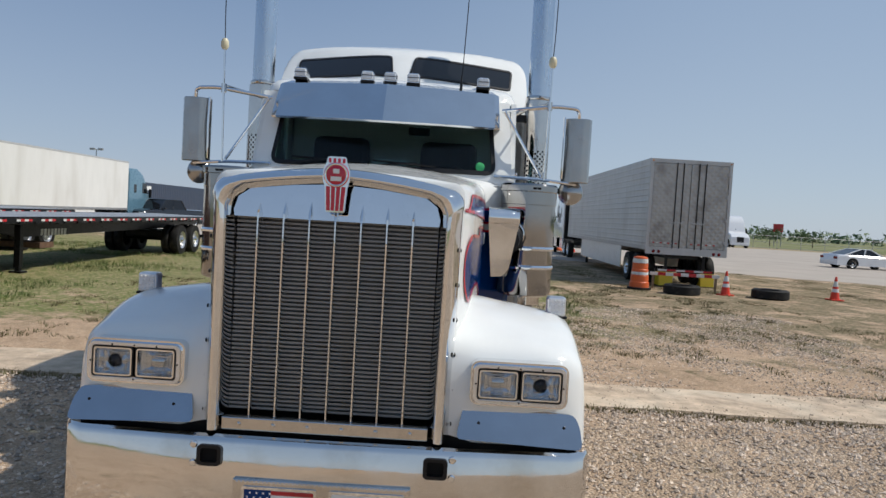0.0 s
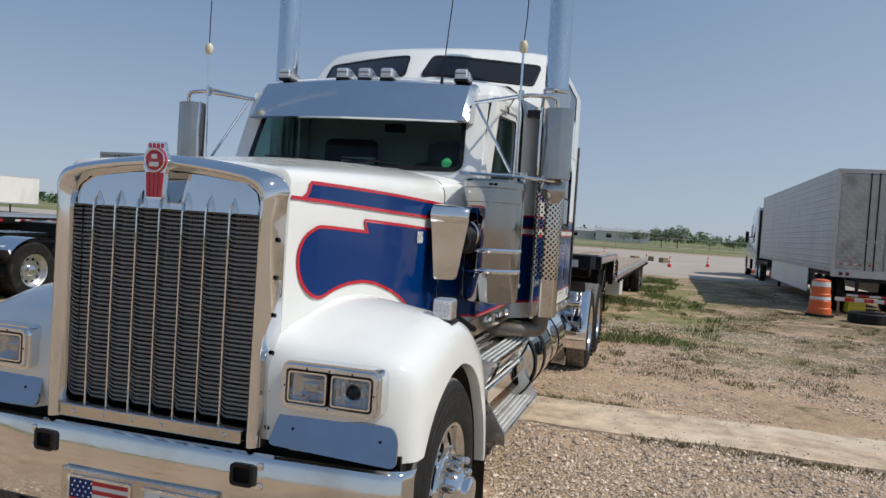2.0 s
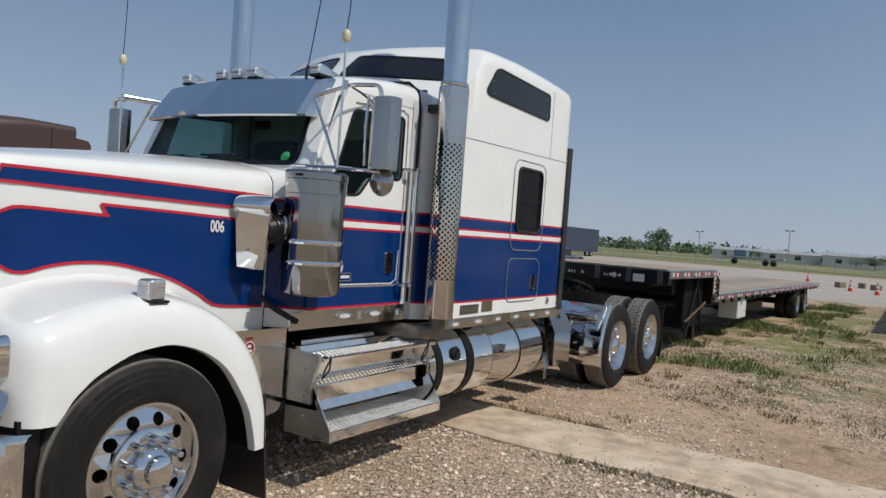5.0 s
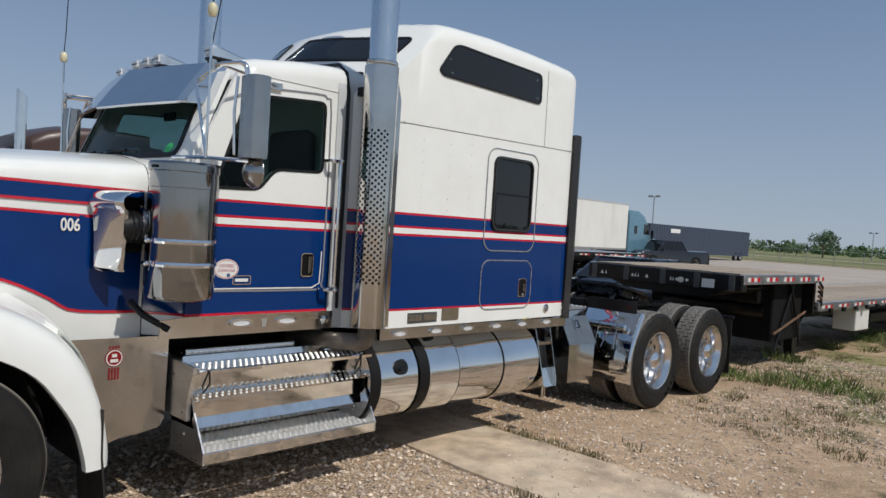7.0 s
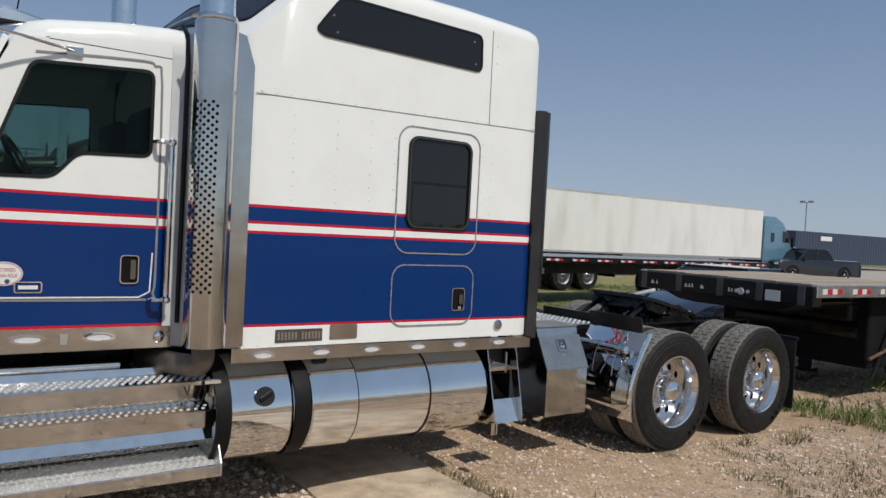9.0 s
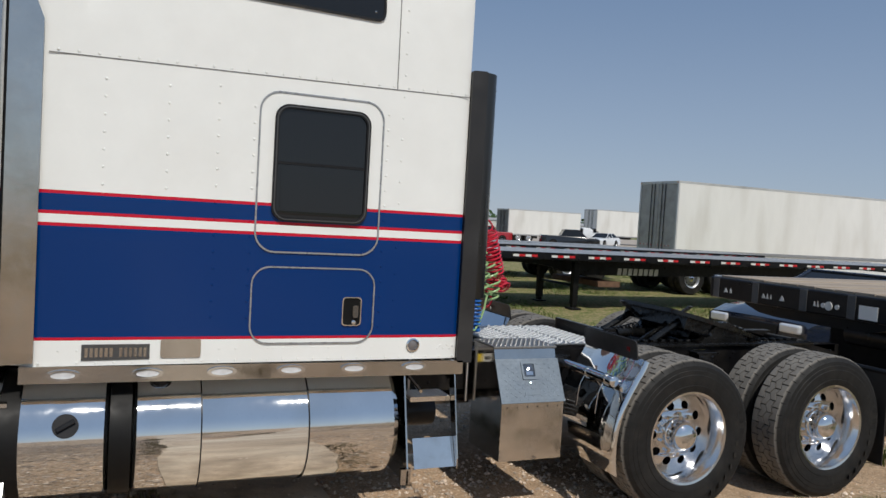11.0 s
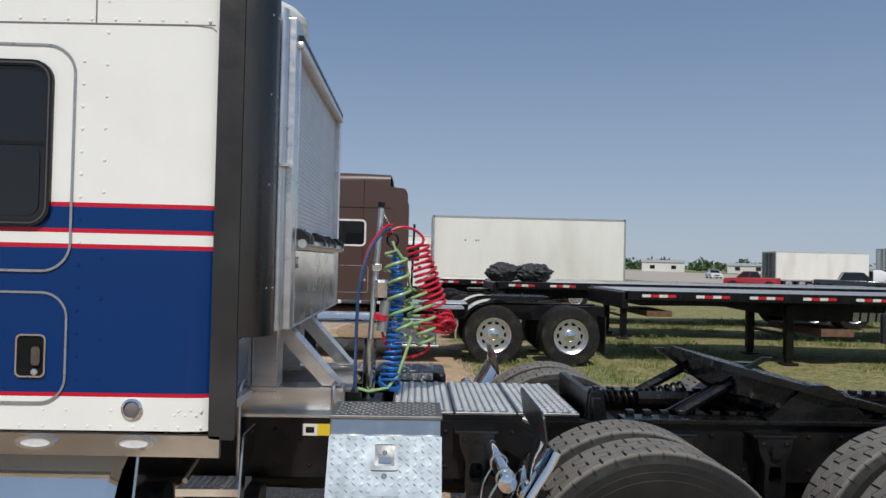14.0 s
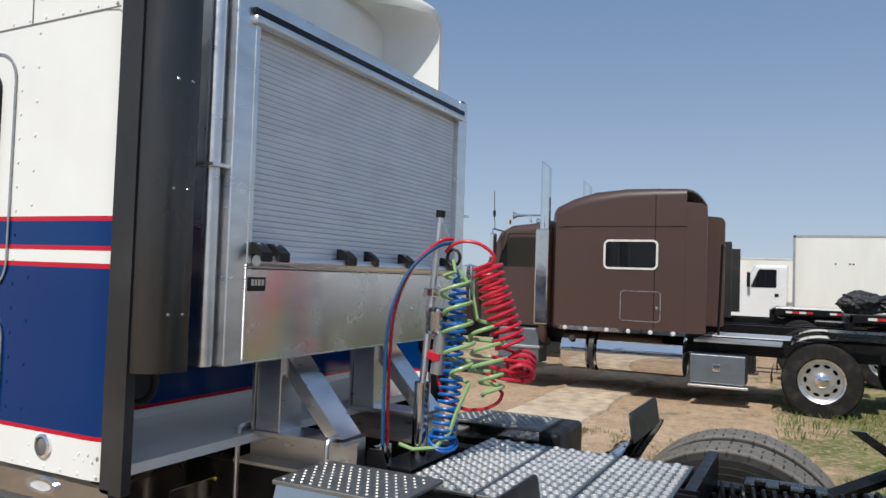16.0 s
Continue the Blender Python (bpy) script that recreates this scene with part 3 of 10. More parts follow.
concrete = mat("worn concrete", (0.52, 0.405, 0.29), 0.9, vary=0.36, scale=4.5, stain=(0.70, 0.60, 0.46), stain_amount=0.7, stain_scale=1.3, bump=0.016, bump_scale=12)
bm = bmesh.new()
xs = [-40 + 0.2 * i for i in range(401)]
sec = []
for x in xs:
    a = 3.38 + 0.08 * noise.noise(Vector((x * 0.9, 1, 0))) + 0.045 * noise.noise(Vector((x * 4, 1, 0)))
    c = 4.48 + 0.09 * noise.noise(Vector((x * 0.9, 7, 0))) + 0.05 * noise.noise(Vector((x * 4, 9, 0)))
    z = GZ + 0.035 + 0.01 * noise.noise(Vector((x * 0.4, 3, 0)))
    sec.append([(x, a, GZ - 0.05), (x, a + 0.015, z - 0.006), (x, a + 0.05, z), (x, (a + c) / 2, z + 0.006), (x, c - 0.05, z), (x, c, GZ - 0.05)])
structure("concrete_strip", loft(sec, bm=bm), concrete, "worn low concrete strip crossing the gravel lot", "pavement", smooth=True)

asphalt = mat("sun-bleached road surface", (0.41, 0.355, 0.30), 0.9, vary=0.1, scale=0.35, stain=(0.48, 0.435, 0.37), stain_amount=0.5, stain_scale=0.15, bump=0.004, bump_scale=40)
sec = []
for i in range(121):
    x = -300 + 5 * i
    near = 33.0 - 0.42 * max(0.0, x - 6) + 1.2 * noise.noise(Vector((x * 0.12, 5, 0)))
    sec.append([(x, near, GZ - 0.03), (x, near + 0.8, GZ + 0.04), (x, 91, GZ + 0.06), (x, 93, GZ - 0.02)])
structure("road", loft(sec, closed=False), asphalt, "wide sun-bleached truck yard road", "road", smooth=True)

# ---- the white tractor ----
truck = thing("semi_truck", "white conventional semi tractor with blue and red stripes and chrome", "truck")


def hood_x(y):
    return 0.672 + 0.095 * y - 0.03 * y * y


def hood_front(y):
    """Hood width, drawn in to meet the grille shell."""
    return hood_x(y) - 0.024 * smoothstep(-0.40, -0.60, y)


def hood_section(y, w, zc, zs, r, zb, n=6):
    """Right to left across the hood: upright side, rounded shoulder, crowned top."""
    half = [(w - 0.012 * (1 - (z - zb) / (zs - zb)), z) for z in (zb, zb + 0.3 * (zs - zb), zb + 0.6 * (zs - zb), zb + 0.85 * (zs - zb))]
    half += [(w - r + r * math.cos(radians(a)), zs - r * 0.2 + r * math.sin(radians(a))) for a in (0, 18, 36, 54, 70)]
    x1, z1 = half[-1]
    for k in (0.25, 0.5, 0.75, 1.0):
        half.append((x1 * (1 - k), z1 + (zc - z1) * (1 - (1 - k) ** 2)))
    return [(x, y, z) for x, z in half] + [(-x, y, z) for x, z in half[-2::-1]]


sec = [hood_section(-0.612, 0.545, 2.0, 1.915, 0.06, 1.0), hood_section(-0.61, 0.566, 2.006, 1.926, 0.065, 1.0)]
for i in range(19):
    y = -0.60 + 1.76 * i / 18
    k = i / 18
    sec.append(hood_section(y, hood_front(y), 2.012 + 0.15 * k + 0.02 * math.sin(math.pi * k), 1.935 + 0.06 * k, 0.07 + 0.05 * k, 1.0))
part("hood", loft(sec, closed=False), white_paint, truck, "long white hood with blue and red flame graphic", smooth=40)


def on_hood(s):
    def place(u, v, d):
        return (s * (hood_front(u) - 0.012 * max(0, 1 - (v - 1.0) / 0.8) + d), u, v)
    return place


def decal(name, poly, s, d, material, cell=0.12):
    bm = bmesh.new()
    bm.faces.new([bm.verts.new((0, u, v)) for u, v in poly])
    us = [p[0] for p in poly]
    k = min(us) + cell
    while k < max(us):
        bmesh.ops.bisect_plane(bm, geom=bm.verts[:] + bm.edges[:] + bm.faces[:], plane_co=(0, k, 0), plane_no=(0, 1, 0))
        k += cell
    for q in bm.verts:
        q.co = on_hood(s)(q.co.y, q.co.z, d)
    bmesh.ops.triangulate(bm, faces=bm.faces[:])
    return part(name, bm, material, truck)


UPPER = [(-0.483, 1.938), (0.034, 1.936), (0.5, 1.930), (1.14, 1.917), (1.14, 1.822), (0.5, 1.835), (0.042, 1.847), (-0.534, 1.864), (-0.505, 1.882), (-0.49, 1.91)]
LOWER = [(0.004, 1.785), (0.5, 1.770), (1.14, 1.745), (1.14, 1.20), (0.90, 1.206), (0.745, 1.225), (0.65, 1.285), (0.504, 1.359), (0.37, 1.408), (0.234, 1.443), (0.14, 1.463), (0.051, 1.473), (-0.03, 1.475), (-0.115, 1.472), (-0.19, 1.462),
         (-0.265, 1.446), (-0.32, 1.428), (-0.36, 1.420), (-0.41, 1.425), (-0.456, 1.447), (-0.495, 1.485), (-0.519, 1.53), (-0.531, 1.58), (-0.530, 1.63), (-0.512, 1.675), (-0.484, 1.708), (-0.44, 1.732), (-0.39, 1.744), (-0.2, 1.738), (0.041, 1.727)]
for s in (1, -1):
    decal("hood_stripe", UPPER, s, 0.003, blue_paint)
    decal("hood_flame", LOWER, s, 0.003, blue_paint)
    line = dense(UPPER[:4], 4)
    part("hood_pinstripe", ribbon(line, 0.016, on_hood(s), 0.004), red_paint, truck)
    line = [(-0.60, 1.866)] + dense(UPPER[7:3:-1], 4)
    part("hood_pinstripe", ribbon(line, 0.016, on_hood(s), 0.0045), red_paint, truck)
    part("hood_pinstripe", ribbon(dense([UPPER[0], UPPER[9], UPPER[8], UPPER[7]], 3), 0.016, on_hood(s), 0.005), red_paint, truck)
    part("hood_pinstripe", ribbon(LOWER[:3], 0.016, on_hood(s), 0.0045), red_paint, truck)
    part("hood_pinstripe", ribbon(dense(LOWER[3:] + [LOWER[29]], 2)[:-1] + [LOWER[29], LOWER[0]], 0.016, on_hood(s), 0.004), red_paint, truck)
    word("unit_number", "006", 0.098, 0.0012, sticker_white, truck, Matrix.Translation(on_hood(s)(0.735, 1.700, 0.010)) @ pose(0, 0, 0, 90, 0, 90 * s) @ Matrix.Diagonal((0.72, 1, 1, 1)), "white unit number 006", 0.0016)


# grille shell, radiator screen and bars
def shell_top(x):
    return 2.022 - 0.055 * (abs(x) / 0.5) ** 1.6


ring = [((0.570, z), (0.465 + 0.007 * (z - 0.8), z)) for z in (0.80, 1.0, 1.2, 1.4, 1.6, 1.75)]
ring += [((0.498 + 0.08 * math.cos(radians(a)), 1.885 + 0.08 * math.sin(radians(a))), q) for a, q in ((-20, (0.472, 1.80)), (0, (0.471, 1.825)), (15, (0.466, 1.845)), (30, (0.458, 1.862)), (46, (0.445, 1.876)), (62, (0.425, 1.886)))]
ring += [((x, shell_top(x)), (x * 0.94, shell_top(x) - 0.075)) for x in (0.44, 0.37, 0.3, 0.22, 0.15, 0.07, 0.0)]
ring = ring + [((-o[0], o[1]), (-i[0], i[1])) for o, i in ring[-2::-1]]
sec = []
for o, i in ring:
    row = [(o[0], -0.585, o[1])]
    for k in range(15):
        t = k / 14
        row.append((o[0] + (i[0] - o[0]) * t, -0.635 - 0.092 * math.sin(math.pi * t) ** 0.75, o[1] + (i[1] - o[1]) * t))
    sec.append(row + [(i[0], -0.60, i[1])])
part("grille_shell", loft(sec, closed=False), chrome, truck, "polished chrome grille surround", smooth=60)
part("grille_top_plate", slab([(-0.468, 1.78), (0.468, 1.78), (0.472, 1.81), (0.455, 1.87)] + [(x, shell_top(x) - 0.074) for x in (0.40, 0.2, 0.0, -0.2, -0.40)] + [(-0.455, 1.87), (-0.472, 1.81)], [], lambda u, v, d: (u, d + 0.10 * (v - 1.78), v), -0.668, -0.658), chrome, truck)
bm = box(-0.466, 0.466, -0.60, -0.59, 0.875, 1.79)
for i in range(62):
    x = -0.464 + 0.0152 * i
    box(x, x + 0.003, -0.606, -0.60, 0.876, 1.79, bm=bm)
screen_mat = mat("dark radiator screen", (0.13, 0.13, 0.125), 0.5, 0.4, vary=0.2, stain=(0.14, 0.12, 0.09), stain_amount=0.5, stain_scale=6)
rad = tagged(part("radiator_screen", bm, screen_mat, truck, "dark grey finned radiator screen"), kind="stuff")
louver_mat = mat("grey radiator louver", (0.30, 0.30, 0.29), 0.5, 0.3, vary=0.15, stain=(0.16, 0.14, 0.11), stain_amount=0.5, stain_scale=6)
louver = box(-0.464, 0.464, -0.628, -0.606, 0.0, 0.0095)
for i in range(46):
    if i == 0:
        lv = part("radiator_louver", louver, louver_mat, rad, matrix=Matrix.Translation((0, 0, 0.885)))
    else:
        o = new("radiator_louver", lv.data)
        o.parent, o.matrix_basis = rad, Matrix.Translation((0, 0, 0.885 + 0.0197 * i))
for i in range(7):
    x = 0.117 * (i - 3)
    top = 1.865 - 0.02 * abs(i - 3) / 3
    sec = []
    for z, w, d in ((0.80, 0.009, 0.028), (0.85, 0.0065, 0.044), (1.2, 0.006, 0.046), (1.76, 0.0065, 0.046), (1.80, 0.009, 0.044), (top - 0.03, 0.006, 0.030), (top, 0.001, 0.012)):
        sec.append([(x - w, -0.655, z), (x - w, -0.655 - d * 0.8, z), (x - w * 0.5, -0.655 - d, z), (x + w * 0.5, -0.655 - d, z), (x + w, -0.655 - d * 0.8, z), (x + w, -0.655, z)])
    part("grille_bar", loft(sec), chrome, truck, smooth=30)
bm = box(-0.47, 0.47, -0.715, -0.66, 0.806, 0.866, 0.006)
for i in range(6):
    dome((-0.39 + 0.156 * i, -0.715, 0.836), (0, -1, 0), 0.011, 0.6, bm=bm)
part("grille_lower_bar", bm, steel, truck)
for s in (-1, 1):
    for i in range(6):
        part("grille_bolt", dome((s * 0.571, -0.66, 0.88 + 0.16 * i), (s, 0, 0), 0.011, 0.6), dark_metal, truck)

# emblem: red shield with a round boss, drawn as plain shapes
EY = -0.742
emb = part("hood_emblem", slab(soften([(-0.042, 1.82), (0.042, 1.82), (0.050, 1.935), (0.060, 1.96), (0.061, 2.01), (0.046, 2.04), (0.042, 2.068), (-0.042, 2.068), (-0.046, 2.04), (-0.061, 2.01), (-0.060, 1.96), (-0.050, 1.935)], 0.012), [], on_y, EY, -0.722), chrome, truck, "red and chrome hood emblem")
part("emblem_disc", lathe([(0, 0), (0.050, 0.0), (0.056, 0.004), (0.056, 0.010), (0, 0.010)], 28, "y", centre=(0, EY - 0.008, 1.987)), red_paint, emb, smooth=True)
part("emblem_ring", lathe([(0.044, 0), (0.049, -0.003), (0.053, 0), (0.053, 0.006), (0.044, 0.006), (0.044, 0)], 28, "y", centre=(0, EY - 0.009, 1.987)), chrome, emb, smooth=True)
for dz, w in ((0.016, 0.014), (-0.018, 0.024)):
    part("emblem_mark", box(-w, w, EY - 0.012, EY - 0.008, 1.987 + dz - 0.010, 1.987 + dz + 0.010, 0.002), sticker_white, emb)
for i in range(4):
    x = 0.023 * (i - 1.5)
    part("emblem_stripe", slab([(x * 0.85 - 0.008, 1.828), (x * 0.85 + 0.008, 1.828), (x + 0.009, 1.935), (x - 0.009, 1.935)], [], on_y, EY - 0.004, EY - 0.0005), red_paint, emb)
    part("emblem_crest", box(x * 0.9 - 0.006, x * 0.9 + 0.006, EY - 0.004, EY - 0.0005, 2.04, 2.06, 0.001), red_paint, emb)

# bumper
bm = bmesh.new()
sec = []
for z, d in ((0.40, 0.02), (0.42, 0.0), (0.75, 0.0), (0.775, 0.012), (0.785, 0.03)):
    row = []
    for x, y in ((-1.222, -0.618), (-1.218, -0.635), (-1.19, -0.68), (-1.12, -0.715), (-0.6, -0.745), (0, -0.755), (0.6, -0.745), (1.12, -0.715), (1.19, -0.68), (1.218, -0.635), (1.222, -0.618)):
        row.append((x, y + d, z))
    sec.append(row)
loft(sec, closed=False, bm=bm)
bumper = part("bumper", bm, mat("dusty chrome bumper", (0.74, 0.73, 0.71), 0.06, 1.0, vary=0.04, rough_vary=0.04, stain=(0.52, 0.46, 0.38), stain_amount=0.45, stain_scale=4, bump=0.0012, bump_scale=3), truck, "broad polished chrome bumper with tow openings", smooth=30)
part("bumper_backing", box(-1.15, 1.15, -0.60, -0.50, 0.44, 0.80, 0.02), dark_metal, truck)
for x in (0.515, -0.505):
    part("tow_opening", slab(rrect(x - 0.055, x + 0.055, 0.65, 0.745, 0.02), [rrect(x - 0.038, x + 0.038, 0.665, 0.73, 0.012)], on_y, -0.765, -0.70), black_plastic, bumper)
    part("tow_recess", box(x - 0.04, x + 0.04, -0.750, -0.748, 0.664, 0.731), dark_void, bumper)
    for dz in (0.77 - 0.03, 0.655):
        s = 1 if x > 0 else -1
        part("bumper_bolt", dome((x + s * 0.075, -0.747, dz), (0, -1, 0), 0.018, 0.5, 10), chrome, bumper, smooth=True)
plate = part("plate_holder", box(-0.39, 0.41, -0.775, -0.755, 0.39, 0.605, 0.006), steel, bumper, "stainless steel double plate holder")
for x0, x1 in ((-0.345, -0.01), (0.045, 0.385)):
    part("plate_surround", slab(rrect(x0, x1, 0.40, 0.575, 0.012), [rrect(x0 + 0.012, x1 - 0.012, 0.412, 0.563, 0.008)], on_y, -0.783, -0.775), chrome, plate)
bm = bmesh.new()
for i in range(40):
    dome((-0.37 + 0.0195 * i, -0.775, 0.593), (0, -1, 0), 0.006, 0.8, 6, bm=bm)
part("plate_beading", bm, chrome, plate)
flag = part("flag_plate", box(-0.333, -0.022, -0.780, -0.776, 0.412, 0.563), sticker_white, plate, "front plate with an american flag print")
for i in range(4):
    part("flag_stripe", box(-0.333 + (0.12 if i < 2 else 0), -0.022, -0.7825, -0.7805, 0.542 - 0.038 * i, 0.560 - 0.038 * i), tape_red, flag)
part("flag_canton", box(-0.333, -0.213, -0.7835, -0.7805, 0.475, 0.563), blue_paint, flag)
bm = bmesh.new()
for i in range(4):
    for j in range(4):
        dome((-0.318 + 0.03 * i + 0.012 * (j % 2), -0.7835, 0.488 + 0.02 * j), (0, -1, 0), 0.005, 0.3, 5, bm=bm)
part("flag_stars", bm, sticker_white, flag)
lic = part("number_plate", box(0.058, 0.373, -0.780, -0.776, 0.412, 0.563), sticker_white, plate, "white number plate, writing shown as bars")
part("plate_bar", box(0.14, 0.29, -0.7825, -0.7805, 0.535, 0.548), dark_metal, lic)
for i in range(7):
    part("plate_bar", box(0.072 + 0.043 * i, 0.072 + 0.043 * i + 0.026, -0.7825, -0.7805, 0.445, 0.515), dark_metal, lic)

# front fenders
FO = [(-0.655, 0.80), (-0.665, 0.98), (-0.655, 1.14), (-0.60, 1.225), (-0.45, 1.275), (-0.25, 1.33), (-0.05, 1.355), (0.15, 1.345), (0.36, 1.285), (0.56, 1.17), (0.70, 1.02), (0.80, 0.80), (0.85, 0.58), (0.855, 0.44)]
FI = [(-0.481, 0.80), (-0.445, 0.85), (-0.411, 0.90), (-0.36, 0.95), (-0.296, 1.0), (-0.142, 1.075), (-0.02, 1.10), (0.11, 1.105), (0.289, 1.055), (0.449, 0.953), (0.56, 0.813), (0.643, 0.673), (0.692, 0.502), (0.70, 0.44)]


guard_steel = mat("dulled guard steel", (0.48, 0.50, 0.53), 0.12, 1.0, vary=0.05, rough_vary=0.04, stain=(0.40, 0.41, 0.42), stain_amount=0.4)


def fender(s):
    sec = []
    fo, fi = dense(FO), dense(FI)
    for i, (o, a) in enumerate(zip(fo, fi)):
        front = smoothstep(10, 4, i)
        up = 0.05 * smoothstep(6, 14, i) * smoothstep(38, 20, i)
        rear = smoothstep(22, 30, i)
        xi = 0.56 + 0.36 * rear
        prof = [(xi, -0.02, up + 0.03), (xi + 0.12, -0.01, up), (0.92 + 0.06 * rear, 0.0, up * 0.3), (1.04, 0.02 + 0.02 * front, 0), (1.11, 0.07 + 0.08 * front, 0), (1.165, 0.18 + 0.12 * front, 0),
                (1.195, 0.36 + 0.1 * front, 0), (1.21, 0.62, 0), (1.215, 0.85, 0), (1.215, 1.0, 0), (1.20, 1.02, 0), (1.16, 1.02, 0)]
        row = []
        for x, k, dz in prof:
            p = o.lerp(a, k)
            row.append((s * x, p.x, p.y + dz))
        sec.append(row)
    ob = part("front_fender", loft(sec, closed=False), white_paint, truck, smooth=50)
    # headlamp pair
    y0 = -0.675
    hx = s * 0.872
    bz = slab(rrect(hx - 0.222, hx + 0.222, 0.990, 1.192, 0.04), [rrect(hx - 0.188, hx + 0.188, 1.022, 1.160, 0.016)], on_y, y0 - 0.052, y0 + 0.04)
    bmesh.ops.bevel(bz, geom=[e for e in bz.edges if e.is_manifold and e.calc_face_angle(0) > 0.9 and max(q.co.y for q in e.verts) < y0 - 0.05], offset=0.014, segments=3, affect="EDGES")
    hl = part("headlamp", bz, chrome, ob, "twin rectangular headlamps in a chrome surround", smooth=30)
    part("headlamp_lip", slab(rrect(hx - 0.207, hx + 0.207, 1.004, 1.178, 0.03), [rrect(hx - 0.192, hx + 0.192, 1.018, 1.164, 0.018)], on_y, y0 - 0.060, y0 - 0.050), alu, hl)
    part("headlamp_back", box(hx - 0.20, hx + 0.20, y0 - 0.006, y0 + 0.03, 1.008, 1.174), dark_void, hl)
    for k in (-1, 1):
        cx = hx + k * 0.0965
        part("lamp_gasket", slab(rrect(cx - 0.0925, cx + 0.0925, 1.021, 1.161, 0.014), [rrect(cx - 0.0865, cx + 0.0865, 1.027, 1.155, 0.012)], on_y, y0 - 0.058, y0 - 0.012), black_plastic, hl)
        part("lamp_bezel", slab(rrect(cx - 0.0865, cx + 0.0865, 1.027, 1.155, 0.012), [rrect(cx - 0.080, cx + 0.080, 1.034, 1.148, 0.010)], on_y, y0 - 0.061, y0 - 0.014), chrome, hl)
        bowl = [[(cx + a * u, y, 1.091 + c * v) for u, v in ((-0.082, -0.058), (-0.05, -0.059), (-0.02, -0.059), (0.02, -0.059), (0.05, -0.059), (0.082, -0.058), (0.083, -0.02), (0.083, 0.02), (0.082, 0.058), (0.05, 0.059), (0.02, 0.059), (-0.02, 0.059), (-0.05, 0.059), (-0.082, 0.058), (-0.083, 0.02), (-0.083, -0.02))] for y, a, c in ((y0 - 0.05, 1.0, 1.0), (y0 - 0.030, 0.92, 0.88), (y0 - 0.014, 0.72, 0.66), (y0 - 0.006, 0.45, 0.42))]
        part("lamp_reflector", loft(bowl, caps=False), reflector_chrome, hl)
        part("reflector_back", box(cx - 0.045, cx + 0.045, y0 - 0.0065, y0 - 0.004, 1.062, 1.12), reflector_chrome, hl)
        if k * s > 0:
            part("lamp_projector", lathe([(0.030, -0.014), (0.038, -0.022), (0.045, -0.012), (0.047, 0.0), (0.046, 0.03)], 28, "y", centre=(cx, y0 - 0.026, 1.09)), chrome, hl, smooth=True)
            part("projector_eye", lathe([(0, -0.012), (0.018, -0.008), (0.030, 0.002)], 20, "y", centre=(cx, y0 - 0.030, 1.09)), tint_glass, hl, smooth=True)
        else:
            part("lamp_bulb_shield", box(cx - 0.030, cx + 0.030, y0 - 0.030, y0 - 0.012, 1.066, 1.108, 0.006), chrome, hl, smooth=40)
            for q in range(6):
                part("lens_rib", box(cx - 0.074 + 0.0285 * q, cx - 0.0715 + 0.0285 * q, y0 - 0.0515, y0 - 0.0495, 1.036, 1.146), lens_glass, hl)
        part("lamp_lens", box(cx - 0.081, cx + 0.081, y0 - 0.0545, y0 - 0.052, 1.033, 1.149, 0.001), lens_glass, hl)
    for u, v in ((-0.197, 1.091), (0.197, 1.091), (0.0, 1.168), (0.0, 1.014), (-0.1, 1.168), (0.1, 1.168)):
        part("bezel_screw", dome((hx + u, y0 - 0.060, v), (0, -1, 0), 0.005, 0.6, 6), dark_metal, hl)
    # steel stone guard under the lamp
    g = [(0.598, 0.83), (1.175, 0.812), (1.165, 0.90), (1.14, 0.955), (0.65, 0.985), (0.625, 0.955)]
    part("stone_guard", slab([(s * u, v) for u, v in soften(g, 0.03)], [], lambda u, v, d: (u, d - 0.035 + 0.45 * (v - 0.82), v), y0 - 0.014, y0 - 0.002), guard_steel, ob, "flat polished steel guard under the headlamp")
    for u in (0.70, 1.09):
        part("guard_screw", dome((s * u, y0 - 0.013, 0.90), (0, -1, 0), 0.008, 0.5), dark_metal, ob)
    # cube work lamp on a bracket
    lamp = part("work_lamp", box(s * 1.12 - 0.05, s * 1.12 + 0.05, -0.02, 0.07, 1.325, 1.43, 0.012), alu, ob, "small cube work lamp on the fender")
    part("lamp_face", box(s * 1.12 - 0.044, s * 1.12 + 0.044, -0.03, -0.02, 1.333, 1.422, 0.004), white_lens, lamp)
    bm = bmesh.new()
    for i in range(4):
        for j in range(4):
            dome((s * 1.12 - 0.032 + 0.0213 * i, -0.03, 1.346 + 0.0213 * j), (0, -1, 0), 0.008, 0.5, 6, bm=bm)
    tagged(part("diode_array", bm, white_lens, lamp), kind="stuff")
    part("lamp_foot", box(s * 1.12 - 0.06, s * 1.12 + 0.06, -0.02, 0.09, 1.312, 1.326, 0.004), black_plastic, lamp)
    # dark wheel well and mud flap
    well = []
    for o, a in zip(fo, fi):
        p = o.lerp(a, 0.9)
        well.append([(s * 0.58, p.x, p.y), (s * 1.16, p.x, p.y)])
    part("wheel_well", loft(well, closed=False), dark_metal, ob)
    part("front_mud_flap", slab([(s * 0.80, 0.12), (s * 1.20, 0.12), (s * 1.205, 0.5), (s * 1.19, 0.75), (s * 0.80, 0.75)], [], lambda u, v, d: (u, 0.775 + d + 0.14 * max(0, 0.45 - v), v), 0.0, 0.012), fairing_black, ob)
    return ob


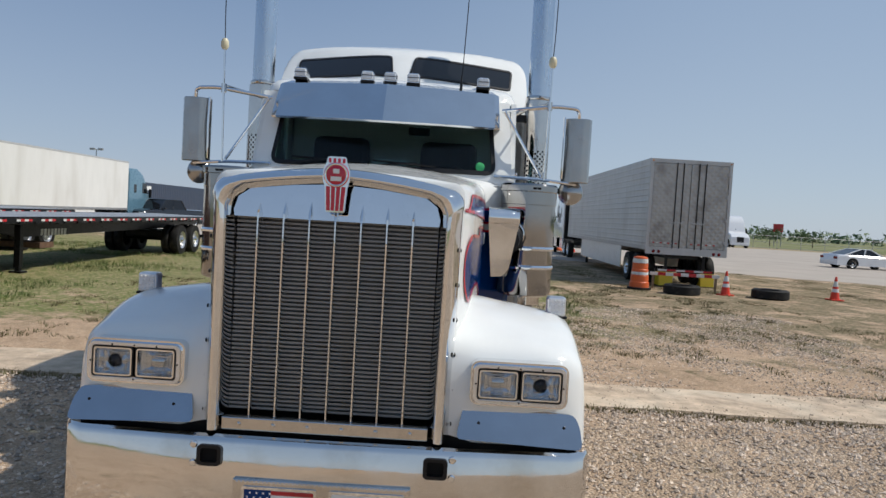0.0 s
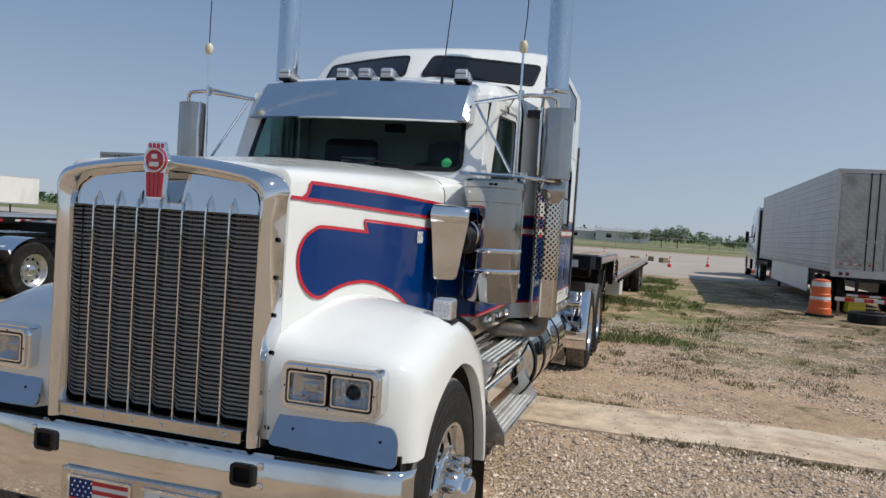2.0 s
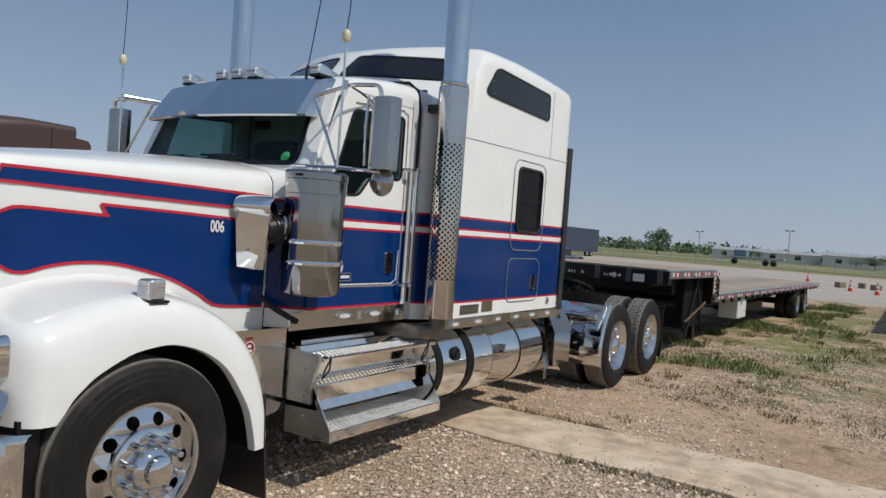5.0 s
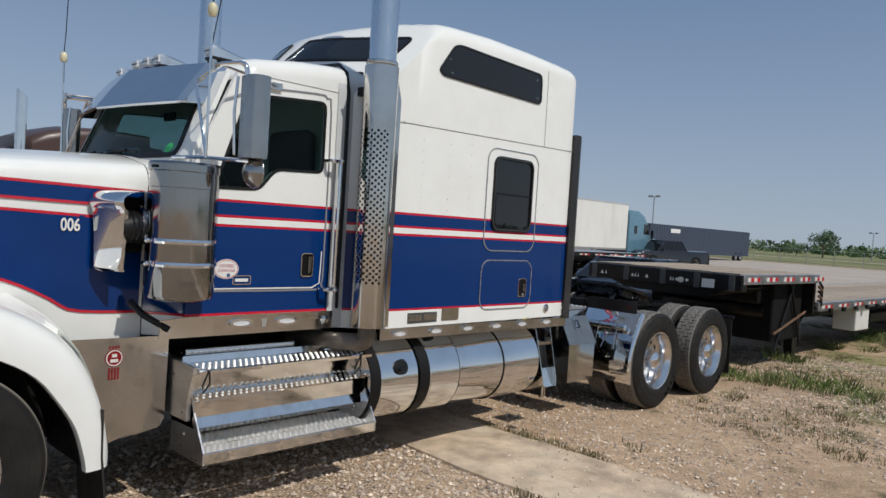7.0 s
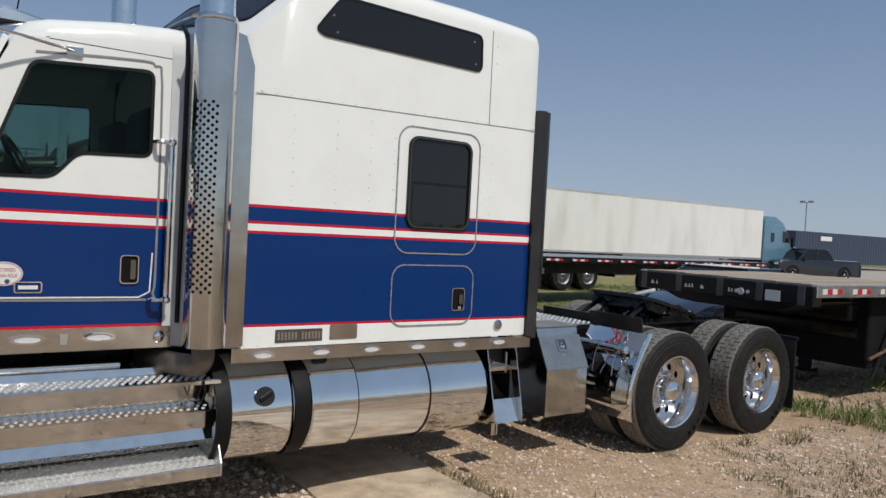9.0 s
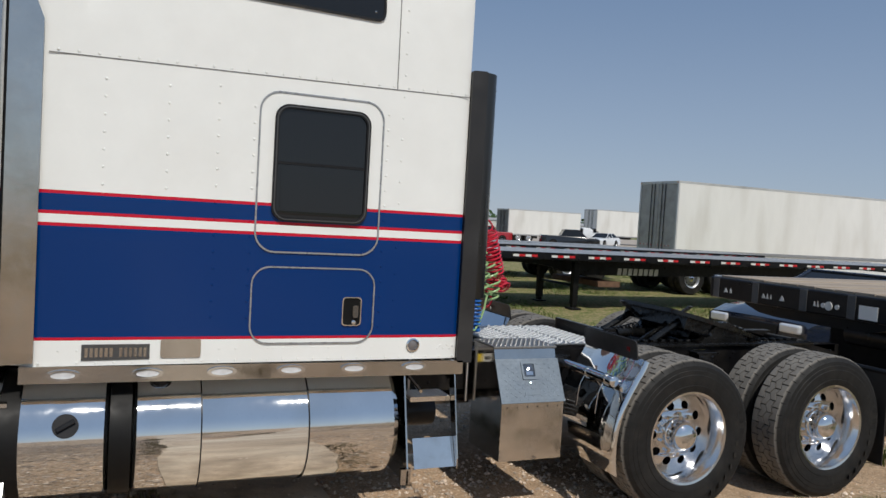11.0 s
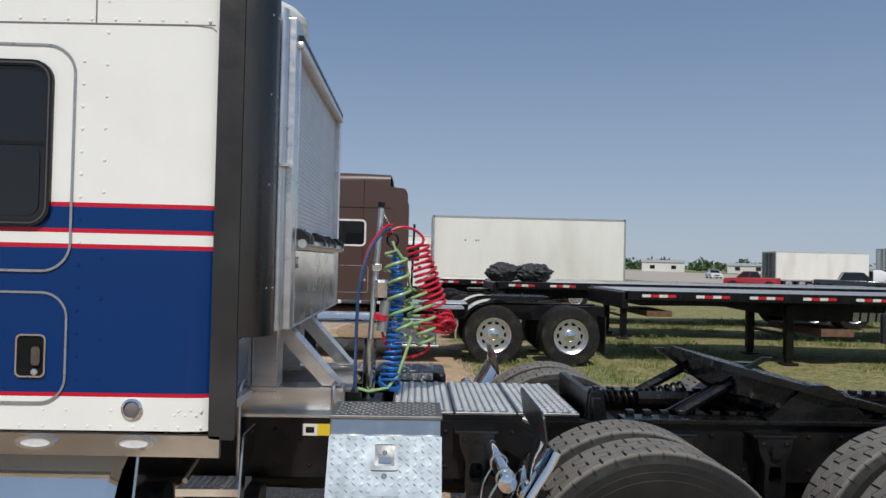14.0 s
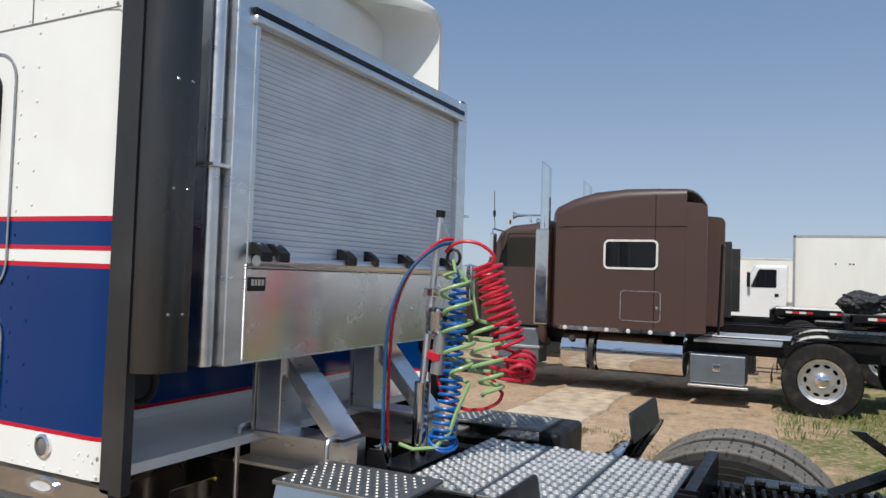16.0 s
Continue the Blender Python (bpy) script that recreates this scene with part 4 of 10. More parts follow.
fender(1)
fender(-1)
part("valance", box(-1.16, 1.16, -0.62, -0.56, 0.70, 0.83), black_plastic, truck)
part("engine_bay_block", box(-0.52, 0.52, -0.55, 1.1, 0.45, 1.55), dark_void, truck)

# sleeper: body lofted along the truck, banded paint
SL = [(2.44, 0.90, 2.945, 0.13), (2.50, 0.97, 3.05, 0.14), (2.58, 1.03, 3.15, 0.15), (2.70, 1.10, 3.255, 0.16), (2.78, 1.135, 3.305, 0.17), (2.90, 1.14, 3.355, 0.17), (3.10, 1.14, 3.41, 0.17), (3.35, 1.14, 3.44, 0.16), (3.8, 1.14, 3.455, 0.15),
      (4.3, 1.14, 3.445, 0.14), (4.7, 1.14, 3.425, 0.13), (4.90, 1.14, 3.41, 0.12), (4.96, 1.135, 3.395, 0.11), (4.985, 1.12, 3.37, 0.11)]


def sleeper_at(y):
    return tuple(interp(y, [(r[0], r[k]) for r in SL]) for k in (1, 2, 3))


def brow(x, y, z):
    """The roof's swept-back front slope cuts the skin down to it."""
    ax = max(abs(x), 0.08)
    f = 3.03 - 0.03 * ax + (y - 2.48 - 0.32 * ((ax - 0.08) / 0.92) ** 1.3)
    k = 0.05
    h = max(0.0, k - abs(z - f)) / k
    return min(z, f) - h * h * k * 0.25


def sleeper_top(x, y):
    """Height of the roof skin."""
    w, zt, r = sleeper_at(y)
    ax = min(abs(x), w)
    crown = 0.07 * (ax / w) ** 2
    if ax > w - r:
        return brow(x, y, zt - 0.07 * ((w - r) / w) ** 2 - r + math.sqrt(max(0, r * r - (ax - w + r) ** 2)))
    return brow(x, y, zt - crown)


sec = []
for y in [2.44, 2.47, 2.50, 2.54, 2.58, 2.62, 2.66, 2.70, 2.74, 2.78, 2.82, 2.86, 2.90, 2.95, 3.0, 3.05, 3.1, 3.16, 3.22, 3.28, 3.35, 3.45, 3.6, 3.8, 4.3, 4.7, 4.90, 4.96, 4.985]:
    w, zt, r = sleeper_at(y)
    half = [(w, 1.06), (w, 1.6), (w, 2.2), (w, 2.7)]
    zs = zt - 0.07 * ((w - r) / w) ** 2 - r
    half += [(w - r + r * math.cos(radians(a)), brow(w - r + r * math.cos(radians(a)), y, zs + r * math.sin(radians(a)))) for a in (0, 15, 30, 45, 60, 75, 90)]
    half += [(w * k, brow(w * k, y, zt - 0.07 * k * k)) for k in (0.78, 0.7, 0.6, 0.5, 0.4, 0.3, 0.2, 0.1, 0.0)]
    back = [min(y, 4.62 + 0.38 * smoothstep(0.55, 1.02, x)) if z > 2.72 else y for x, z in half]
    sec.append([(x, q, z) for (x, z), q in zip(half, back)] + [(-x, q, z) for (x, z), q in list(zip(half, back))[-2::-1]])
inner = []
for y, k in ((4.985, 0.035), (4.75, 0.05), (4.62, 0.09)):
    w, zt, r = sleeper_at(y)
    w, zt = w - k, zt - k
    half = [(w, 1.06 + k), (w, 1.6), (w, 2.2), (w, 2.7)]
    zs = zt - 0.07 * ((w - r) / w) ** 2 - r
    half += [(w - r + r * math.cos(radians(a)), zs + r * math.sin(radians(a))) for a in (0, 15, 30, 45, 60, 75, 90)]
    half += [(w * q, zt - 0.07 * q * q) for q in (0.78, 0.7, 0.6, 0.5, 0.4, 0.3, 0.2, 0.1, 0.0)]
    back = [min(y, 4.56 + 0.42 * smoothstep(0.55, 1.02, x)) if z > 2.72 else y for x, z in half]
    inner.append([(x, q, z) for (x, z), q in zip(half, back)] + [(-x, q, z) for (x, z), q in list(zip(half, back))[-2::-1]])
sleeper = part("sleeper_cabin", loft(sec + inner), band_paint, truck, "tall white sleeper cabin with blue and red bands", smooth=40)


def at_side(s):
    return lambda u, v, d: (s * (1.14 + d), u, v)


seam_dark = mat("panel seam", (0.16, 0.16, 0.155), 0.6, vary=0.1)
canister_dark = mat("dark latch metal", (0.25, 0.25, 0.25), 0.2, 1.0, vary=0.1)
smoked_lens = mat("smoked lens", (0.16, 0.15, 0.15), 0.2)
dark_badge = mat("dark badge", (0.10, 0.10, 0.10), 0.4, 0.5)
door_rubber = mat("grey door seal", (0.22, 0.22, 0.23), 0.5)
sticker_pink = mat("faded pink print", (0.45, 0.16, 0.20), 0.4)
return_metal = mat("satin dark sheet metal", (0.102, 0.096, 0.090), 0.30, 1.0, vary=0.12, rough_vary=0.06, stain=(0.09, 0.08, 0.07), stain_amount=0.5, stretch=(1, 1, 0.3))
trim_grey = mat("grey edge trim", (0.36, 0.37, 0.38), 0.3, 0.5, vary=0.08)
for s in (1, -1):
    P = at_side(s)
    for a, c in (((2.80, 2.555), (4.975, 2.590)), ((4.53, 2.585), (4.525, 3.25))):
        part("panel_seam", ribbon([a, c], 0.005, P, 0.0008), seam_dark, sleeper)
    bm = bmesh.new()
    for y, z0, z1, st in ((3.05, 1.95, 2.5, 0.085), (3.34, 1.95, 2.52, 0.085), (3.58, 1.30, 2.54, 0.085), (3.76, 1.30, 2.46, 0.085), (4.49, 1.25, 2.50, 0.085), (4.575, 1.95, 3.2, 0.12), (4.575, 1.25, 1.70, 0.15)):
        z = z0
        while z < z1:
            dome((s * 1.14, y, z), (s, 0, 0), 0.0075, 0.55, 6, bm=bm)
            z += st
    for k in range(25):
        y = 2.84 + 0.088 * k
        dome((s * 1.14, y, 2.572 + 0.0165 * (y - 2.84)), (s, 0, 0), 0.0075, 0.55, 6, bm=bm)
    for k in range(27):
        dome((s * 1.14, 2.80 + 0.083 * k, 1.075), (s, 0, 0), 0.0065, 0.55, 6, bm=bm)
        if k % 3:
            dome((s * 1.14, 2.80 + 0.083 * k, 1.135), (s, 0, 0), 0.0055, 0.55, 6, bm=bm)
    for k in range(6):
        dome((s * 1.14, 4.86 + 0.02 * k, 1.12 + 0.02 * (k % 2)), (s, 0, 0), 0.005, 0.55, 6, bm=bm)
    tagged(part("rivets", bm, band_paint, sleeper, smooth=True), kind="stuff")
    # access door with a sliding window
    door = part("sleeper_door", slab(rrect(3.79, 4.455, 1.655, 2.49, 0.10, 6), [], P, 0.0, 0.003), band_paint, sleeper, "flush side door with rounded corners")
    part("door_edge", ribbon(rrect(3.785, 4.46, 1.65, 2.495, 0.105, 8), 0.009, P, 0.003, closed=True, thick=0.004), trim_grey, door)
    part("window_frame", slab(rrect(3.862, 4.385, 1.815, 2.435, 0.075, 6), [rrect(3.884, 4.363, 1.838, 2.413, 0.06, 6)], P, 0.003, 0.020), black_plastic, door, "black rubber window frame")
    part("window_pane", slab(rrect(3.882, 4.365, 1.836, 2.415, 0.058), [], P, 0.005, 0.008), tint_glass, door, "dark tinted sliding window")
    part("window_rail", slab([(3.886, 2.118), (4.361, 2.118), (4.361, 2.132), (3.886, 2.132)], [], P, 0.008, 0.013), black_plastic, door)
    part("window_pane", slab(rrect(3.905, 4.342, 1.856, 2.114, 0.04), [], P, 0.009, 0.012), tint_glass, door)
    part("frame_bead", ribbon(rrect(3.874, 4.373, 1.827, 2.423, 0.066, 8), 0.006, P, 0.020, closed=True, thick=0.003), dark_badge, door)
    hatch = part("luggage_hatch", slab(rrect(3.785, 4.45, 1.165, 1.565, 0.09, 6), [], P, 0.0, 0.003), band_paint, sleeper, "flush luggage hatch with a chrome paddle latch")
    part("hatch_edge", ribbon(rrect(3.78, 4.455, 1.16, 1.57, 0.095, 8), 0.008, P, 0.003, closed=True, thick=0.004), trim_grey, hatch)
    part("latch_bezel", slab(rrect(4.275, 4.385, 1.255, 1.415, 0.02), [rrect(4.281, 4.379, 1.261, 1.409, 0.017)], P, 0.003, 0.012), chrome, hatch)
    part("latch_cup", slab(rrect(4.280, 4.380, 1.260, 1.410, 0.014), [], P, 0.004, 0.006), dark_void, hatch)
    part("latch_paddle", slab(rrect(4.335, 4.367, 1.30, 1.37, 0.012), [], P, 0.006, 0.016), canister_dark, hatch)
    part("latch_key", dome(P(4.345, 1.275, 0.012), (s, 0, 0), 0.014, 0.4, 10), chrome, hatch)
    # round side marker
    lampm = part("side_marker", lathe([(0.030, 0.0), (0.040, 0.0), (0.040, 0.008), (0.031, 0.012), (0.030, 0.0)], 24, "x", centre=(s * 1.14 - (0.0 if s > 0 else 0.012), 4.705, 1.142)), chrome, sleeper, smooth=True)
    part("marker_lens", dome(P(4.705, 1.142, 0.001), (s, 0, 0), 0.031, 0.35, 20), smoked_lens, lampm, smooth=True)
    # lower stainless skirt with oval lamps
    skirt = part("sleeper_skirt", slab([(2.72, 0.978), (5.03, 0.965), (5.03, 1.045), (2.72, 1.06)], [], P, -0.02, 0.006), steel, sleeper, "stainless skirt trim with oval lamps")
    for y in (2.91, 3.29, 3.65, 4.01, 4.36, 4.72):
        el = [(y + 0.075 * math.cos(a), 1.018 + 0.026 * math.sin(a)) for a in np.linspace(0, 2 * math.pi, 22)[:-1]]
        ei = [(y + 0.055 * math.cos(a), 1.018 + 0.017 * math.sin(a)) for a in np.linspace(0, 2 * math.pi, 22)[:-1]]
        ov = part("oval_lamp", slab(el, [ei], P, 0.006, 0.018), chrome, skirt)
        part("oval_lens", slab(ei, [], P, 0.006, 0.013), white_lens, ov)
    bad = part("name_badge", slab([(2.985, 1.085), (3.295, 1.088), (3.295, 1.165), (2.985, 1.165)], [], P, 0.001, 0.004), dark_badge, sleeper, "dark name badge, writing shown as bars")
    for k in range(13):
        if k != 6:
            part("badge_bar", slab([(3.0 + 0.0222 * k, 1.102), (3.014 + 0.0222 * k, 1.102), (3.014 + 0.0222 * k, 1.148), (3.0 + 0.0222 * k, 1.148)], [], P, 0.004, 0.006), steel, bad)
    part("steel_patch", slab(rrect(3.345, 3.54, 1.092, 1.188, 0.012), [], P, 0.001, 0.005), steel, sleeper)
    # high side window
    up = soften([(3.16, 3.0), (3.21, 2.968), (4.435, 2.945), (4.425, 3.195), (3.38, 3.225), (3.31, 3.205)], 0.05)

    def lean(u, v, d, s=s):
        w, zt, r = sleeper_at(u)
        zs = zt - 0.07 * ((w - r) / w) ** 2 - r
        return (s * (w - r + math.sqrt(max(0.0, r * r - max(0.0, v - zs) ** 2)) + d), u, v)
    win = part("roof_side_window", slab(up, [], lean, -0.004, 0.006), tint_glass, sleeper, "long dark upper window with rounded ends")
    part("window_gasket", ribbon(up, 0.014, lean, 0.004, closed=True, thick=0.006), black_plastic, win)
    for u, v in ((3.27, 3.10), (4.36, 3.14), (3.3, 3.0), (4.38, 2.99)):
        part("window_screw", dome(lean(u, v, 0.006), (s, 0, 0), 0.008, 0.5, 8), steel, win)
    # front roof windows
    sweep = lambda x: 0.32 * (max(0.0, x - 0.08) / 0.92) ** 1.3
    fw = [Vector(p) for p in soften([(x, 2.487 + sweep(x)) for x in (0.075, 0.25, 0.45, 0.65, 0.82, 0.975)] + [(x, 2.692 + sweep(x)) for x in (0.995, 0.82, 0.65, 0.45, 0.25, 0.11)], 0.035)]

    def on_roof(u, v, d, s=s):
        return (s * u, v - 0.5 * d, sleeper_top(u, v) + d)
    bm = bmesh.new()
    bm.faces.new([bm.verts.new((u, v, 0)) for u, v in (tuple(p) for p in fw)])
    for k in np.arange(0.1, 1.02, 0.06):
        bmesh.ops.bisect_plane(bm, geom=bm.verts[:] + bm.edges[:] + bm.faces[:], plane_co=(k, 0, 0), plane_no=(1, 0, 0))
    for k in np.arange(2.50, 3.05, 0.04):
        bmesh.ops.bisect_plane(bm, geom=bm.verts[:] + bm.edges[:] + bm.faces[:], plane_co=(0, k, 0), plane_no=(0, 1, 0))
    for q in bm.verts:
        q.co = on_roof(q.co.x, q.co.y, 0.006)
    rw = part("roof_front_window", bm, tint_glass, sleeper, "dark curved window over the cab roof", smooth=60)
    part("window_gasket", ribbon([tuple(p) for p in fw], 0.016, on_roof, 0.002, closed=True, thick=0.008), black_plastic, rw)
    # black fairing behind the sleeper, with a satin metal return bent in to the rack cabinet
    gf = part("gap_fairing", slab(soften([(4.988, 1.035), (5.085, 1.03), (5.085, 2.755), (4.988, 2.75)], 0.012), [], P, -0.03, 0.006), fairing_black, truck, "matt black rubber fairing behind the sleeper")
    plan = [(1.138, 5.086), (1.132, 5.115), (1.116, 5.145), (1.088, 5.170), (1.05, 5.186), (1.005, 5.192)]
    shape = plan + [(x - 0.012, y - 0.008) for x, y in plan[::-1]]
    ret = part("fairing_return", loft([[(s * x, y, z) for x, y in shape] for z in (1.415, 1.42, 2.74, 2.75)]), return_metal, truck, "satin dark metal return behind the fairing", smooth=50)
    for z in (1.6, 2.0, 2.35, 2.66):
        for u, v in ((1.075, 5.176), (1.03, 5.190)):
            part("return_screw", dome((s * u, v, z), (0.3 * s, 1, 0), 0.006, 0.6, 6), steel, ret)

for s in (1, -1):
    vent = part("rear_vent", lathe([(0.050, 0.0), (0.072, 0.0), (0.076, 0.010), (0.066, 0.018), (0.056, 0.012), (0.050, 0.0)], 28, "y", centre=(s * 1.01, 4.988, 1.36)), black_plastic, truck, "round black vent ring on the sleeper's back", smooth=40)
    part("vent_mesh", lathe([(0.052, 0.002), (0.0, 0.003)], 24, "y", centre=(s * 1.01, 4.988, 1.36)), dark_metal, vent)

# ---- cab ----
cab = part("cab_cowl", loft([hood_section(1.165, hood_x(1.165) + 0.004, 2.165, 1.995, 0.12, 1.06), hood_section(1.26, 0.84, 2.165, 2.00, 0.12, 1.06), hood_section(1.345, 0.952, 2.165, 2.03, 0.10, 1.06)], closed=False), band_paint, truck, smooth=40)
HOLE = soften([(1.475, 1.975), (1.785, 1.985), (1.905, 2.125), (2.275, 2.14), (2.275, 2.615), (1.675, 2.575)], 0.05)
OUT = [(1.33, 1.06), (2.43, 1.06), (2.43, 2.705), (1.60, 2.705), (1.355, 2.16), (1.33, 2.05)]
for s in (1, -1):
    C = (lambda s: (lambda u, v, d: (s * (0.955 + d), u, v)))(s)
    side = part("cab_side", slab(OUT, [HOLE], C, -0.04, 0.0), band_paint, truck, "white and blue cab side with red pinstripes")
    seal = dense([(1.40, 1.34), (2.25, 1.335), (2.315, 1.37), (2.325, 1.6), (2.32, 2.55), (2.28, 2.645), (2.2, 2.665), (1.69, 2.625)], 3)
    part("door_seal", ribbon([tuple(p) for p in seal], 0.012, C, 0.0005, thick=0.004), door_rubber, side)
    part("door_trim_line", ribbon([(1.42, 1.352), (2.24, 1.349), (2.298, 1.38), (2.305, 1.6)], 0.008, C, 0.001, thick=0.003), sticker_white, side)
    part("door_window", slab(HOLE, [], C, -0.025, -0.018), door_glass, side, "tinted cab door window")
    part("window_seal", ribbon(HOLE, 0.018, C, -0.004, closed=True, thick=0.008), black_plastic, side)
    hb = part("door_handle", slab(rrect(2.135, 2.235, 1.425, 1.585, 0.02), [rrect(2.141, 2.229, 1.431, 1.579, 0.017)], C, 0.001, 0.012), chrome, side, "chrome paddle door handle")
    part("handle_cup", slab(rrect(2.140, 2.230, 1.430, 1.580, 0.014), [], C, 0.001, 0.003), dark_void, hb)
    part("handle_paddle", slab(rrect(2.19, 2.217, 1.45, 1.56, 0.01), [], C, 0.003, 0.016), canister_dark, hb)
    grab = part("grab_rail", tube(bend([(s * 0.96, 2.37, 2.225), (s * 1.03, 2.37, 2.225), (s * 1.03, 2.37, 1.34), (s * 0.96, 2.37, 1.34)], 0.02), 0.016, 12), chrome, truck, "upright chrome grab rail", smooth=True)
    for z in (2.225, 1.34):
        part("rail_bracket", tube(bend([(s * 1.03, 2.37, z), (s * 1.03, 2.30, z - 0.0), (s * 0.96, 2.29, z)], 0.02), 0.013, 8), chrome, grab, smooth=True)
        part("rail_knob", dome((s * 1.045, 2.37, z), (s, 0, 0), 0.022, 0.8, 12), chrome, grab, smooth=True)
    sk = part("cab_skirt", slab([(1.17, 1.062), (2.42, 1.062), (2.42, 1.185), (1.30, 1.185), (1.17, 1.17)], [], C, 0.004, 0.012), steel, truck, "stainless cab skirt with oval lamps")
    for y in (1.70, 2.04):
        el = [(y + 0.085 * math.cos(a), 1.135 + 0.028 * math.sin(a)) for a in np.linspace(0, 2 * math.pi, 22)[:-1]]
        ei = [(y + 0.062 * math.cos(a), 1.135 + 0.018 * math.sin(a)) for a in np.linspace(0, 2 * math.pi, 22)[:-1]]
        ov = part("oval_lamp", slab(el, [ei], C, 0.012, 0.026), chrome, sk)
        part("oval_lens", slab(ei, [], C, 0.012, 0.02), white_lens, ov)
    part("skirt_knob", dome(C(2.355, 1.125, 0.012), (s, 0, 0), 0.034, 0.7, 16), chrome, sk, smooth=True)
    part("skirt_emblem", slab([(1.855, 1.10), (1.885, 1.10), (1.89, 1.155), (1.85, 1.155)], [], C, 0.012, 0.016), alu, sk)
    dec = part("round_sticker", slab([(1.585 + 0.085 * math.cos(a), 1.475 + 0.062 * math.sin(a)) for a in np.linspace(0, 2 * math.pi, 26)[:-1]], [], C, 0.002, 0.003), sticker_white, side, "oval white sticker with faded red words")
    part("sticker_ring", ribbon([(1.585 + 0.079 * math.cos(a), 1.475 + 0.056 * math.sin(a)) for a in np.linspace(0, 2 * math.pi, 26)[:-1]], 0.004, C, 0.003, closed=True), sticker_pink, dec)
    for line, dz in (("CERTIFIED", 0.018), ("CLEAN IDLE", -0.010)):
        word("sticker_word", line, 0.026, 0.0006, sticker_pink, dec, Matrix.Translation(C(1.585, 1.475 + dz, 0.0036)) @ pose(0, 0, 0, 90, 0, 90 * s) @ Matrix.Diagonal((0.85, 1, 1, 1)), "", 0.0006)
    part("sticker_mark", slab(circle(1.60, 1.436, 0.012, 12), [], C, 0.003, 0.004), hose_feed, dec)
    tag = part("name_tag", slab(rrect(1.63, 1.76, 1.375, 1.435, 0.012), [rrect(1.636, 1.754, 1.381, 1.429, 0.008)], C, 0.002, 0.005), chrome, side)
    part("tag_bar", slab([(1.65, 1.395), (1.74, 1.395), (1.74, 1.415), (1.65, 1.415)], [], C, 0.002, 0.004), sticker_white, tag)
# cab roof
sec = []
for y, w, zt, zb in ((1.575, 0.86, 2.755, 2.67), (1.61, 0.90, 2.80, 2.69), (1.66, 0.945, 2.835, 2.70), (1.75, 0.955, 2.862, 2.70), (2.1, 0.955, 2.915, 2.70), (2.36, 0.955, 2.935, 2.70), (2.46, 0.955, 2.935, 2.70)):
    r = min(0.11, zt - zb - 0.02)
    half = [(w, zb)] + [(w - r + r * math.cos(radians(a)), zt - 0.04 - r + r * math.sin(radians(a))) for a in (0, 22, 45, 68, 90)] + [(w * k, zt - 0.04 * k * k) for k in (0.6, 0.3, 0.0)]
    sec.append([(x, y, z) for x, z in half] + [(-x, y, z) for x, z in half[-2::-1]])
part("cab_roof", loft(sec, closed=False), white_paint, truck, smooth=40)
part("roof_seal", tube([(s * x, 2.455, z) for s, x, z in [(1, 0.96, 1.2), (1, 0.97, 2.0), (1, 0.965, 2.72), (1, 0.93, 2.86), (1, 0.84, 2.925), (1, 0.4, 2.95), (-1, 0.4, 2.95), (-1, 0.84, 2.925), (-1, 0.93, 2.86), (-1, 0.965, 2.72), (-1, 0.97, 2.0), (-1, 0.96, 1.2)]], 0.014, 8), black_plastic, truck, smooth=True)


# boot's grey holds some of the shade that falls behind the stack
boot_shaded = mat("cab boot greyed for shade", (0.56, 0.58, 0.59), 0.5, vary=0.05, stain=(0.22, 0.24, 0.25), stain_amount=0.3)
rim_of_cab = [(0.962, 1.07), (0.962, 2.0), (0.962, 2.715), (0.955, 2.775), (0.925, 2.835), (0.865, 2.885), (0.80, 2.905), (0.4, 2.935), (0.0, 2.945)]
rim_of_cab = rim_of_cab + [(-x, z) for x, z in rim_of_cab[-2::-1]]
part("cab_boot", loft([[(x, y, z) for x, z in rim_of_cab] for y in (2.372, 2.45)] + [[(x * 1.012, 2.53, z) for x, z in rim_of_cab], [(x * 1.04, 2.61, z) for x, z in rim_of_cab]], closed=False), boot_shaded, truck, "pale flexible boot between cab and sleeper, greyed for shade", smooth=40)


def screen(u, v, d):
    """The windscreen's curved plane."""
    y = 1.315 + (v - 2.12) * 0.42 - 0.11 * (1 - (u / 0.95) ** 2) + 0.0
    return (u, y - 0.9 * d, v + 0.38 * d)


ws_out = [(u, 2.07) for u in np.linspace(-0.935, 0.935, 15)] + [(u, 2.70) for u in np.linspace(0.90, -0.90, 15)]
ws_hole = soften([(-0.80, 2.155), (-0.4, 2.15), (0, 2.148), (0.4, 2.15), (0.80, 2.155), (0.755, 2.64), (0.4, 2.655), (0, 2.66), (-0.4, 2.655), (-0.755, 2.64)], 0.06)
part("windscreen_frame", slab(ws_out, [ws_hole], screen, 0.0, -0.03), white_paint, truck)
part("windscreen_seal", ribbon(ws_hole, 0.03, screen, 0.001, closed=True, thick=0.008), black_plastic, truck)
us, vs = np.linspace(-0.80, 0.80, 17), np.linspace(2.15, 2.66, 7)
part("windscreen", loft([[screen(u, v, -0.008) for u in us] for v in vs], closed=False), screen_glass, truck, "dark tinted windscreen with a green sticker", smooth=60)
part("screen_sticker", slab(circle(0.70, 2.20, 0.033, 20), [], screen, 0.0, 0.002), sticker_green, truck, "round green windscreen sticker")
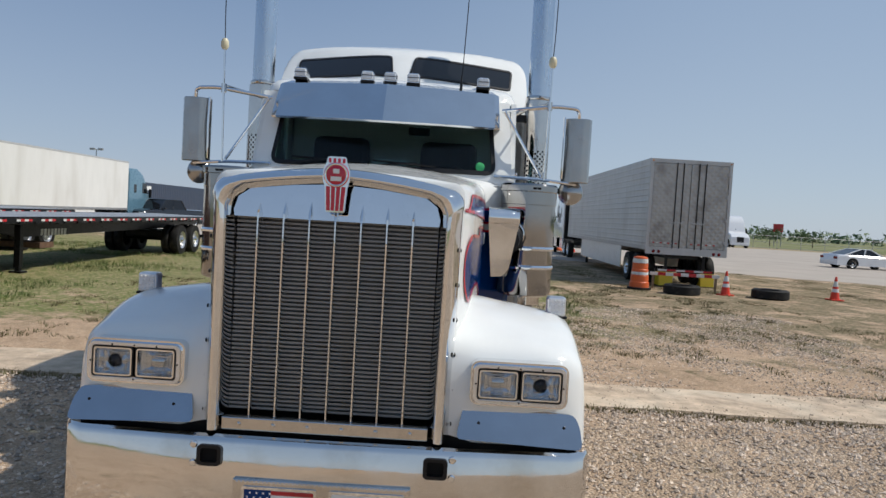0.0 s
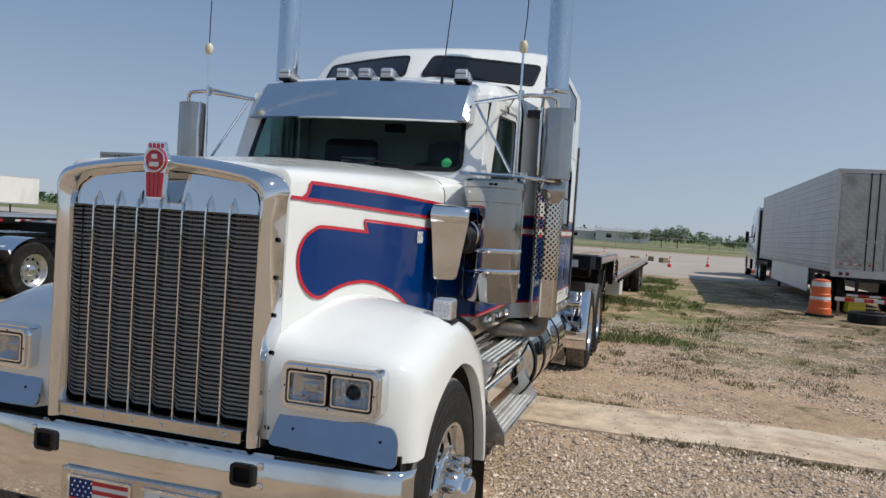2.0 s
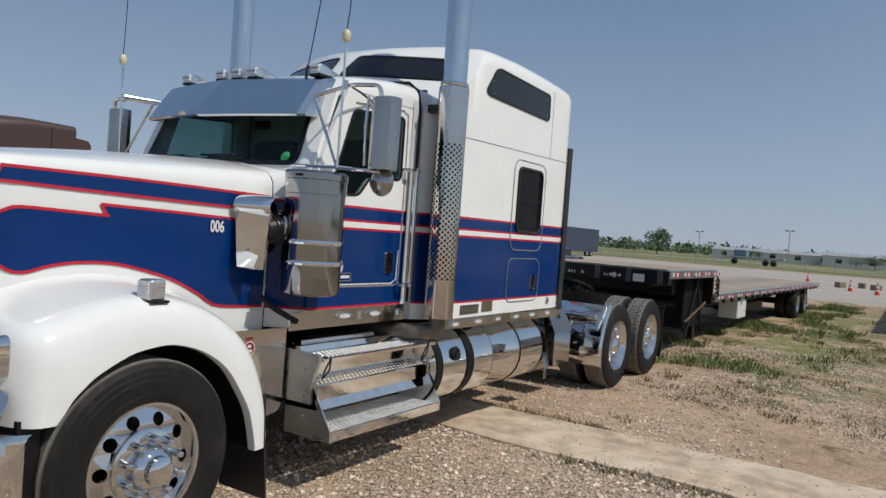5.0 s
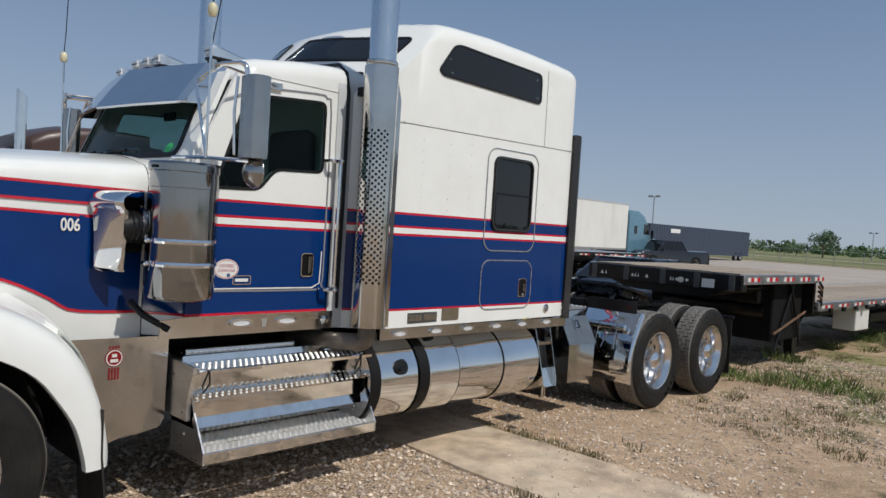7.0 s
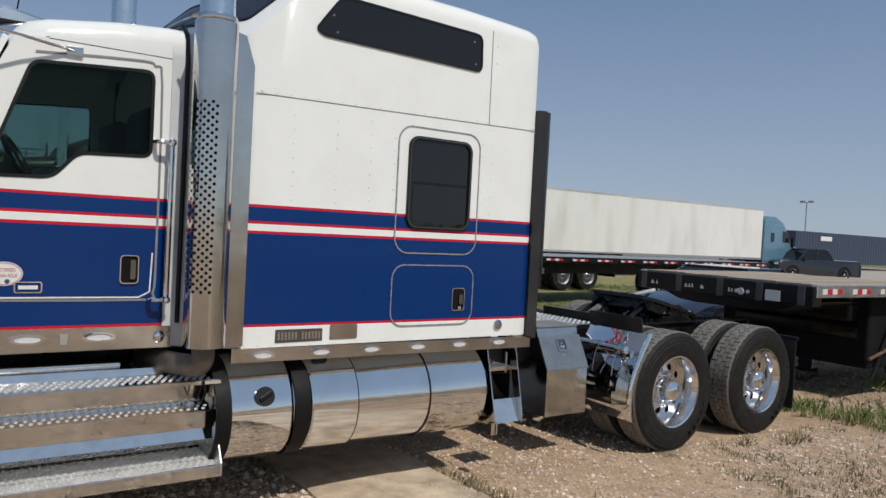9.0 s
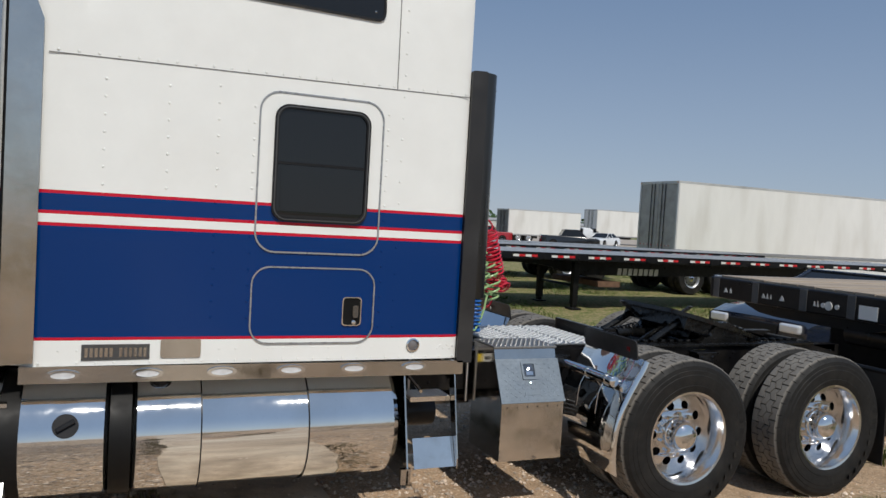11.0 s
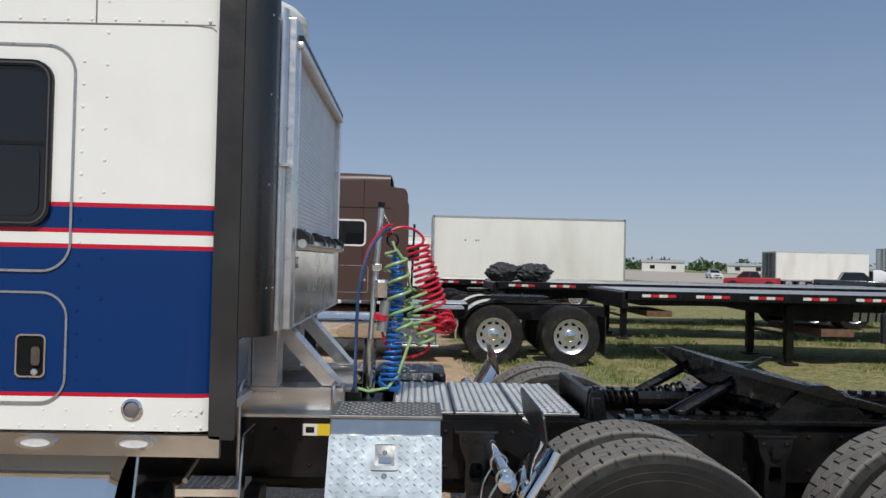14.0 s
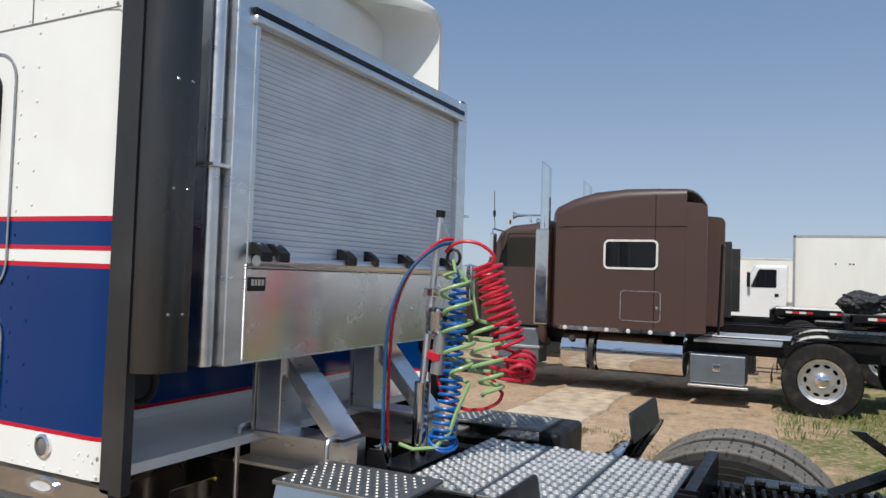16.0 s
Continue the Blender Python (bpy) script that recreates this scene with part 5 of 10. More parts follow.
for x0, x1 in ((-0.12, 0.30), (-0.70, -0.22)):
    wp = part("wiper", tube([screen(x0, 2.13, 0.03), screen((x0 + x1) / 2, 2.17, 0.03), screen(x1 - 0.05, 2.185, 0.02)], 0.009, 6), black_plastic, truck)
    part("wiper_blade", tube([screen(x0 + 0.05, 2.195, 0.012), screen(x1 + 0.08, 2.175, 0.012)], 0.008, 6), black_plastic, wp)

# sun visor of polished steel, pointed at the middle
lo = [(-0.835, 1.46, 2.500), (-0.825, 1.325, 2.488), (-0.785, 1.285, 2.482), (-0.4, 1.185, 2.475), (0, 1.112, 2.468), (0.4, 1.185, 2.475), (0.785, 1.285, 2.482), (0.825, 1.325, 2.488), (0.835, 1.46, 2.500)]
hi = [(-0.825, 1.62, 2.742), (-0.815, 1.52, 2.746), (-0.78, 1.475, 2.750), (-0.4, 1.395, 2.754), (0, 1.325, 2.755), (0.4, 1.395, 2.754), (0.78, 1.475, 2.750), (0.815, 1.52, 2.746), (0.825, 1.62, 2.742)]
mid = [tuple((a + c) / 2 + (0, -0.004, 0.004)[k] for k, (a, c) in enumerate(zip(p, q))) for p, q in zip(lo, hi)]
visor_steel = mat("polished visor steel", (0.66, 0.68, 0.70), 0.10, 1.0, vary=0.03, rough_vary=0.02, stain=(0.55, 0.55, 0.55), stain_amount=0.3)
bm = loft([[(x, y + 0.012, z - 0.012) for x, y, z in lo], lo, mid, hi, [(x * 0.98, y + 0.16, z + 0.045) for x, y, z in hi]], closed=False)
part("sun_visor", bm, visor_steel, truck, "deep polished steel sun visor, creased at the middle", smooth=13)

# roof lamps: small wedge housings with a bright square lens
for x, y in ((-0.675, 1.60), (-0.16, 1.50), (0.008, 1.50), (0.178, 1.50), (0.694, 1.60)):
    z = 2.80 if abs(x) < 0.4 else 2.815
    sec = []
    for dy, w, h in ((-0.065, 0.044, 0.058), (-0.05, 0.047, 0.066), (0.0, 0.047, 0.062), (0.10, 0.040, 0.040), (0.24, 0.020, 0.020), (0.30, 0.008, 0.012)):
        sec.append([(x - w, y + dy, z - 0.02), (x - w, y + dy, z + h * 0.75), (x - w * 0.75, y + dy, z + h), (x + w * 0.75, y + dy, z + h), (x + w, y + dy, z + h * 0.75), (x + w, y + dy, z - 0.02)])
    rl = part("roof_lamp", loft(sec), alu_panel, truck, "small wedge-shaped cab roof lamp", smooth=30)
    part("roof_lamp_lens", box(x - 0.040, x + 0.040, y - 0.080, y - 0.064, z + 0.004, z + 0.056, 0.006), white_lens, rl)
    part("lens_bar", box(x - 0.041, x + 0.041, y - 0.083, y - 0.078, z + 0.027, z + 0.032), dark_metal, rl)
    part("lamp_foot", box(x - 0.05, x + 0.05, y - 0.07, y + 0.12, z - 0.024, z - 0.004, 0.004), black_plastic, rl)
part("roof_aerial", tube([(0.53, 1.62, 2.82), (0.54, 1.66, 3.1), (0.57, 1.80, 4.1)], 0.004, 6), dark_metal, truck)
part("aerial_base", rod((0.53, 1.62, 2.80), (0.53, 1.625, 2.90), 0.012, 8, 0.006), black_plastic, truck)

# inside the cab
part("dash", box(-0.86, 0.86, 1.30, 1.62, 1.70, 2.10, 0.05), black_plastic, truck)
part("dash_card", box(-0.08, 0.17, 1.33, 1.345, 2.16, 2.22), sticker_white, truck)
part("cab_floor", box(-0.9, 0.9, 1.3, 2.45, 1.10, 1.14), grey_cloth, truck)
part("cab_back", box(-0.9, 0.9, 2.60, 2.63, 1.14, 2.90), grey_cloth, truck)
for x in (0.46, -0.46):
    seat = part("cab_seat", box(x - 0.25, x + 0.25, 1.85, 2.32, 1.62, 1.80, 0.06), grey_cloth, truck)
    part("seat_back", box(x - 0.24, x + 0.24, 2.28, 2.42, 1.75, 2.46, 0.06), grey_cloth, seat)
wheel_pts = [Vector((0.46 + 0.22 * math.cos(a), 1.70 + 0.10 * math.sin(a) * -1, 2.02 + 0.19 * math.sin(a))) for a in np.linspace(0, 2 * math.pi, 25)]
part("steering_wheel", tube(wheel_pts, 0.017, 8), black_plastic, truck)
part("steering_column", rod((0.46, 1.70, 2.02), (0.46, 1.45, 1.85), 0.035, 8), black_plastic, truck)
part("inside_mirror", box(0.16, 0.32, 1.50, 1.52, 2.42, 2.48, 0.01), black_plastic, truck)

# ---- mirrors, air cleaners, stacks ----
mirror_steel = mat("brushed mirror steel", (0.40, 0.40, 0.395), 0.22, 1.0, vary=0.08, rough_vary=0.06, stain=(0.32, 0.31, 0.3), stain_amount=0.5)


def mirror(s):
    m = part("mirror_arm", tube(bend([(s * 0.84, 1.40, 2.62), (s * 1.22, 1.33, 2.665), (s * 1.40, 1.39, 2.665), (s * 1.405, 1.40, 2.56)], 0.05), 0.014, 10), chrome, truck, "chrome tubular mirror arm", smooth=True)
    part("mirror_lower_arm", tube([(s * 0.80, 1.28, 2.14), (s * 1.13, 1.30, 2.135), (s * 1.41, 1.43, 2.12)], 0.012, 8), chrome, m, smooth=True)
    part("mirror_brace", tube([(s * 0.86, 1.37, 2.61), (s * 1.14, 1.31, 2.15)], 0.010, 8), chrome, m, smooth=True)
    outline = [(-0.096, 0.042), (-0.100, 0.010), (-0.086, -0.030), (-0.040, -0.060), (0.030, -0.066), (0.078, -0.048), (0.098, -0.012), (0.100, 0.020), (0.096, 0.042)]
    sec = [[(s * (1.405 + x * k), 1.445 + y * k, 2.365 + dz) for x, y in outline] for dz, k in ((-0.232, 0.93), (-0.228, 1.0), (0.228, 1.0), (0.232, 0.93))]
    head = part("mirror_head", loft(sec), mirror_steel, m, "tall folded stainless mirror housing", smooth=20)
    part("mirror_glass", box(s * 1.405 - 0.09, s * 1.405 + 0.09, 1.4875, 1.494, 2.145, 2.585, 0.003), chrome, head)
    part("head_bracket", tube([(s * 1.30, 1.40, 2.155), (s * 1.30, 1.385, 2.40), (s * 1.30, 1.40, 2.60)], 0.009, 8), chrome, head, smooth=True)
    part("mirror_stay", tube([(s * 1.165, 1.31, 2.68), (s * 1.05, 1.62, 2.675), (s * 0.968, 1.865, 2.655)], 0.008, 8), steel, m, smooth=True)
    part("stay_foot", box(s * 0.962 - 0.012, s * 0.962 + 0.012, 1.83, 1.91, 2.63, 2.68, 0.004), steel, m)
    part("round_mirror", lathe([(0, -0.055), (0.05, -0.046), (0.085, -0.012), (0.093, 0.01), (0.085, 0.016), (0, 0.016)], 28, "y", centre=(s * 1.385, 1.48, 2.062)), mirror_steel, m, "round convex mirror", smooth=True)
    part("aerial_rod", tube([(s * 1.16, 1.30, 2.13), (s * 1.17, 1.295, 2.66), (s * 1.172, 1.29, 2.93)], 0.008, 8), chrome, m, smooth=True)
    ball = part("aerial_coil", lathe([(0, -0.005), (0.018, 0), (0.028, 0.02), (0.028, 0.055), (0.016, 0.075), (0, 0.08)], 14, "z", centre=(s * 1.172, 1.29, 2.93)), cream_plastic, m, "cream aerial coil", smooth=True)
    part("aerial_whip", tube([(s * 1.172, 1.29, 3.0), (s * 1.18, 1.30, 3.15), (s * 1.20, 1.33, 4.2)], 0.0035, 6), dark_metal, ball)
    part("aerial_clamp", rod((s * 1.172, 1.31, 2.63), (s * 1.172, 1.31, 2.69), 0.02, 8), steel, m)


# base darkened in place of dark surroundings mirrored in the steel
canister = mat("stainless canister darkened for reflections", (0.33, 0.33, 0.33), 0.08, 1.0, vary=0.06, rough_vary=0.05, stain=(0.34, 0.32, 0.29), stain_amount=0.5, bump=0.0016, bump_scale=5, stretch=(1, 1, 0.25))


def air_cleaner(s):
    cx, cy = s * 1.055, 1.235
    prof = [(0, 1.305), (0.15, 1.305), (0.184, 1.32), (0.192, 1.34), (0.192, 1.505), (0.198, 1.510), (0.198, 1.52), (0.192, 1.525), (0.192, 1.635), (0.198, 1.64), (0.198, 1.65), (0.192, 1.655), (0.192, 1.945), (0.196, 1.948), (0.196, 2.035), (0.202, 2.04), (0.202, 2.078), (0.192, 2.092), (0.06, 2.10), (0, 2.10)]
    a = part("air_cleaner", lathe(prof, 40, "z", centre=(cx, cy, 0)), canister, truck, "tall stainless air cleaner canister", smooth=30)
    for z in (1.515, 1.645):
        part("canister_strap", lathe([(0.197, z - 0.014), (0.202, z), (0.197, z + 0.014)], 40, "z", centre=(cx, cy, 0)), chrome, a, smooth=True)
        part("strap_bolt", rod((cx - s * 0.04, cy - 0.205, z), (cx + s * 0.02, cy - 0.212, z), 0.011, 8), chrome, a)
        part("strap_knob", dome((cx + s * 0.02, cy - 0.212, z), (s, 0, 0), 0.017, 0.8, 8), chrome, a, smooth=True)
    for k in range(5):
        part("lid_slot", box(cx + s * 0.02 - 0.012 + 0.03 * k * s, cx + s * 0.02 + 0.012 + 0.03 * k * s, cy - 0.2035, cy - 0.199, 2.052, 2.066), dark_void, a) if k < 2 else None
    el = part("intake_elbow", tube(bend([(s * 0.90, 0.965, 1.70), (s * 0.93, 1.06, 1.72), (s * 1.0, 1.13, 1.72)], 0.06), 0.085, 14), black_plastic, a, "black ribbed rubber elbow", smooth=True)
    for k in range(4):
        part("elbow_rib", lathe([(0.085, -0.008), (0.095, 0), (0.085, 0.008)], 20, "y", centre=(s * (0.905 + 0.012 * k), 0.985 + 0.025 * k, 1.71)), black_plastic, el, smooth=True)
    part("elbow_clamp", lathe([(0.088, -0.01), (0.092, 0), (0.088, 0.01)], 20, "y", centre=(s * 0.935, 1.05, 1.72)), chrome, el, smooth=True)
    # polished scoop: tapered front panel under a rolled hood that is open to the rear
    sec = []
    for z, x0, x1, dy in ((1.452, 0.80, 0.905, 0.02), (1.47, 0.797, 0.915, 0.005), (1.60, 0.784, 0.938, 0.002), (1.70, 0.775, 0.955, 0.0), (1.78, 0.766, 0.968, -0.004), (1.805, 0.763, 0.972, -0.010)):
        y0 = 0.845 + dy
        sec.append([(s * x0, y0 + 0.10, z), (s * x0, y0, z), (s * (x0 * 0.75 + x1 * 0.25), y0 + 0.018, z), (s * (x0 * 0.45 + x1 * 0.55), y0 + 0.048, z), (s * x1, y0 + 0.095, z), (s * x1, y0 + 0.115, z)])
    bm = loft(sec, closed=False)
    roll = [(0.0, 1.806, 0.0), (-0.014, 1.835, 0.0), (-0.010, 1.866, 0.0), (0.008, 1.890, 0.0), (0.036, 1.906, 0.0), (0.09, 1.914, 0.0), (0.16, 1.915, 0.0), (0.25, 1.908, 0.0)]
    cols = [[(s * x, 0.835 + lag + dy, z) for dy, z, _ in roll] for x, lag in ((0.763, 0.0), (0.80, 0.014), (0.86, 0.040), (0.92, 0.070), (0.972, 0.094))]
    cols.append([(s * 0.976, 0.933 + dy + (0.004 if k < 3 else 0.0), z - (0.006 if k > 2 else 0.0)) for k, (dy, z, _) in enumerate(roll)])
    loft(cols, closed=False, bm=bm)
    part("intake_cover", bm, chrome, a, "polished scoop-shaped intake cover on the hood side", smooth=45)
    # near-black block in place of the scoop's shaded inside
    part("intake_mouth", box(min(s * 0.80, s * 0.86), max(s * 0.80, s * 0.86), 0.93, 1.10, 1.56, 1.88, 0.02), dark_void, a)
    part("intake_ring", lathe([(0.088, -0.012), (0.098, -0.008), (0.098, 0.008), (0.088, 0.012)], 28, "y", centre=(s * 0.925, 1.035, 1.735)), steel, a, smooth=30)
    part("canister_bracket", box(cx - s * 0.02 - 0.1, cx - s * 0.02 + 0.02, cy + 0.08, cy + 0.2, 1.32, 1.36), dark_metal, a)


burnt_pipe = mat("heat-stained dull steel", (0.20, 0.175, 0.15), 0.5, 0.8, vary=0.2, scale=9, stain=(0.09, 0.075, 0.06), stain_amount=0.6)


def stack(s):
    cx, cy = s * 1.215, 2.535
    p = part("exhaust_stack", tube([(cx, cy, 1.12), (cx, cy, 2.0), (cx, cy, 3.0), (cx, cy, 4.05)] + [(cx, cy + 0.35 - 0.35 * math.cos(a), 4.05 + 0.35 * math.sin(a)) for a in np.linspace(0.1, 1.25, 8)], 0.095, 28), stack_blue, truck, "tall blue-grey chrome exhaust stack", smooth=40)
    part("stack_collar", lathe([(0.097, 2.885), (0.108, 2.89), (0.112, 2.905), (0.108, 2.92), (0.097, 2.925)], 28, "z", centre=(cx, cy, 0)), steel, p, smooth=True)
    part("collar_bolt", rod((cx + s * 0.0, cy - 0.13, 2.905), (cx + s * 0.03, cy - 0.11, 2.905), 0.012, 8), steel, p)
    # guard: plain sheet above and below, round holes between
    bm = bmesh.new()
    r = 0.118

    def cyl(a, z, d=0.0):
        return Vector((cx + s * (r + d) * math.cos(a), cy + (r + d) * math.sin(a), z))
    a0, a1, nc = radians(-165), radians(62), 21
    for z0, z1 in ((1.10, 1.40), (2.45, 2.885)):
        loft([[cyl(a0 + (a1 - a0) * i / nc, z) for i in range(nc + 1)] for z in (z0, z1)], closed=False, bm=bm)
    rows = 50
    dz = 1.05 / rows
    for j in range(rows):
        for i in range(nc):
            ua, ub = a0 + (a1 - a0) * i / nc, a0 + (a1 - a0) * (i + 1) / nc
            za, zb = 1.40 + dz * j, 1.40 + dz * (j + 1)
            sq = [(ua, za), ((ua + ub) / 2, za), (ub, za), (ub, (za + zb) / 2), (ub, zb), ((ua + ub) / 2, zb), (ua, zb), (ua, (za + zb) / 2)]
            if (i + j) % 2 or i < 2 or i > nc - 7:
                bm.faces.new([bm.verts.new(cyl(a, z)) for a, z in sq])
                continue
            ca, cz = (ua + ub) / 2, (za + zb) / 2
            ho = [bm.verts.new(cyl(ca + (ub - ua) * 0.40 * math.cos(t), cz + dz * 0.45 * math.sin(t))) for t in np.arange(8) * math.pi / 4 - math.pi * 0.75]
            so = [bm.verts.new(cyl(a, z)) for a, z in sq]
            for k in range(8):
                bm.faces.new((so[k], so[(k + 1) % 8], ho[(k + 1) % 8], ho[k]))
    bmesh.ops.remove_doubles(bm, verts=bm.verts[:], dist=0.0004)
    part("stack_guard", bm, steel, p, "perforated stainless heat guard", smooth=50)
    # near-black sleeve added so the holes look shaded through
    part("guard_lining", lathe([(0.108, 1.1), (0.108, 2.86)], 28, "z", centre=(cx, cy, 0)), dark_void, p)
    part("guard_panel", slab([(2.60, 1.08), (2.78, 1.08), (2.78, 2.70), (2.72, 2.86), (2.60, 2.88)], [], lambda u, v, d: (s * (1.20 - 0.25 * (u - 2.60) + d), u, v), 0.0, 0.004), steel, p)
    part("exhaust_elbow", tube(bend([(cx, cy, 1.13), (cx, cy, 0.985), (s * 1.02, cy - 0.10, 0.975), (s * 0.55, cy - 0.16, 0.96)], 0.09, 8), 0.062, 18), burnt_pipe, p, "dull heat-stained exhaust elbow", smooth=True)
    part("stack_stay", box(min(s * 1.0, s * 1.2), max(s * 1.0, s * 1.2), cy - 0.03, cy + 0.03, 2.70, 2.76), dark_metal, p)


for s in (1, -1):
    mirror(s)
    air_cleaner(s)
    stack(s)

# ---- steps, tanks and boxes along both sides ----
def dimples(x0, x1, y0, y1, z, pitch=0.029, r=0.0105, to3d=None):
    """Raised grip knobs of a tread plate."""
    bm = bmesh.new()
    j = 0
    y = y0
    while y < y1:
        x = x0 + (pitch / 2 if j % 2 else 0)
        while x < x1:
            p = to3d(x, y) if to3d else ((x, y, z), (0, 0, 1))
            dome(p[0], p[1], r, 0.6, 6, bm=bm)
            x += pitch
        y += pitch * 0.87
        j += 1
    return bm


deep_red = mat("deep red enamel", (0.22, 0.008, 0.012), 0.25, vary=0.1)
grip_base = mat("worn grey tread plate", (0.32, 0.32, 0.315), 0.55, 1.0, vary=0.12, rough_vary=0.08, stain=(0.2, 0.19, 0.17), stain_amount=0.5, stain_scale=5)


def grip(a, c, y0, y1, s, pitch=0.042, r=0.0125):
    """Raised grip knobs, staggered, on a strip from a to c across the truck (x, z)."""
    bm = bmesh.new()
    n = Vector((-(c[1] - a[1]), 0, c[0] - a[0])).normalized()
    n.x *= s
    rows = max(1, int(math.hypot(c[0] - a[0], c[1] - a[1]) / (pitch * 0.8)))
    for k in range(rows):
        t = (k + 0.5) / rows
        y = y0 + (pitch / 2 if k % 2 else 0)
        while y < y1:
            dome((s * (a[0] + (c[0] - a[0]) * t), y, a[1] + (c[1] - a[1]) * t), n, r, 0.6, 8, bm=bm)
            y += pitch
    return bm


def perforated(s, strips, y0, y1, z, pitch=0.042):
    """Plate of strips across the truck, each pierced by staggered holes with raised rims."""
    bm = bmesh.new()
    for xa, xb in strips:
        nx, ny = max(1, round((xb - xa) / (pitch * 0.82))), round((y1 - y0) / (pitch / 2))
        dx, dy = (xb - xa) / nx, (y1 - y0) / ny
        for i in range(nx):
            for j in range(ny):
                u0, v0 = xa + dx * i, y0 + dy * j
                sq = [(u0, v0), (u0 + dx / 2, v0), (u0 + dx, v0), (u0 + dx, v0 + dy / 2), (u0 + dx, v0 + dy), (u0 + dx / 2, v0 + dy), (u0, v0 + dy), (u0, v0 + dy / 2)]
                so = [bm.verts.new((s * a, b, z)) for a, b in sq]
                if (i + j) % 2:
                    bm.faces.new(so)
                    continue
                rings = []
                for rr_, dz in ((0.95, 0.0), (0.80, 0.006), (0.55, 0.007), (0.45, -0.004)):
                    rings.append([bm.verts.new((s * (u0 + dx / 2 + rr_ * dx / 2 * math.cos(t)), v0 + dy / 2 + rr_ * dy / 2 * math.sin(t), z + dz)) for t in np.arange(8) * math.pi / 4 - math.pi * 0.75])
                for p, q in zip([so] + rings[:-1], rings):
                    for k in range(8):
                        bm.faces.new((p[k], p[(k + 1) % 8], q[(k + 1) % 8], q[k]))
    bmesh.ops.remove_doubles(bm, verts=bm.verts[:], dist=0.0005)
    return bm


grip_plate = mat("bright worn grip plate", (0.82, 0.81, 0.79), 0.42, 0.55, vary=0.08, rough_vary=0.08, stain=(0.42, 0.40, 0.36), stain_amount=0.5, stain_scale=6)


def side_steps(s):
    y0, y1 = 1.355, 2.675
    prof = [(0.62, 0.935), (0.90, 0.935), (0.91, 0.897), (1.115, 0.888), (1.122, 0.882), (1.121, 0.862), (1.10, 0.860), (0.952, 0.858), (0.948, 0.727), (1.07, 0.704), (1.077, 0.697), (1.074, 0.60), (1.06, 0.598), (1.085, 0.535), (0.80, 0.53), (0.80, 0.42), (0.62, 0.42)]
    st = part("battery_step_box", slab([(s * x, z) for x, z in prof], [], on_y, y0, y1), step_steel, truck, "polished battery box with two treaded steps")
    part("front_panel", slab([(s * x, z) for x, z in ((0.62, 0.575), (1.04, 0.575), (1.04, 0.70), (1.10, 0.872), (1.10, 0.90), (0.62, 0.93))], [], on_y, y0 - 0.03, y0 - 0.002), alu, st)
    for x, z in ((0.99, 0.80), (0.99, 0.62), (0.70, 0.88), (0.70, 0.62)):
        part("panel_bolt", dome((s * x, y0 - 0.03, z), (0, -1, 0), 0.009, 0.6, 8), steel, st)
    part("tread_bar", tube([(s * 0.86, y0 + 0.03, 0.955), (s * 0.86, y1 - 0.5, 0.955)], 0.022, 12), chrome, st, smooth=True)
    tagged(part("ledge_grip", grip((0.76, 0.9355), (0.82, 0.9355), y0 + 0.05, y1 - 0.6, s, 0.05, 0.009), tread_alu, st, smooth=True), kind="stuff")
    tagged(part("tread_grip", grip((0.95, 0.8965), (1.10, 0.8895), y0 + 0.06, y1 - 0.06, s), tread_alu, st, smooth=True), kind="stuff")
    tagged(part("riser_grip", grip((0.955, 0.7238), (1.065, 0.7042), y0 + 0.03, y1 - 0.05, s), tread_alu, st, smooth=True), kind="stuff")
    low = part("lower_step", perforated(s, ((0.80, 1.035), (1.043, 1.19)), y0 + 0.012, y1 - 0.012, 0.405), grip_plate, st, "perforated grip tread lower step", smooth=30)
    part("step_lip", box(min(s * 1.188, s * 1.205), max(s * 1.188, s * 1.205), y0 + 0.005, y1 - 0.005, 0.345, 0.414, 0.004), step_steel, low)
    for y in (y0, y1 - 0.010):
        part("step_cheek", slab([(s * 0.80, 0.345), (s * 1.207, 0.345), (s * 1.207, 0.42), (s * 1.03, 0.70), (s * 0.99, 0.76), (s * 0.94, 0.74), (s * 0.80, 0.56)], [], on_y, y, y + 0.010), alu, st)
        for x, z in ((0.98, 0.71), (1.0, 0.64), (0.97, 0.48)):
            part("cheek_bolt", dome((s * x, y - 0.001, z), (0, -1, 0), 0.011, 0.6, 8), chrome, st)
    for y in (y0 + 0.06, y1 - 0.10):
        part("latch_strap", tube([(s * 1.125, y, 0.885), (s * 1.10, y + 0.02, 0.80), (s * 1.06, y, 0.735), (s * 1.09, y - 0.02, 0.79), (s * 1.125, y - 0.005, 0.88)], 0.006, 6), black_plastic, st, smooth=True)
    # splash apron between fender and steps
    A = lambda u, v, d: (s * (0.81 + d), u, v)
    apr = part("splash_apron", slab(soften([(0.64, 1.065), (0.74, 0.93), (0.86, 0.70), (0.92, 0.53), (0.955, 0.445), (1.02, 0.465), (1.13, 0.475), (1.27, 0.50), (1.30, 0.55), (1.305, 1.055)], 0.02), [], A, -0.004, 0.004), steel, truck, "polished steel splash apron with a small red emblem")
    em = part("apron_emblem", slab(circle(0.98, 0.945, 0.052, 24), [], A, 0.004, 0.007), deep_red, apr)
    part("emblem_ring", slab(circle(0.98, 0.945, 0.047, 24), [circle(0.98, 0.945, 0.041, 24)], A, 0.007, 0.009), tape_white, em)
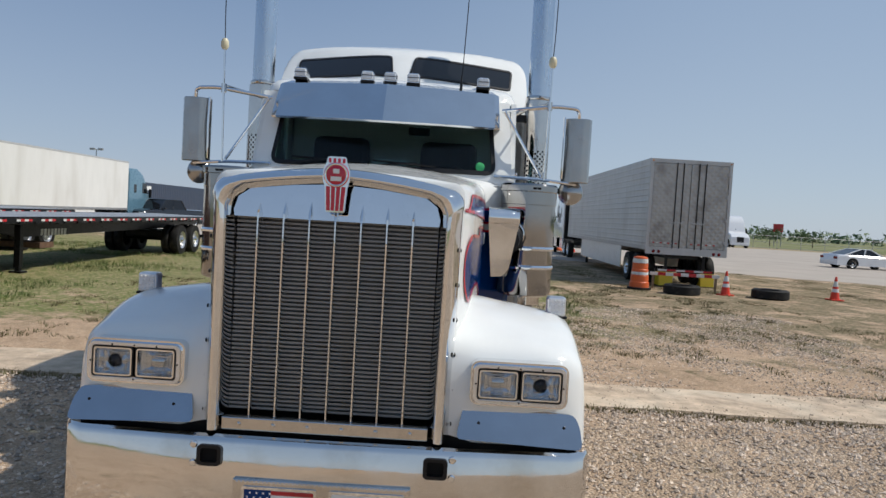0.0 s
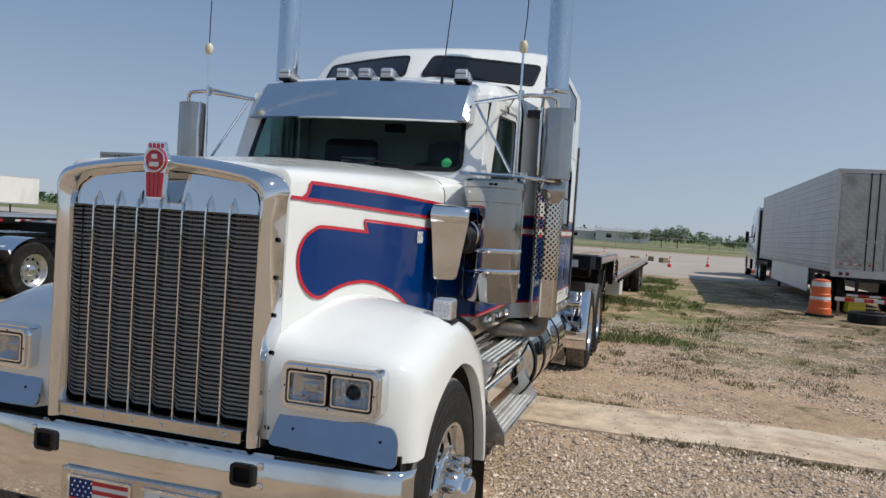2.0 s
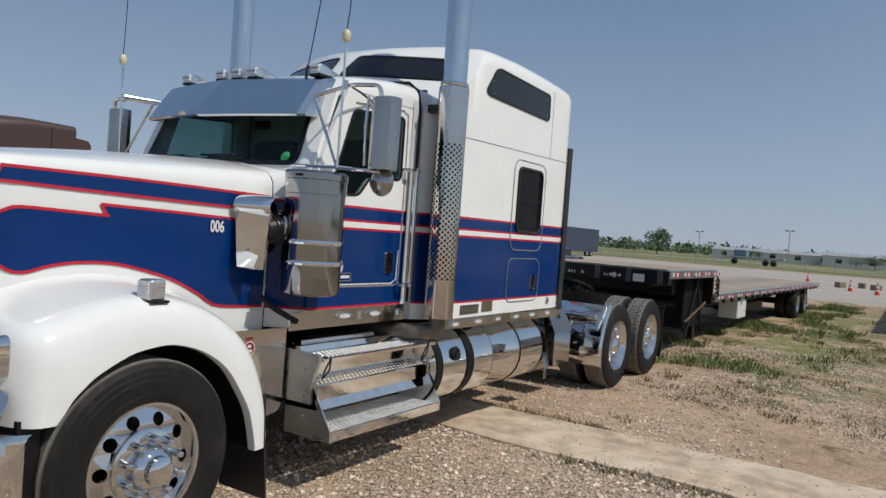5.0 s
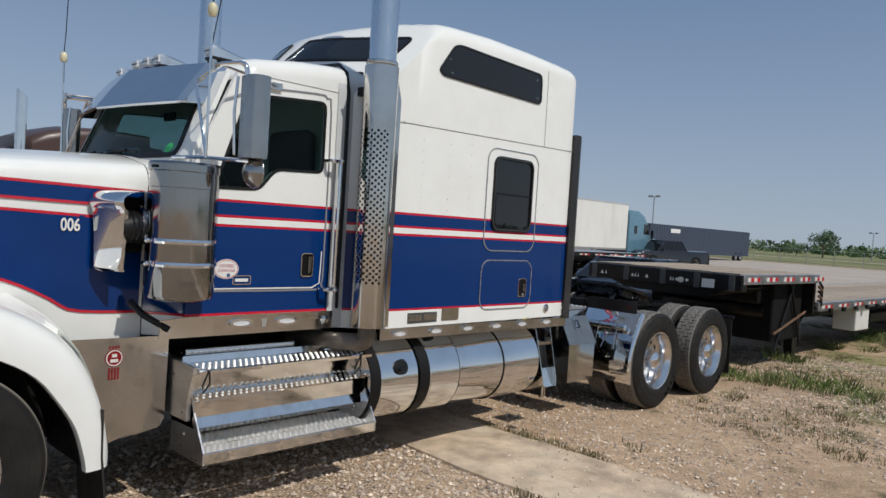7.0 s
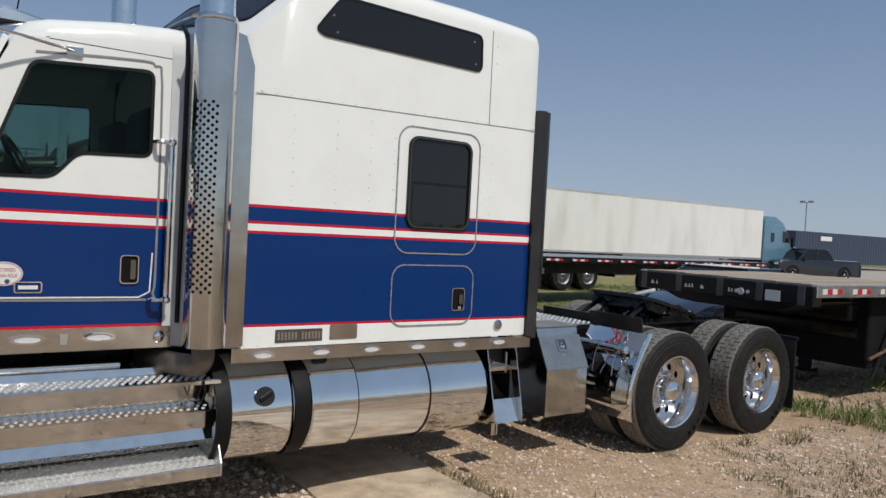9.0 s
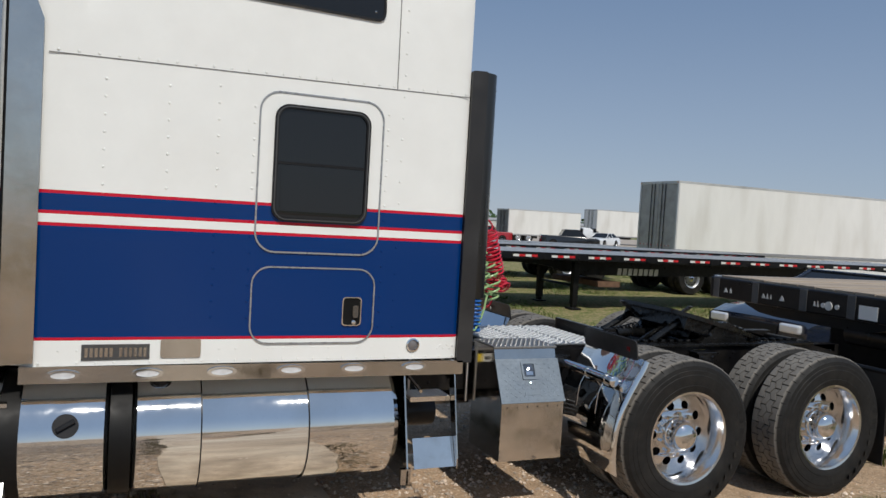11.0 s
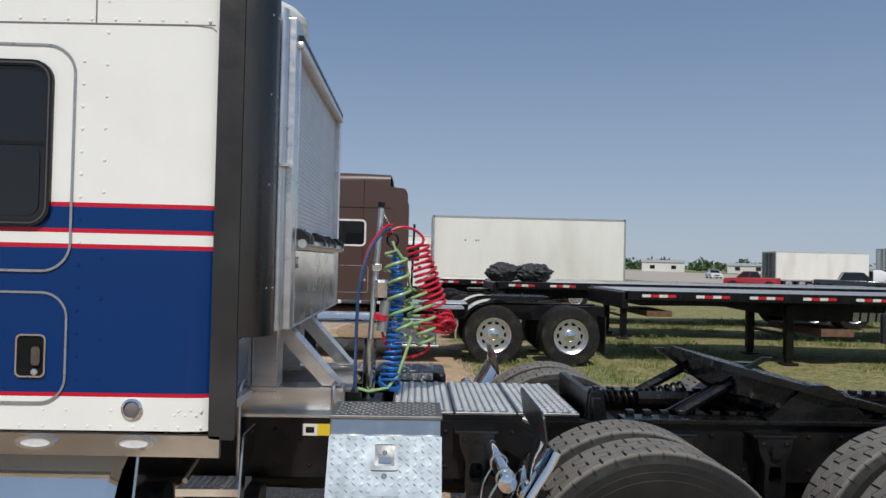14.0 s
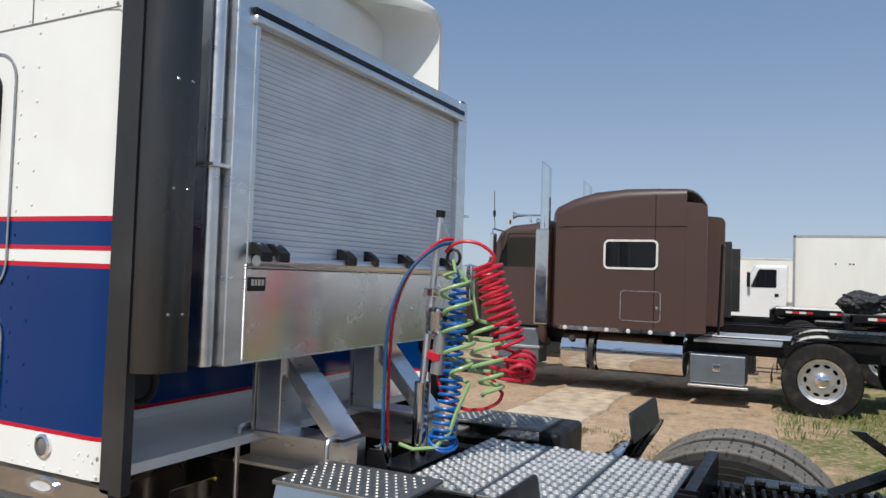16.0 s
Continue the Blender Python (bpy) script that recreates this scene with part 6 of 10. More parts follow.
    for dz, w in ((0.014, 0.014), (-0.016, 0.022)):
        part("emblem_mark", slab([(0.98 - w, 0.945 + dz - 0.009), (0.98 + w, 0.945 + dz - 0.009), (0.98 + w, 0.945 + dz + 0.009), (0.98 - w, 0.945 + dz + 0.009)], [], A, 0.007, 0.009), tape_white, em)
    for k in range(4):
        u = 0.98 + 0.017 * (k - 1.5)
        part("emblem_stripe", slab([(u - 0.005, 0.818), (u + 0.005, 0.818), (u + 0.005, 0.888), (u - 0.005, 0.888)], [], A, 0.004, 0.007), deep_red, em)
        part("emblem_crest", slab([(u - 0.005, 1.0), (u + 0.005, 1.0), (u + 0.005, 1.015), (u - 0.005, 1.015)], [], A, 0.004, 0.007), deep_red, em)
    part("hood_latch", tube(bend([(s * 0.80, 1.06, 1.27), (s * 0.90, 1.10, 1.20), (s * 0.985, 1.22, 1.12)], 0.03), 0.02, 8), black_plastic, truck, "black rubber hood latch")


gloss_black = mat("glossy black chassis enamel", (0.008, 0.008, 0.009), 0.16, spec=0.6, vary=0.2, stain=(0.03, 0.027, 0.023), stain_amount=0.3, stain_scale=9)
strap_black = mat("black strap rubber", (0.005, 0.005, 0.005), 0.55, spec=0.25, vary=0.2, stain=(0.018, 0.017, 0.016), stain_amount=0.4)


def tank(s, ya, yb, seams, cap):
    cx, cz, r = s * 0.852, 0.658, 0.325
    prof = [(0, ya - 0.03), (r * 0.6, ya - 0.02), (r * 0.93, ya), (r, ya + 0.03)]
    for k, q in enumerate(seams):
        prof += [(r + (0.005, -0.004)[k % 2], q - 0.004), (r - 0.003, q), (r + (-0.004, 0.005)[k % 2], q + 0.004)]
    prof += [(r, yb - 0.03), (r * 0.93, yb), (r * 0.6, yb + 0.02), (0, yb + 0.03)]
    t = part("fuel_tank", lathe(prof, 56, "y", centre=(cx, 0, cz)), chrome, truck, "polished cylindrical fuel tank", smooth=30)
    for q in seams:
        part("tank_seam", lathe([(r - 0.004, q - 0.003), (r + 0.0056, q - 0.003), (r + 0.0056, q + 0.003), (r - 0.004, q + 0.003)], 56, "y", centre=(cx, 0, cz)), dark_metal, t, smooth=30)
    for y in cap:
        a = radians(20)
        p = Vector((cx + s * r * math.cos(a), y, cz + r * math.sin(a)))
        d = Vector((s * math.cos(a), 0, math.sin(a)))
        c = part("tank_cap", rod(p, p + 0.02 * d, 0.058, 24), black_plastic, t, "black fuel cap")
        part("cap_grip", box(-0.045, 0.045, -0.012, 0.012, 0, 0.016, 0.004), dark_metal, c, matrix=Matrix.Translation(p + 0.02 * d) @ d.to_track_quat("Z", "Y").to_matrix().to_4x4() @ pose(0, 0, 0, 0, 0, 30))
    return t


def tank_set(s):
    tank(s, 2.70, 3.13, [], [2.93])
    tb = tank(s, 3.22, 4.64, [3.56, 4.12], [])
    cx, cz, r = s * 0.852, 0.658, 0.328
    for y, w in ((2.685, 0.045), (3.175, 0.05)):
        part("tank_strap", lathe([(r - 0.01, y - w), (r + 0.004, y - w), (r + 0.004, y + w), (r - 0.01, y + w)], 48, "y", centre=(cx, 0, cz)), strap_black, truck, "black rubber tank strap", smooth=30)
    nk = part("filler_neck", rod((cx + s * 0.14, 3.36, cz + 0.26), (cx + s * 0.14, 3.36, cz + 0.315), 0.05, 18), black_plastic, tb)
    part("filler_cap", rod((cx + s * 0.14, 3.36, cz + 0.315), (cx + s * 0.14, 3.36, cz + 0.338), 0.058, 18), chrome, nk)
    br = part("tank_bracket", slab([(s * 0.5, 0.34), (s * 1.19, 0.34), (s * 1.19, 0.42), (s * 1.05, 0.96), (s * 0.5, 0.96)], [], on_y, 4.695, 4.705), steel, truck, "polished end bracket and small ladder")
    part("tank_bracket_lip", box(min(s * 1.16, s * 1.19), max(s * 1.16, s * 1.19), 4.66, 4.72, 0.34, 0.43), steel, br)
    for z, xa, xb in ((0.775, 0.72, 0.90), (0.40, 0.84, 1.03)):
        ld = part("ladder_tread", box(min(s * xa, s * xb), max(s * xa, s * xb), 4.80, 5.065, z - 0.02, z, 0.003), tread_alu, br)
        part("ladder_tread_front", slab([(4.80, 0.0), (5.065, 0.0), (5.065, 1.0), (4.80, 1.0)], [], lambda u, v, d, z=z, xb=xb: (s * (xb + 0.004 + d - (0.06 * v if z < 0.5 else 0)), u, z - 0.03 + v * (0.17 if z < 0.5 else 0.03)), 0.0, 0.006), step_steel, ld)
        tagged(part("ladder_grip", dimples(min(s * xa, s * xb) + 0.02, max(s * xa, s * xb) - 0.01, 4.82, 5.05, z, 0.03), tread_alu, ld, smooth=True), kind="stuff")
    part("ladder_post", slab([(s * 0.72, 1.0), (s * 0.93, 1.0), (s * 1.06, 0.42), (s * 1.06, 0.36), (s * 1.0, 0.36), (s * 0.88, 0.86), (s * 0.72, 0.9)], [], on_y, 5.067, 5.075), steel, br)
    part("ladder_stay", rod((s * 0.55, 4.85, 0.9), (s * 0.95, 4.85, 0.82), 0.012, 8), steel, br)
    part("frame_muffler", rod((s * 0.56, 4.75, 0.60), (s * 0.56, 5.08, 0.60), 0.10, 20), dark_metal, truck, smooth=True)


# bluish base: reflected sky is partly put into the colour
diamond = mat("diamond tread plate", (0.20, 0.235, 0.27), 0.50, 0.9, vary=0.10, stain=(0.20, 0.22, 0.24), stain_amount=0.4)


def tool_box(s):
    y0, y1 = 5.41, 5.87
    prof = [(0.50, 0.34), (0.955, 0.34), (0.955, 0.715), (0.82, 0.985), (0.80, 1.045), (0.50, 1.045)]
    b = part("tool_box", slab([(s * x, z) for x, z in prof], [], on_y, y0, y1), steel, truck, "stainless tool box with a diamond plate lid")
    part("box_step", box(min(s * 0.50, s * 0.815), max(s * 0.50, s * 0.815), y0 - 0.008, y1 + 0.008, 1.047, 1.062, 0.003), grip_base, b)
    tagged(part("box_step_grip", grip((0.53, 1.0625), (0.80, 1.0625), y0 + 0.02, y1 - 0.01, s, 0.036, 0.011), grip_base, b, smooth=True), kind="stuff")
    n = Vector((s * 0.27, 0, 0.135)).normalized()
    S = lambda u, v, d: Vector((s * (0.955 - 0.135 * v), u, 0.715 + 0.27 * v)) + d * n
    lid = part("box_lid", slab([(y0 - 0.006, 0.0), (y1 + 0.006, 0.0), (y1 + 0.006, 0.97), (y0 - 0.006, 0.97)], [], S, 0.001, 0.012), diamond, b, "diamond plate lid tinted blue for reflected sky")
    bm = bmesh.new()
    for i in range(15):
        for j in range(11):
            u, v = y0 + 0.015 + 0.031 * i, 0.05 + 0.088 * j
            du, dv = (0.010, 0.030) if (i + j) % 2 else (0.010, -0.030)
            if abs(u - 5.64) < 0.06 and 0.45 < v < 0.9:
                continue
            pts = [(u - du, v - dv), (u + 0.25 * du, v - 0.5 * dv - 0.012), (u + du, v + dv), (u - 0.25 * du, v + 0.5 * dv + 0.012)]
            top = bm.verts.new(S(u, v, 0.0132))
            vv = [bm.verts.new(S(a, c, 0.012)) for a, c in pts]
            for k in range(4):
                bm.faces.new((vv[k], vv[(k + 1) % 4], top))
    tagged(part("lid_relief", bm, diamond, lid, smooth=True), kind="stuff")
    lt = part("box_latch", slab(rrect(5.585, 5.695, 0.50, 0.90, 0.018), [rrect(5.599, 5.681, 0.56, 0.85, 0.012)], S, 0.012, 0.019), diamond, lid, "square recessed box latch")
    part("latch_recess", slab(rrect(5.597, 5.683, 0.55, 0.86, 0.012), [], S, 0.0122, 0.0135), canister_dark, lt)
    part("latch_tee", slab(rrect(5.615, 5.665, 0.60, 0.68, 0.008), [], S, 0.0135, 0.018), chrome, lt)
    part("latch_bolt", dome(S(5.64, 0.74, 0.0135), n, 0.010, 0.6, 8), chrome, lt)
    part("latch_eye", dome(S(5.64, 0.43, 0.012), n, 0.012, 0.6, 8), chrome, lt)
    part("box_badge", slab([(5.585, 0.16), (5.70, 0.16), (5.70, 0.24), (5.585, 0.24)], [], S, 0.0125, 0.0155), diamond, lid)
    bm = bmesh.new()
    for k in range(6):
        dome((s * 0.955, y0 + 0.04 + 0.075 * k, 0.69), (s, 0, 0), 0.006, 0.6, 6, bm=bm)
    tagged(part("box_rivets", bm, dark_metal, b), kind="stuff")


for s in (1, -1):
    side_steps(s)
    tank_set(s)
    tool_box(s)

# ---- chassis ----
for s in (1, -1):
    rail = [(s * 0.43, 0.69), (s * 0.43, 0.965), (s * 0.34, 0.965), (s * 0.34, 0.953), (s * 0.418, 0.953), (s * 0.418, 0.702), (s * 0.34, 0.702), (s * 0.34, 0.69)]
    fr = part("frame_rail", slab(rail, [], on_y, -0.45, 9.05), dark_metal, truck, "black steel frame rail")
    bm = bmesh.new()
    for k in range(26):
        for z in (0.745, 0.91):
            dome((s * 0.43, 4.95 + 0.16 * k, z), (s, 0, 0), 0.013, 0.7, 6, bm=bm)
    tagged(part("frame_bolts", bm, dark_metal, fr), kind="stuff")
    for y in (5.235, 7.40):
        stk = part("warning_sticker", box(min(s * 0.431, s * 0.433), max(s * 0.431, s * 0.433), y, y + 0.13, 0.885, 0.940), sticker_yellow, fr, "small white and yellow warning sticker")
        part("sticker_half", box(min(s * 0.433, s * 0.4345), max(s * 0.433, s * 0.4345), y, y + 0.07, 0.885, 0.940), sticker_white, stk)
        part("sticker_icon", box(min(s * 0.4345, s * 0.4355), max(s * 0.4345, s * 0.4355), y + 0.015, y + 0.055, 0.898, 0.926), dark_metal, stk)
    # suspension castings
    for y in (6.05, 6.98, 7.45, 8.35):
        edge = [(y - 0.085, 0.93), (y + 0.085, 0.93), (y + 0.075, 0.86), (y + 0.048, 0.80), (y + 0.052, 0.70), (y + 0.042, 0.62), (y + 0.038, 0.52), (y - 0.038, 0.52), (y - 0.042, 0.62), (y - 0.052, 0.70), (y - 0.048, 0.80), (y - 0.075, 0.86)]
        eye = [(y - 0.026, 0.795), (y + 0.026, 0.795), (y + 0.032, 0.74), (y + 0.022, 0.705), (y - 0.022, 0.705), (y - 0.032, 0.74)]
        h = part("spring_hanger", slab(soften(edge, 0.018), [soften(eye, 0.012)], lambda u, v, d: (s * (0.432 + d), u, v), 0.0, 0.11), gloss_black, truck, "glossy black cast spring hanger", smooth=30)
        part("hanger_flange", box(min(s * 0.432, s * 0.545), max(s * 0.432, s * 0.545), y - 0.105, y + 0.10, 0.925, 0.94, 0.004), gloss_black, h)
        part("hanger_boss", rod((s * 0.54, y, 0.865), (s * 0.565, y, 0.865), 0.028, 16), gloss_black, h, smooth=30)
        for k in range(4):
            part("hanger_rib", box(min(s * 0.54, s * 0.562), max(s * 0.54, s * 0.562), y - 0.034, y + 0.034, 0.535 + 0.032 * k, 0.552 + 0.032 * k, 0.004), gloss_black, h)
        for du, dv in ((-0.055, 0.90), (0.055, 0.90)):
            part("hanger_bolt", dome((s * 0.542, y + du, dv), (s, 0, 0), 0.014, 0.7, 6), gloss_black, h)
    for y in (6.63, 7.95):
        part("trailing_beam", box(min(s * 0.45, s * 0.55), max(s * 0.45, s * 0.55), y - 0.50, y + 0.50, 0.42, 0.53, 0.03), dark_metal, truck)
        ab = part("air_spring", lathe([(0.08, 0.50), (0.12, 0.53), (0.13, 0.60), (0.12, 0.66), (0.13, 0.72), (0.10, 0.78), (0.0, 0.79)], 20, "z", centre=(s * 0.50, y + 0.36, 0)), rubber, truck, smooth=True)
        part("shock_absorber", rod((s * 0.53, y + 0.12, 0.50), (s * 0.49, y + 0.02, 0.86), 0.03, 10), black_plastic, truck)
for y in (-0.2, 1.0, 2.4, 4.4, 5.55, 6.75, 7.29, 8.5, 9.0):
    part("cross_member", box(-0.42, 0.42, y - 0.04, y + 0.04, 0.71, 0.94, 0.01), dark_metal, truck)
for y in (6.67, 7.99):
    part("drive_axle", rod((-0.95, y, 0.52), (0.95, y, 0.52), 0.075, 16), dark_metal, truck, smooth=True)
    part("axle_housing", lathe([(0.1, -0.26), (0.20, -0.12), (0.23, 0.0), (0.20, 0.12), (0.1, 0.26)], 24, "x", centre=(0, y, 0.52)), dark_metal, truck, smooth=True)
part("front_axle", rod((-0.95, 0, 0.48), (0.95, 0, 0.48), 0.06, 12), dark_metal, truck)
part("drive_shaft", rod((0, 2.6, 0.62), (0, 6.5, 0.54), 0.06, 12), dark_metal, truck)
part("transmission", box(-0.3, 0.3, 0.8, 2.6, 0.5, 1.02, 0.05), dark_metal, truck)

# ---- wheels ----
WR = 0.528


def tyre_mesh(r, w, lugs, x0):
    """Tyre turned about x, from x0 inward face to x0 + w; ribs parted by grooves, zigzag on drive tyres."""
    # each pitch of the tread: (place along it, cut on even ribs, cut on odd ribs)
    steps = [(0.0, 0, 0), (0.03, 1, 0), (0.08, 1, 0), (0.11, 0, 0), (0.50, 0, 0), (0.53, 0, 1), (0.58, 0, 1), (0.61, 0, 0)] if lugs else [(0.0, 0, 0), (0.5, 0, 0)]
    pitches = 36 if lugs else 60
    side = [(0.30, 0.03), (0.318, 0.004), (0.335, -0.004), (0.36, -0.008), (0.362, -0.0055), (0.40, -0.010), (0.43, -0.010), (0.433, -0.007), (0.46, -0.006), (0.463, -0.003), (0.49, 0.001), (r - 0.028, 0.010), (r - 0.010, 0.022), (r - 0.003, 0.032)]
    k = 4 if lugs else 5
    g0, g1 = 0.036, w - 0.036
    rows = []
    for j in range(pitches):
        for t, even, odd in steps:
            a = (j + t) * 2 * math.pi / pitches
            zig = 0.024 * (abs(t - 0.5) * 2 - 0.5) if lugs else 0.0
            row = [(q - 0.004 * even if q > r - 0.02 else q, d) for q, d in side]
            for i in range(k):
                lo = g0 + (g1 - g0) * i / k + (0.003 + zig if i else 0)
                hi = g0 + (g1 - g0) * (i + 1) / k + (-0.004 + zig if i < k - 1 else 0)
                cut = 0.011 * (odd if i % 2 else even)
                row += [(r - cut, lo), (r - cut, hi)]
                if i < k - 1:
                    row += [(r - 0.016, hi + 0.0008), (r - 0.016, hi + 0.0062)]
            row += [(q - 0.006 * even if q > r - 0.02 else q, w - d) for q, d in side[::-1]]
            rows.append([(x0 + x, q * math.cos(a), q * math.sin(a)) for q, x in row])
    n = len(rows)
    m = len(rows[0])
    bm = bmesh.new()
    vv = [[bm.verts.new(p) for p in row] for row in rows]
    for j in range(n):
        q = vv[(j + 1) % n]
        for i in range(m - 1):
            bm.faces.new((vv[j][i], vv[j][i + 1], q[i + 1], q[i]))
    return bm


def rim(parent, x_face, dish, front, s):
    """Polished aluminium wheel with hand holes; x_face is the outer flange."""
    hr, hw = (0.232, 0.034) if front else (0.198, 0.031)
    holes = [circle(hr * math.cos(a), hr * math.sin(a), hw, 14) for a in np.arange(10) * 2 * math.pi / 10]

    def cone(u, v, d):
        q = math.hypot(u, v)
        if front:
            out = -dish - 0.012 * smoothstep(0.25, 0.29, q) + 0.016 * smoothstep(0.26, 0.20, q)
        else:
            out = -dish + 0.02 * smoothstep(0.25, 0.14, q)
        return (s * (x_face + out + d), u, v)
    disc = part("wheel_disc", slab(circle(0, 0, 0.288 if front else 0.262, 56), holes, cone, -0.02, 0.0), alloy, parent, "polished aluminium wheel disc", smooth=40)
    if front:
        part("hub_cover", lathe([(r, s * (x_face - dish + a)) for r, a in ((0.190, 0.012), (0.186, 0.028), (0.172, 0.036), (0.10, 0.04), (0, 0.04))], 48, "x"), chrome, parent, "round chrome cover over the wheel nuts", smooth=40)
    part("wheel_barrel", lathe([(0.300, -0.012), (0.320, 0.0), (0.316, 0.010), (0.300, 0.006), (0.290, -0.02), (0.272, -0.05), (0.262, -dish - 0.01), (0.258, -dish - 0.05)] if s > 0 and not front else [(0.300, -0.012), (0.320, 0.0), (0.315, 0.010), (0.300, 0.008), (0.292, -0.006), (0.284, -dish - 0.012), (0.280, -dish - 0.05)] if s > 0 else [(0.300, 0.012), (0.320, 0.0), (0.315, -0.010), (0.300, -0.008), (0.292, 0.006), (0.284, dish + 0.012), (0.280, dish + 0.05)] if front else [(0.300, 0.012), (0.320, 0.0), (0.316, -0.010), (0.300, -0.006), (0.290, 0.02), (0.272, 0.05), (0.262, dish + 0.01), (0.258, dish + 0.05)], 56, "x", centre=(s * x_face, 0, 0)), alloy, parent, smooth=50)
    part("brake_drum", lathe([(0.255, 0), (0.255, 0.02), (0, 0.02)], 32, "x", centre=(s * (x_face - dish - 0.11), 0, 0)), dark_metal, parent)
    nut_r = 0.148
    base = x_face - dish + (0.034 if front else 0.02)
    for k in range(10):
        a = 2 * math.pi * (k + 0.5) / 10
        y, z = nut_r * math.cos(a), nut_r * math.sin(a)
        if front:
            n = part("lug_cover", rod((s * base, y, z), (s * (base + 0.068), y, z), 0.023, 12, 0.018), chrome, parent, smooth=40)
            part("lug_tip", dome((s * (base + 0.068), y, z), (s, 0, 0), 0.019, 0.9, 10), chrome, n, smooth=True)
        else:
            part("lug_nut", rod((s * (base - 0.003), y * 0.93, z * 0.93), (s * (base + 0.022), y * 0.93, z * 0.93), 0.014, 6), chrome, parent)
    if front:
        prof = [(0.118, 0), (0.115, 0.03), (0.106, 0.06), (0.082, 0.078), (0.074, 0.084), (0.072, 0.115), (0.06, 0.126), (0, 0.130)]
    else:
        prof = [(0.116, -0.002), (0.112, 0.012), (0.104, 0.018), (0.100, 0.06), (0.097, 0.085), (0.085, 0.105), (0.06, 0.122), (0.03, 0.130), (0, 0.132)]
    part("hub_cap", lathe([(r, s * (base + a)) for r, a in prof], 32, "x"), chrome, parent, "domed chrome hub cap", smooth=40)


for s in (1, -1):
    for (y, outer_x, kind) in ((0.0, 1.20, "front"), (6.67, 1.27, "drive"), (7.99, 1.27, "drive")):
        M = pose(0, y, WR + GZ)
        tx = outer_x - 0.275
        tm = tyre_mesh(WR, 0.275, kind == "drive", tx if s > 0 else -outer_x)
        bmesh.ops.rotate(tm, verts=tm.verts[:], cent=(0, 0, 0), matrix=Matrix.Rotation(R.uniform(0, 1), 3, "X"))
        whl = part("wheel", tm, tyre_rubber, truck, "black tyre on a polished aluminium rim", smooth=30, matrix=M)
        rim(whl, outer_x - 0.012, 0.022 if kind == "front" else 0.135, kind == "front", s)
        if kind == "drive":
            tm = tyre_mesh(WR, 0.275, True, 0.655 if s > 0 else -0.93)
            part("inner_wheel", tm, tyre_rubber, truck, smooth=30, matrix=M)
            part("inner_rim", lathe([(0.29, s * 0.675), (0.27, s * 0.79), (0.29, s * 0.915)], 32, "x"), galv, whl, smooth=True)

# tyre lettering as plain raised bars
for s in (1,):
    for y in (6.67, 7.99):
        for k in range(8):
            a = radians(-62 + 11 * k)
            part("tyre_bar", box(-0.018, 0.018, -0.03, 0.03, 0, 0.003, 0.001), rubber, truck, matrix=Matrix.Translation((s * 1.278, y + 0.43 * math.cos(a), WR + GZ + 0.43 * math.sin(a))) @ pose(0, 0, 0, math.degrees(a), 90 * s, 0) @ pose(0, 0, 0, 0, 0, 0))


# ---- quarter fenders, mud flaps ----


def quarter_fender(s):
    line = dense([(6.262, 1.045), (6.235, 0.99), (6.185, 0.91), (6.13, 0.81), (6.082, 0.70), (6.052, 0.56), (6.05, 0.42), (6.065, 0.315)], 4)
    sec = [[(s * x, p.x + dy, p.y + dz) for x, dy, dz in ((0.60, 0.006, 0), (0.605, 0, 0), (1.245, 0, 0), (1.265, 0.003, -0.003), (1.277, 0.012, -0.008), (1.280, 0.028, -0.014), (1.268, 0.034, -0.016))] for p in line]
    q = part("quarter_fender", loft(sec, closed=False), chrome, truck, "polished quarter fender before the drive tyres", smooth=50)
    fl = part("fender_flap", slab(rrect(s * 0.90 - 0.305, s * 0.90 + 0.305, 1.025, 1.160, 0.03), [], lambda u, v, d: (u, 6.268 - 0.15 * (v - 1.03) + d + 0.012 * math.sin(u * 9), v), -0.004, 0.004), fairing_black, q, "upright black rubber flap with dark red letters shown as bars")
    for k in range(9):
        u = s * (0.93 + 0.024 * k)
        part("flap_bar", slab([(u - 0.008, 1.075), (u + 0.008, 1.075), (u + 0.008, 1.105), (u - 0.008, 1.105)], [], lambda u, v, d: (u, 6.262 - 0.15 * (v - 1.03) + d + 0.012 * math.sin(u * 9), v), -0.004, -0.001), deep_red if k else tape_white, fl)
    part("fender_bar", rod((s * 0.44, 6.115, 0.885), (s * 1.16, 6.115, 0.885), 0.034, 18), chrome, q, smooth=True)
    part("fender_bar_end", dome((s * 1.16, 6.115, 0.885), (s, 0, 0), 0.036, 0.35, 18), chrome, q, smooth=True)
    for x in (0.86, 1.08):
        part("fender_clamp", lathe([(0.034, s * (x - 0.014)), (0.039, s * (x - 0.013)), (0.039, s * (x + 0.013)), (0.034, s * (x + 0.014))], 24, "x", centre=(0, 6.115, 0.885)), steel, q)
        part("clamp_stud", tube(bend([(s * x, 6.09, 0.87), (s * x, 6.05, 0.80), (s * x, 6.035, 0.66)], 0.03), 0.0045, 8), steel, q, smooth=True)
    part("rear_mud_flap", slab([(s * 0.67, 0.18), (s * 1.27, 0.18), (s * 1.27, 0.88), (s * 0.67, 0.88)], [], on_y, 8.56, 8.572), fairing_black, truck, "black rubber mud flap")
    part("flap_hanger", rod((s * 0.44, 8.56, 0.90), (s * 1.29, 8.56, 0.90), 0.02, 10), dark_metal, truck)


quarter_fender(1)
quarter_fender(-1)

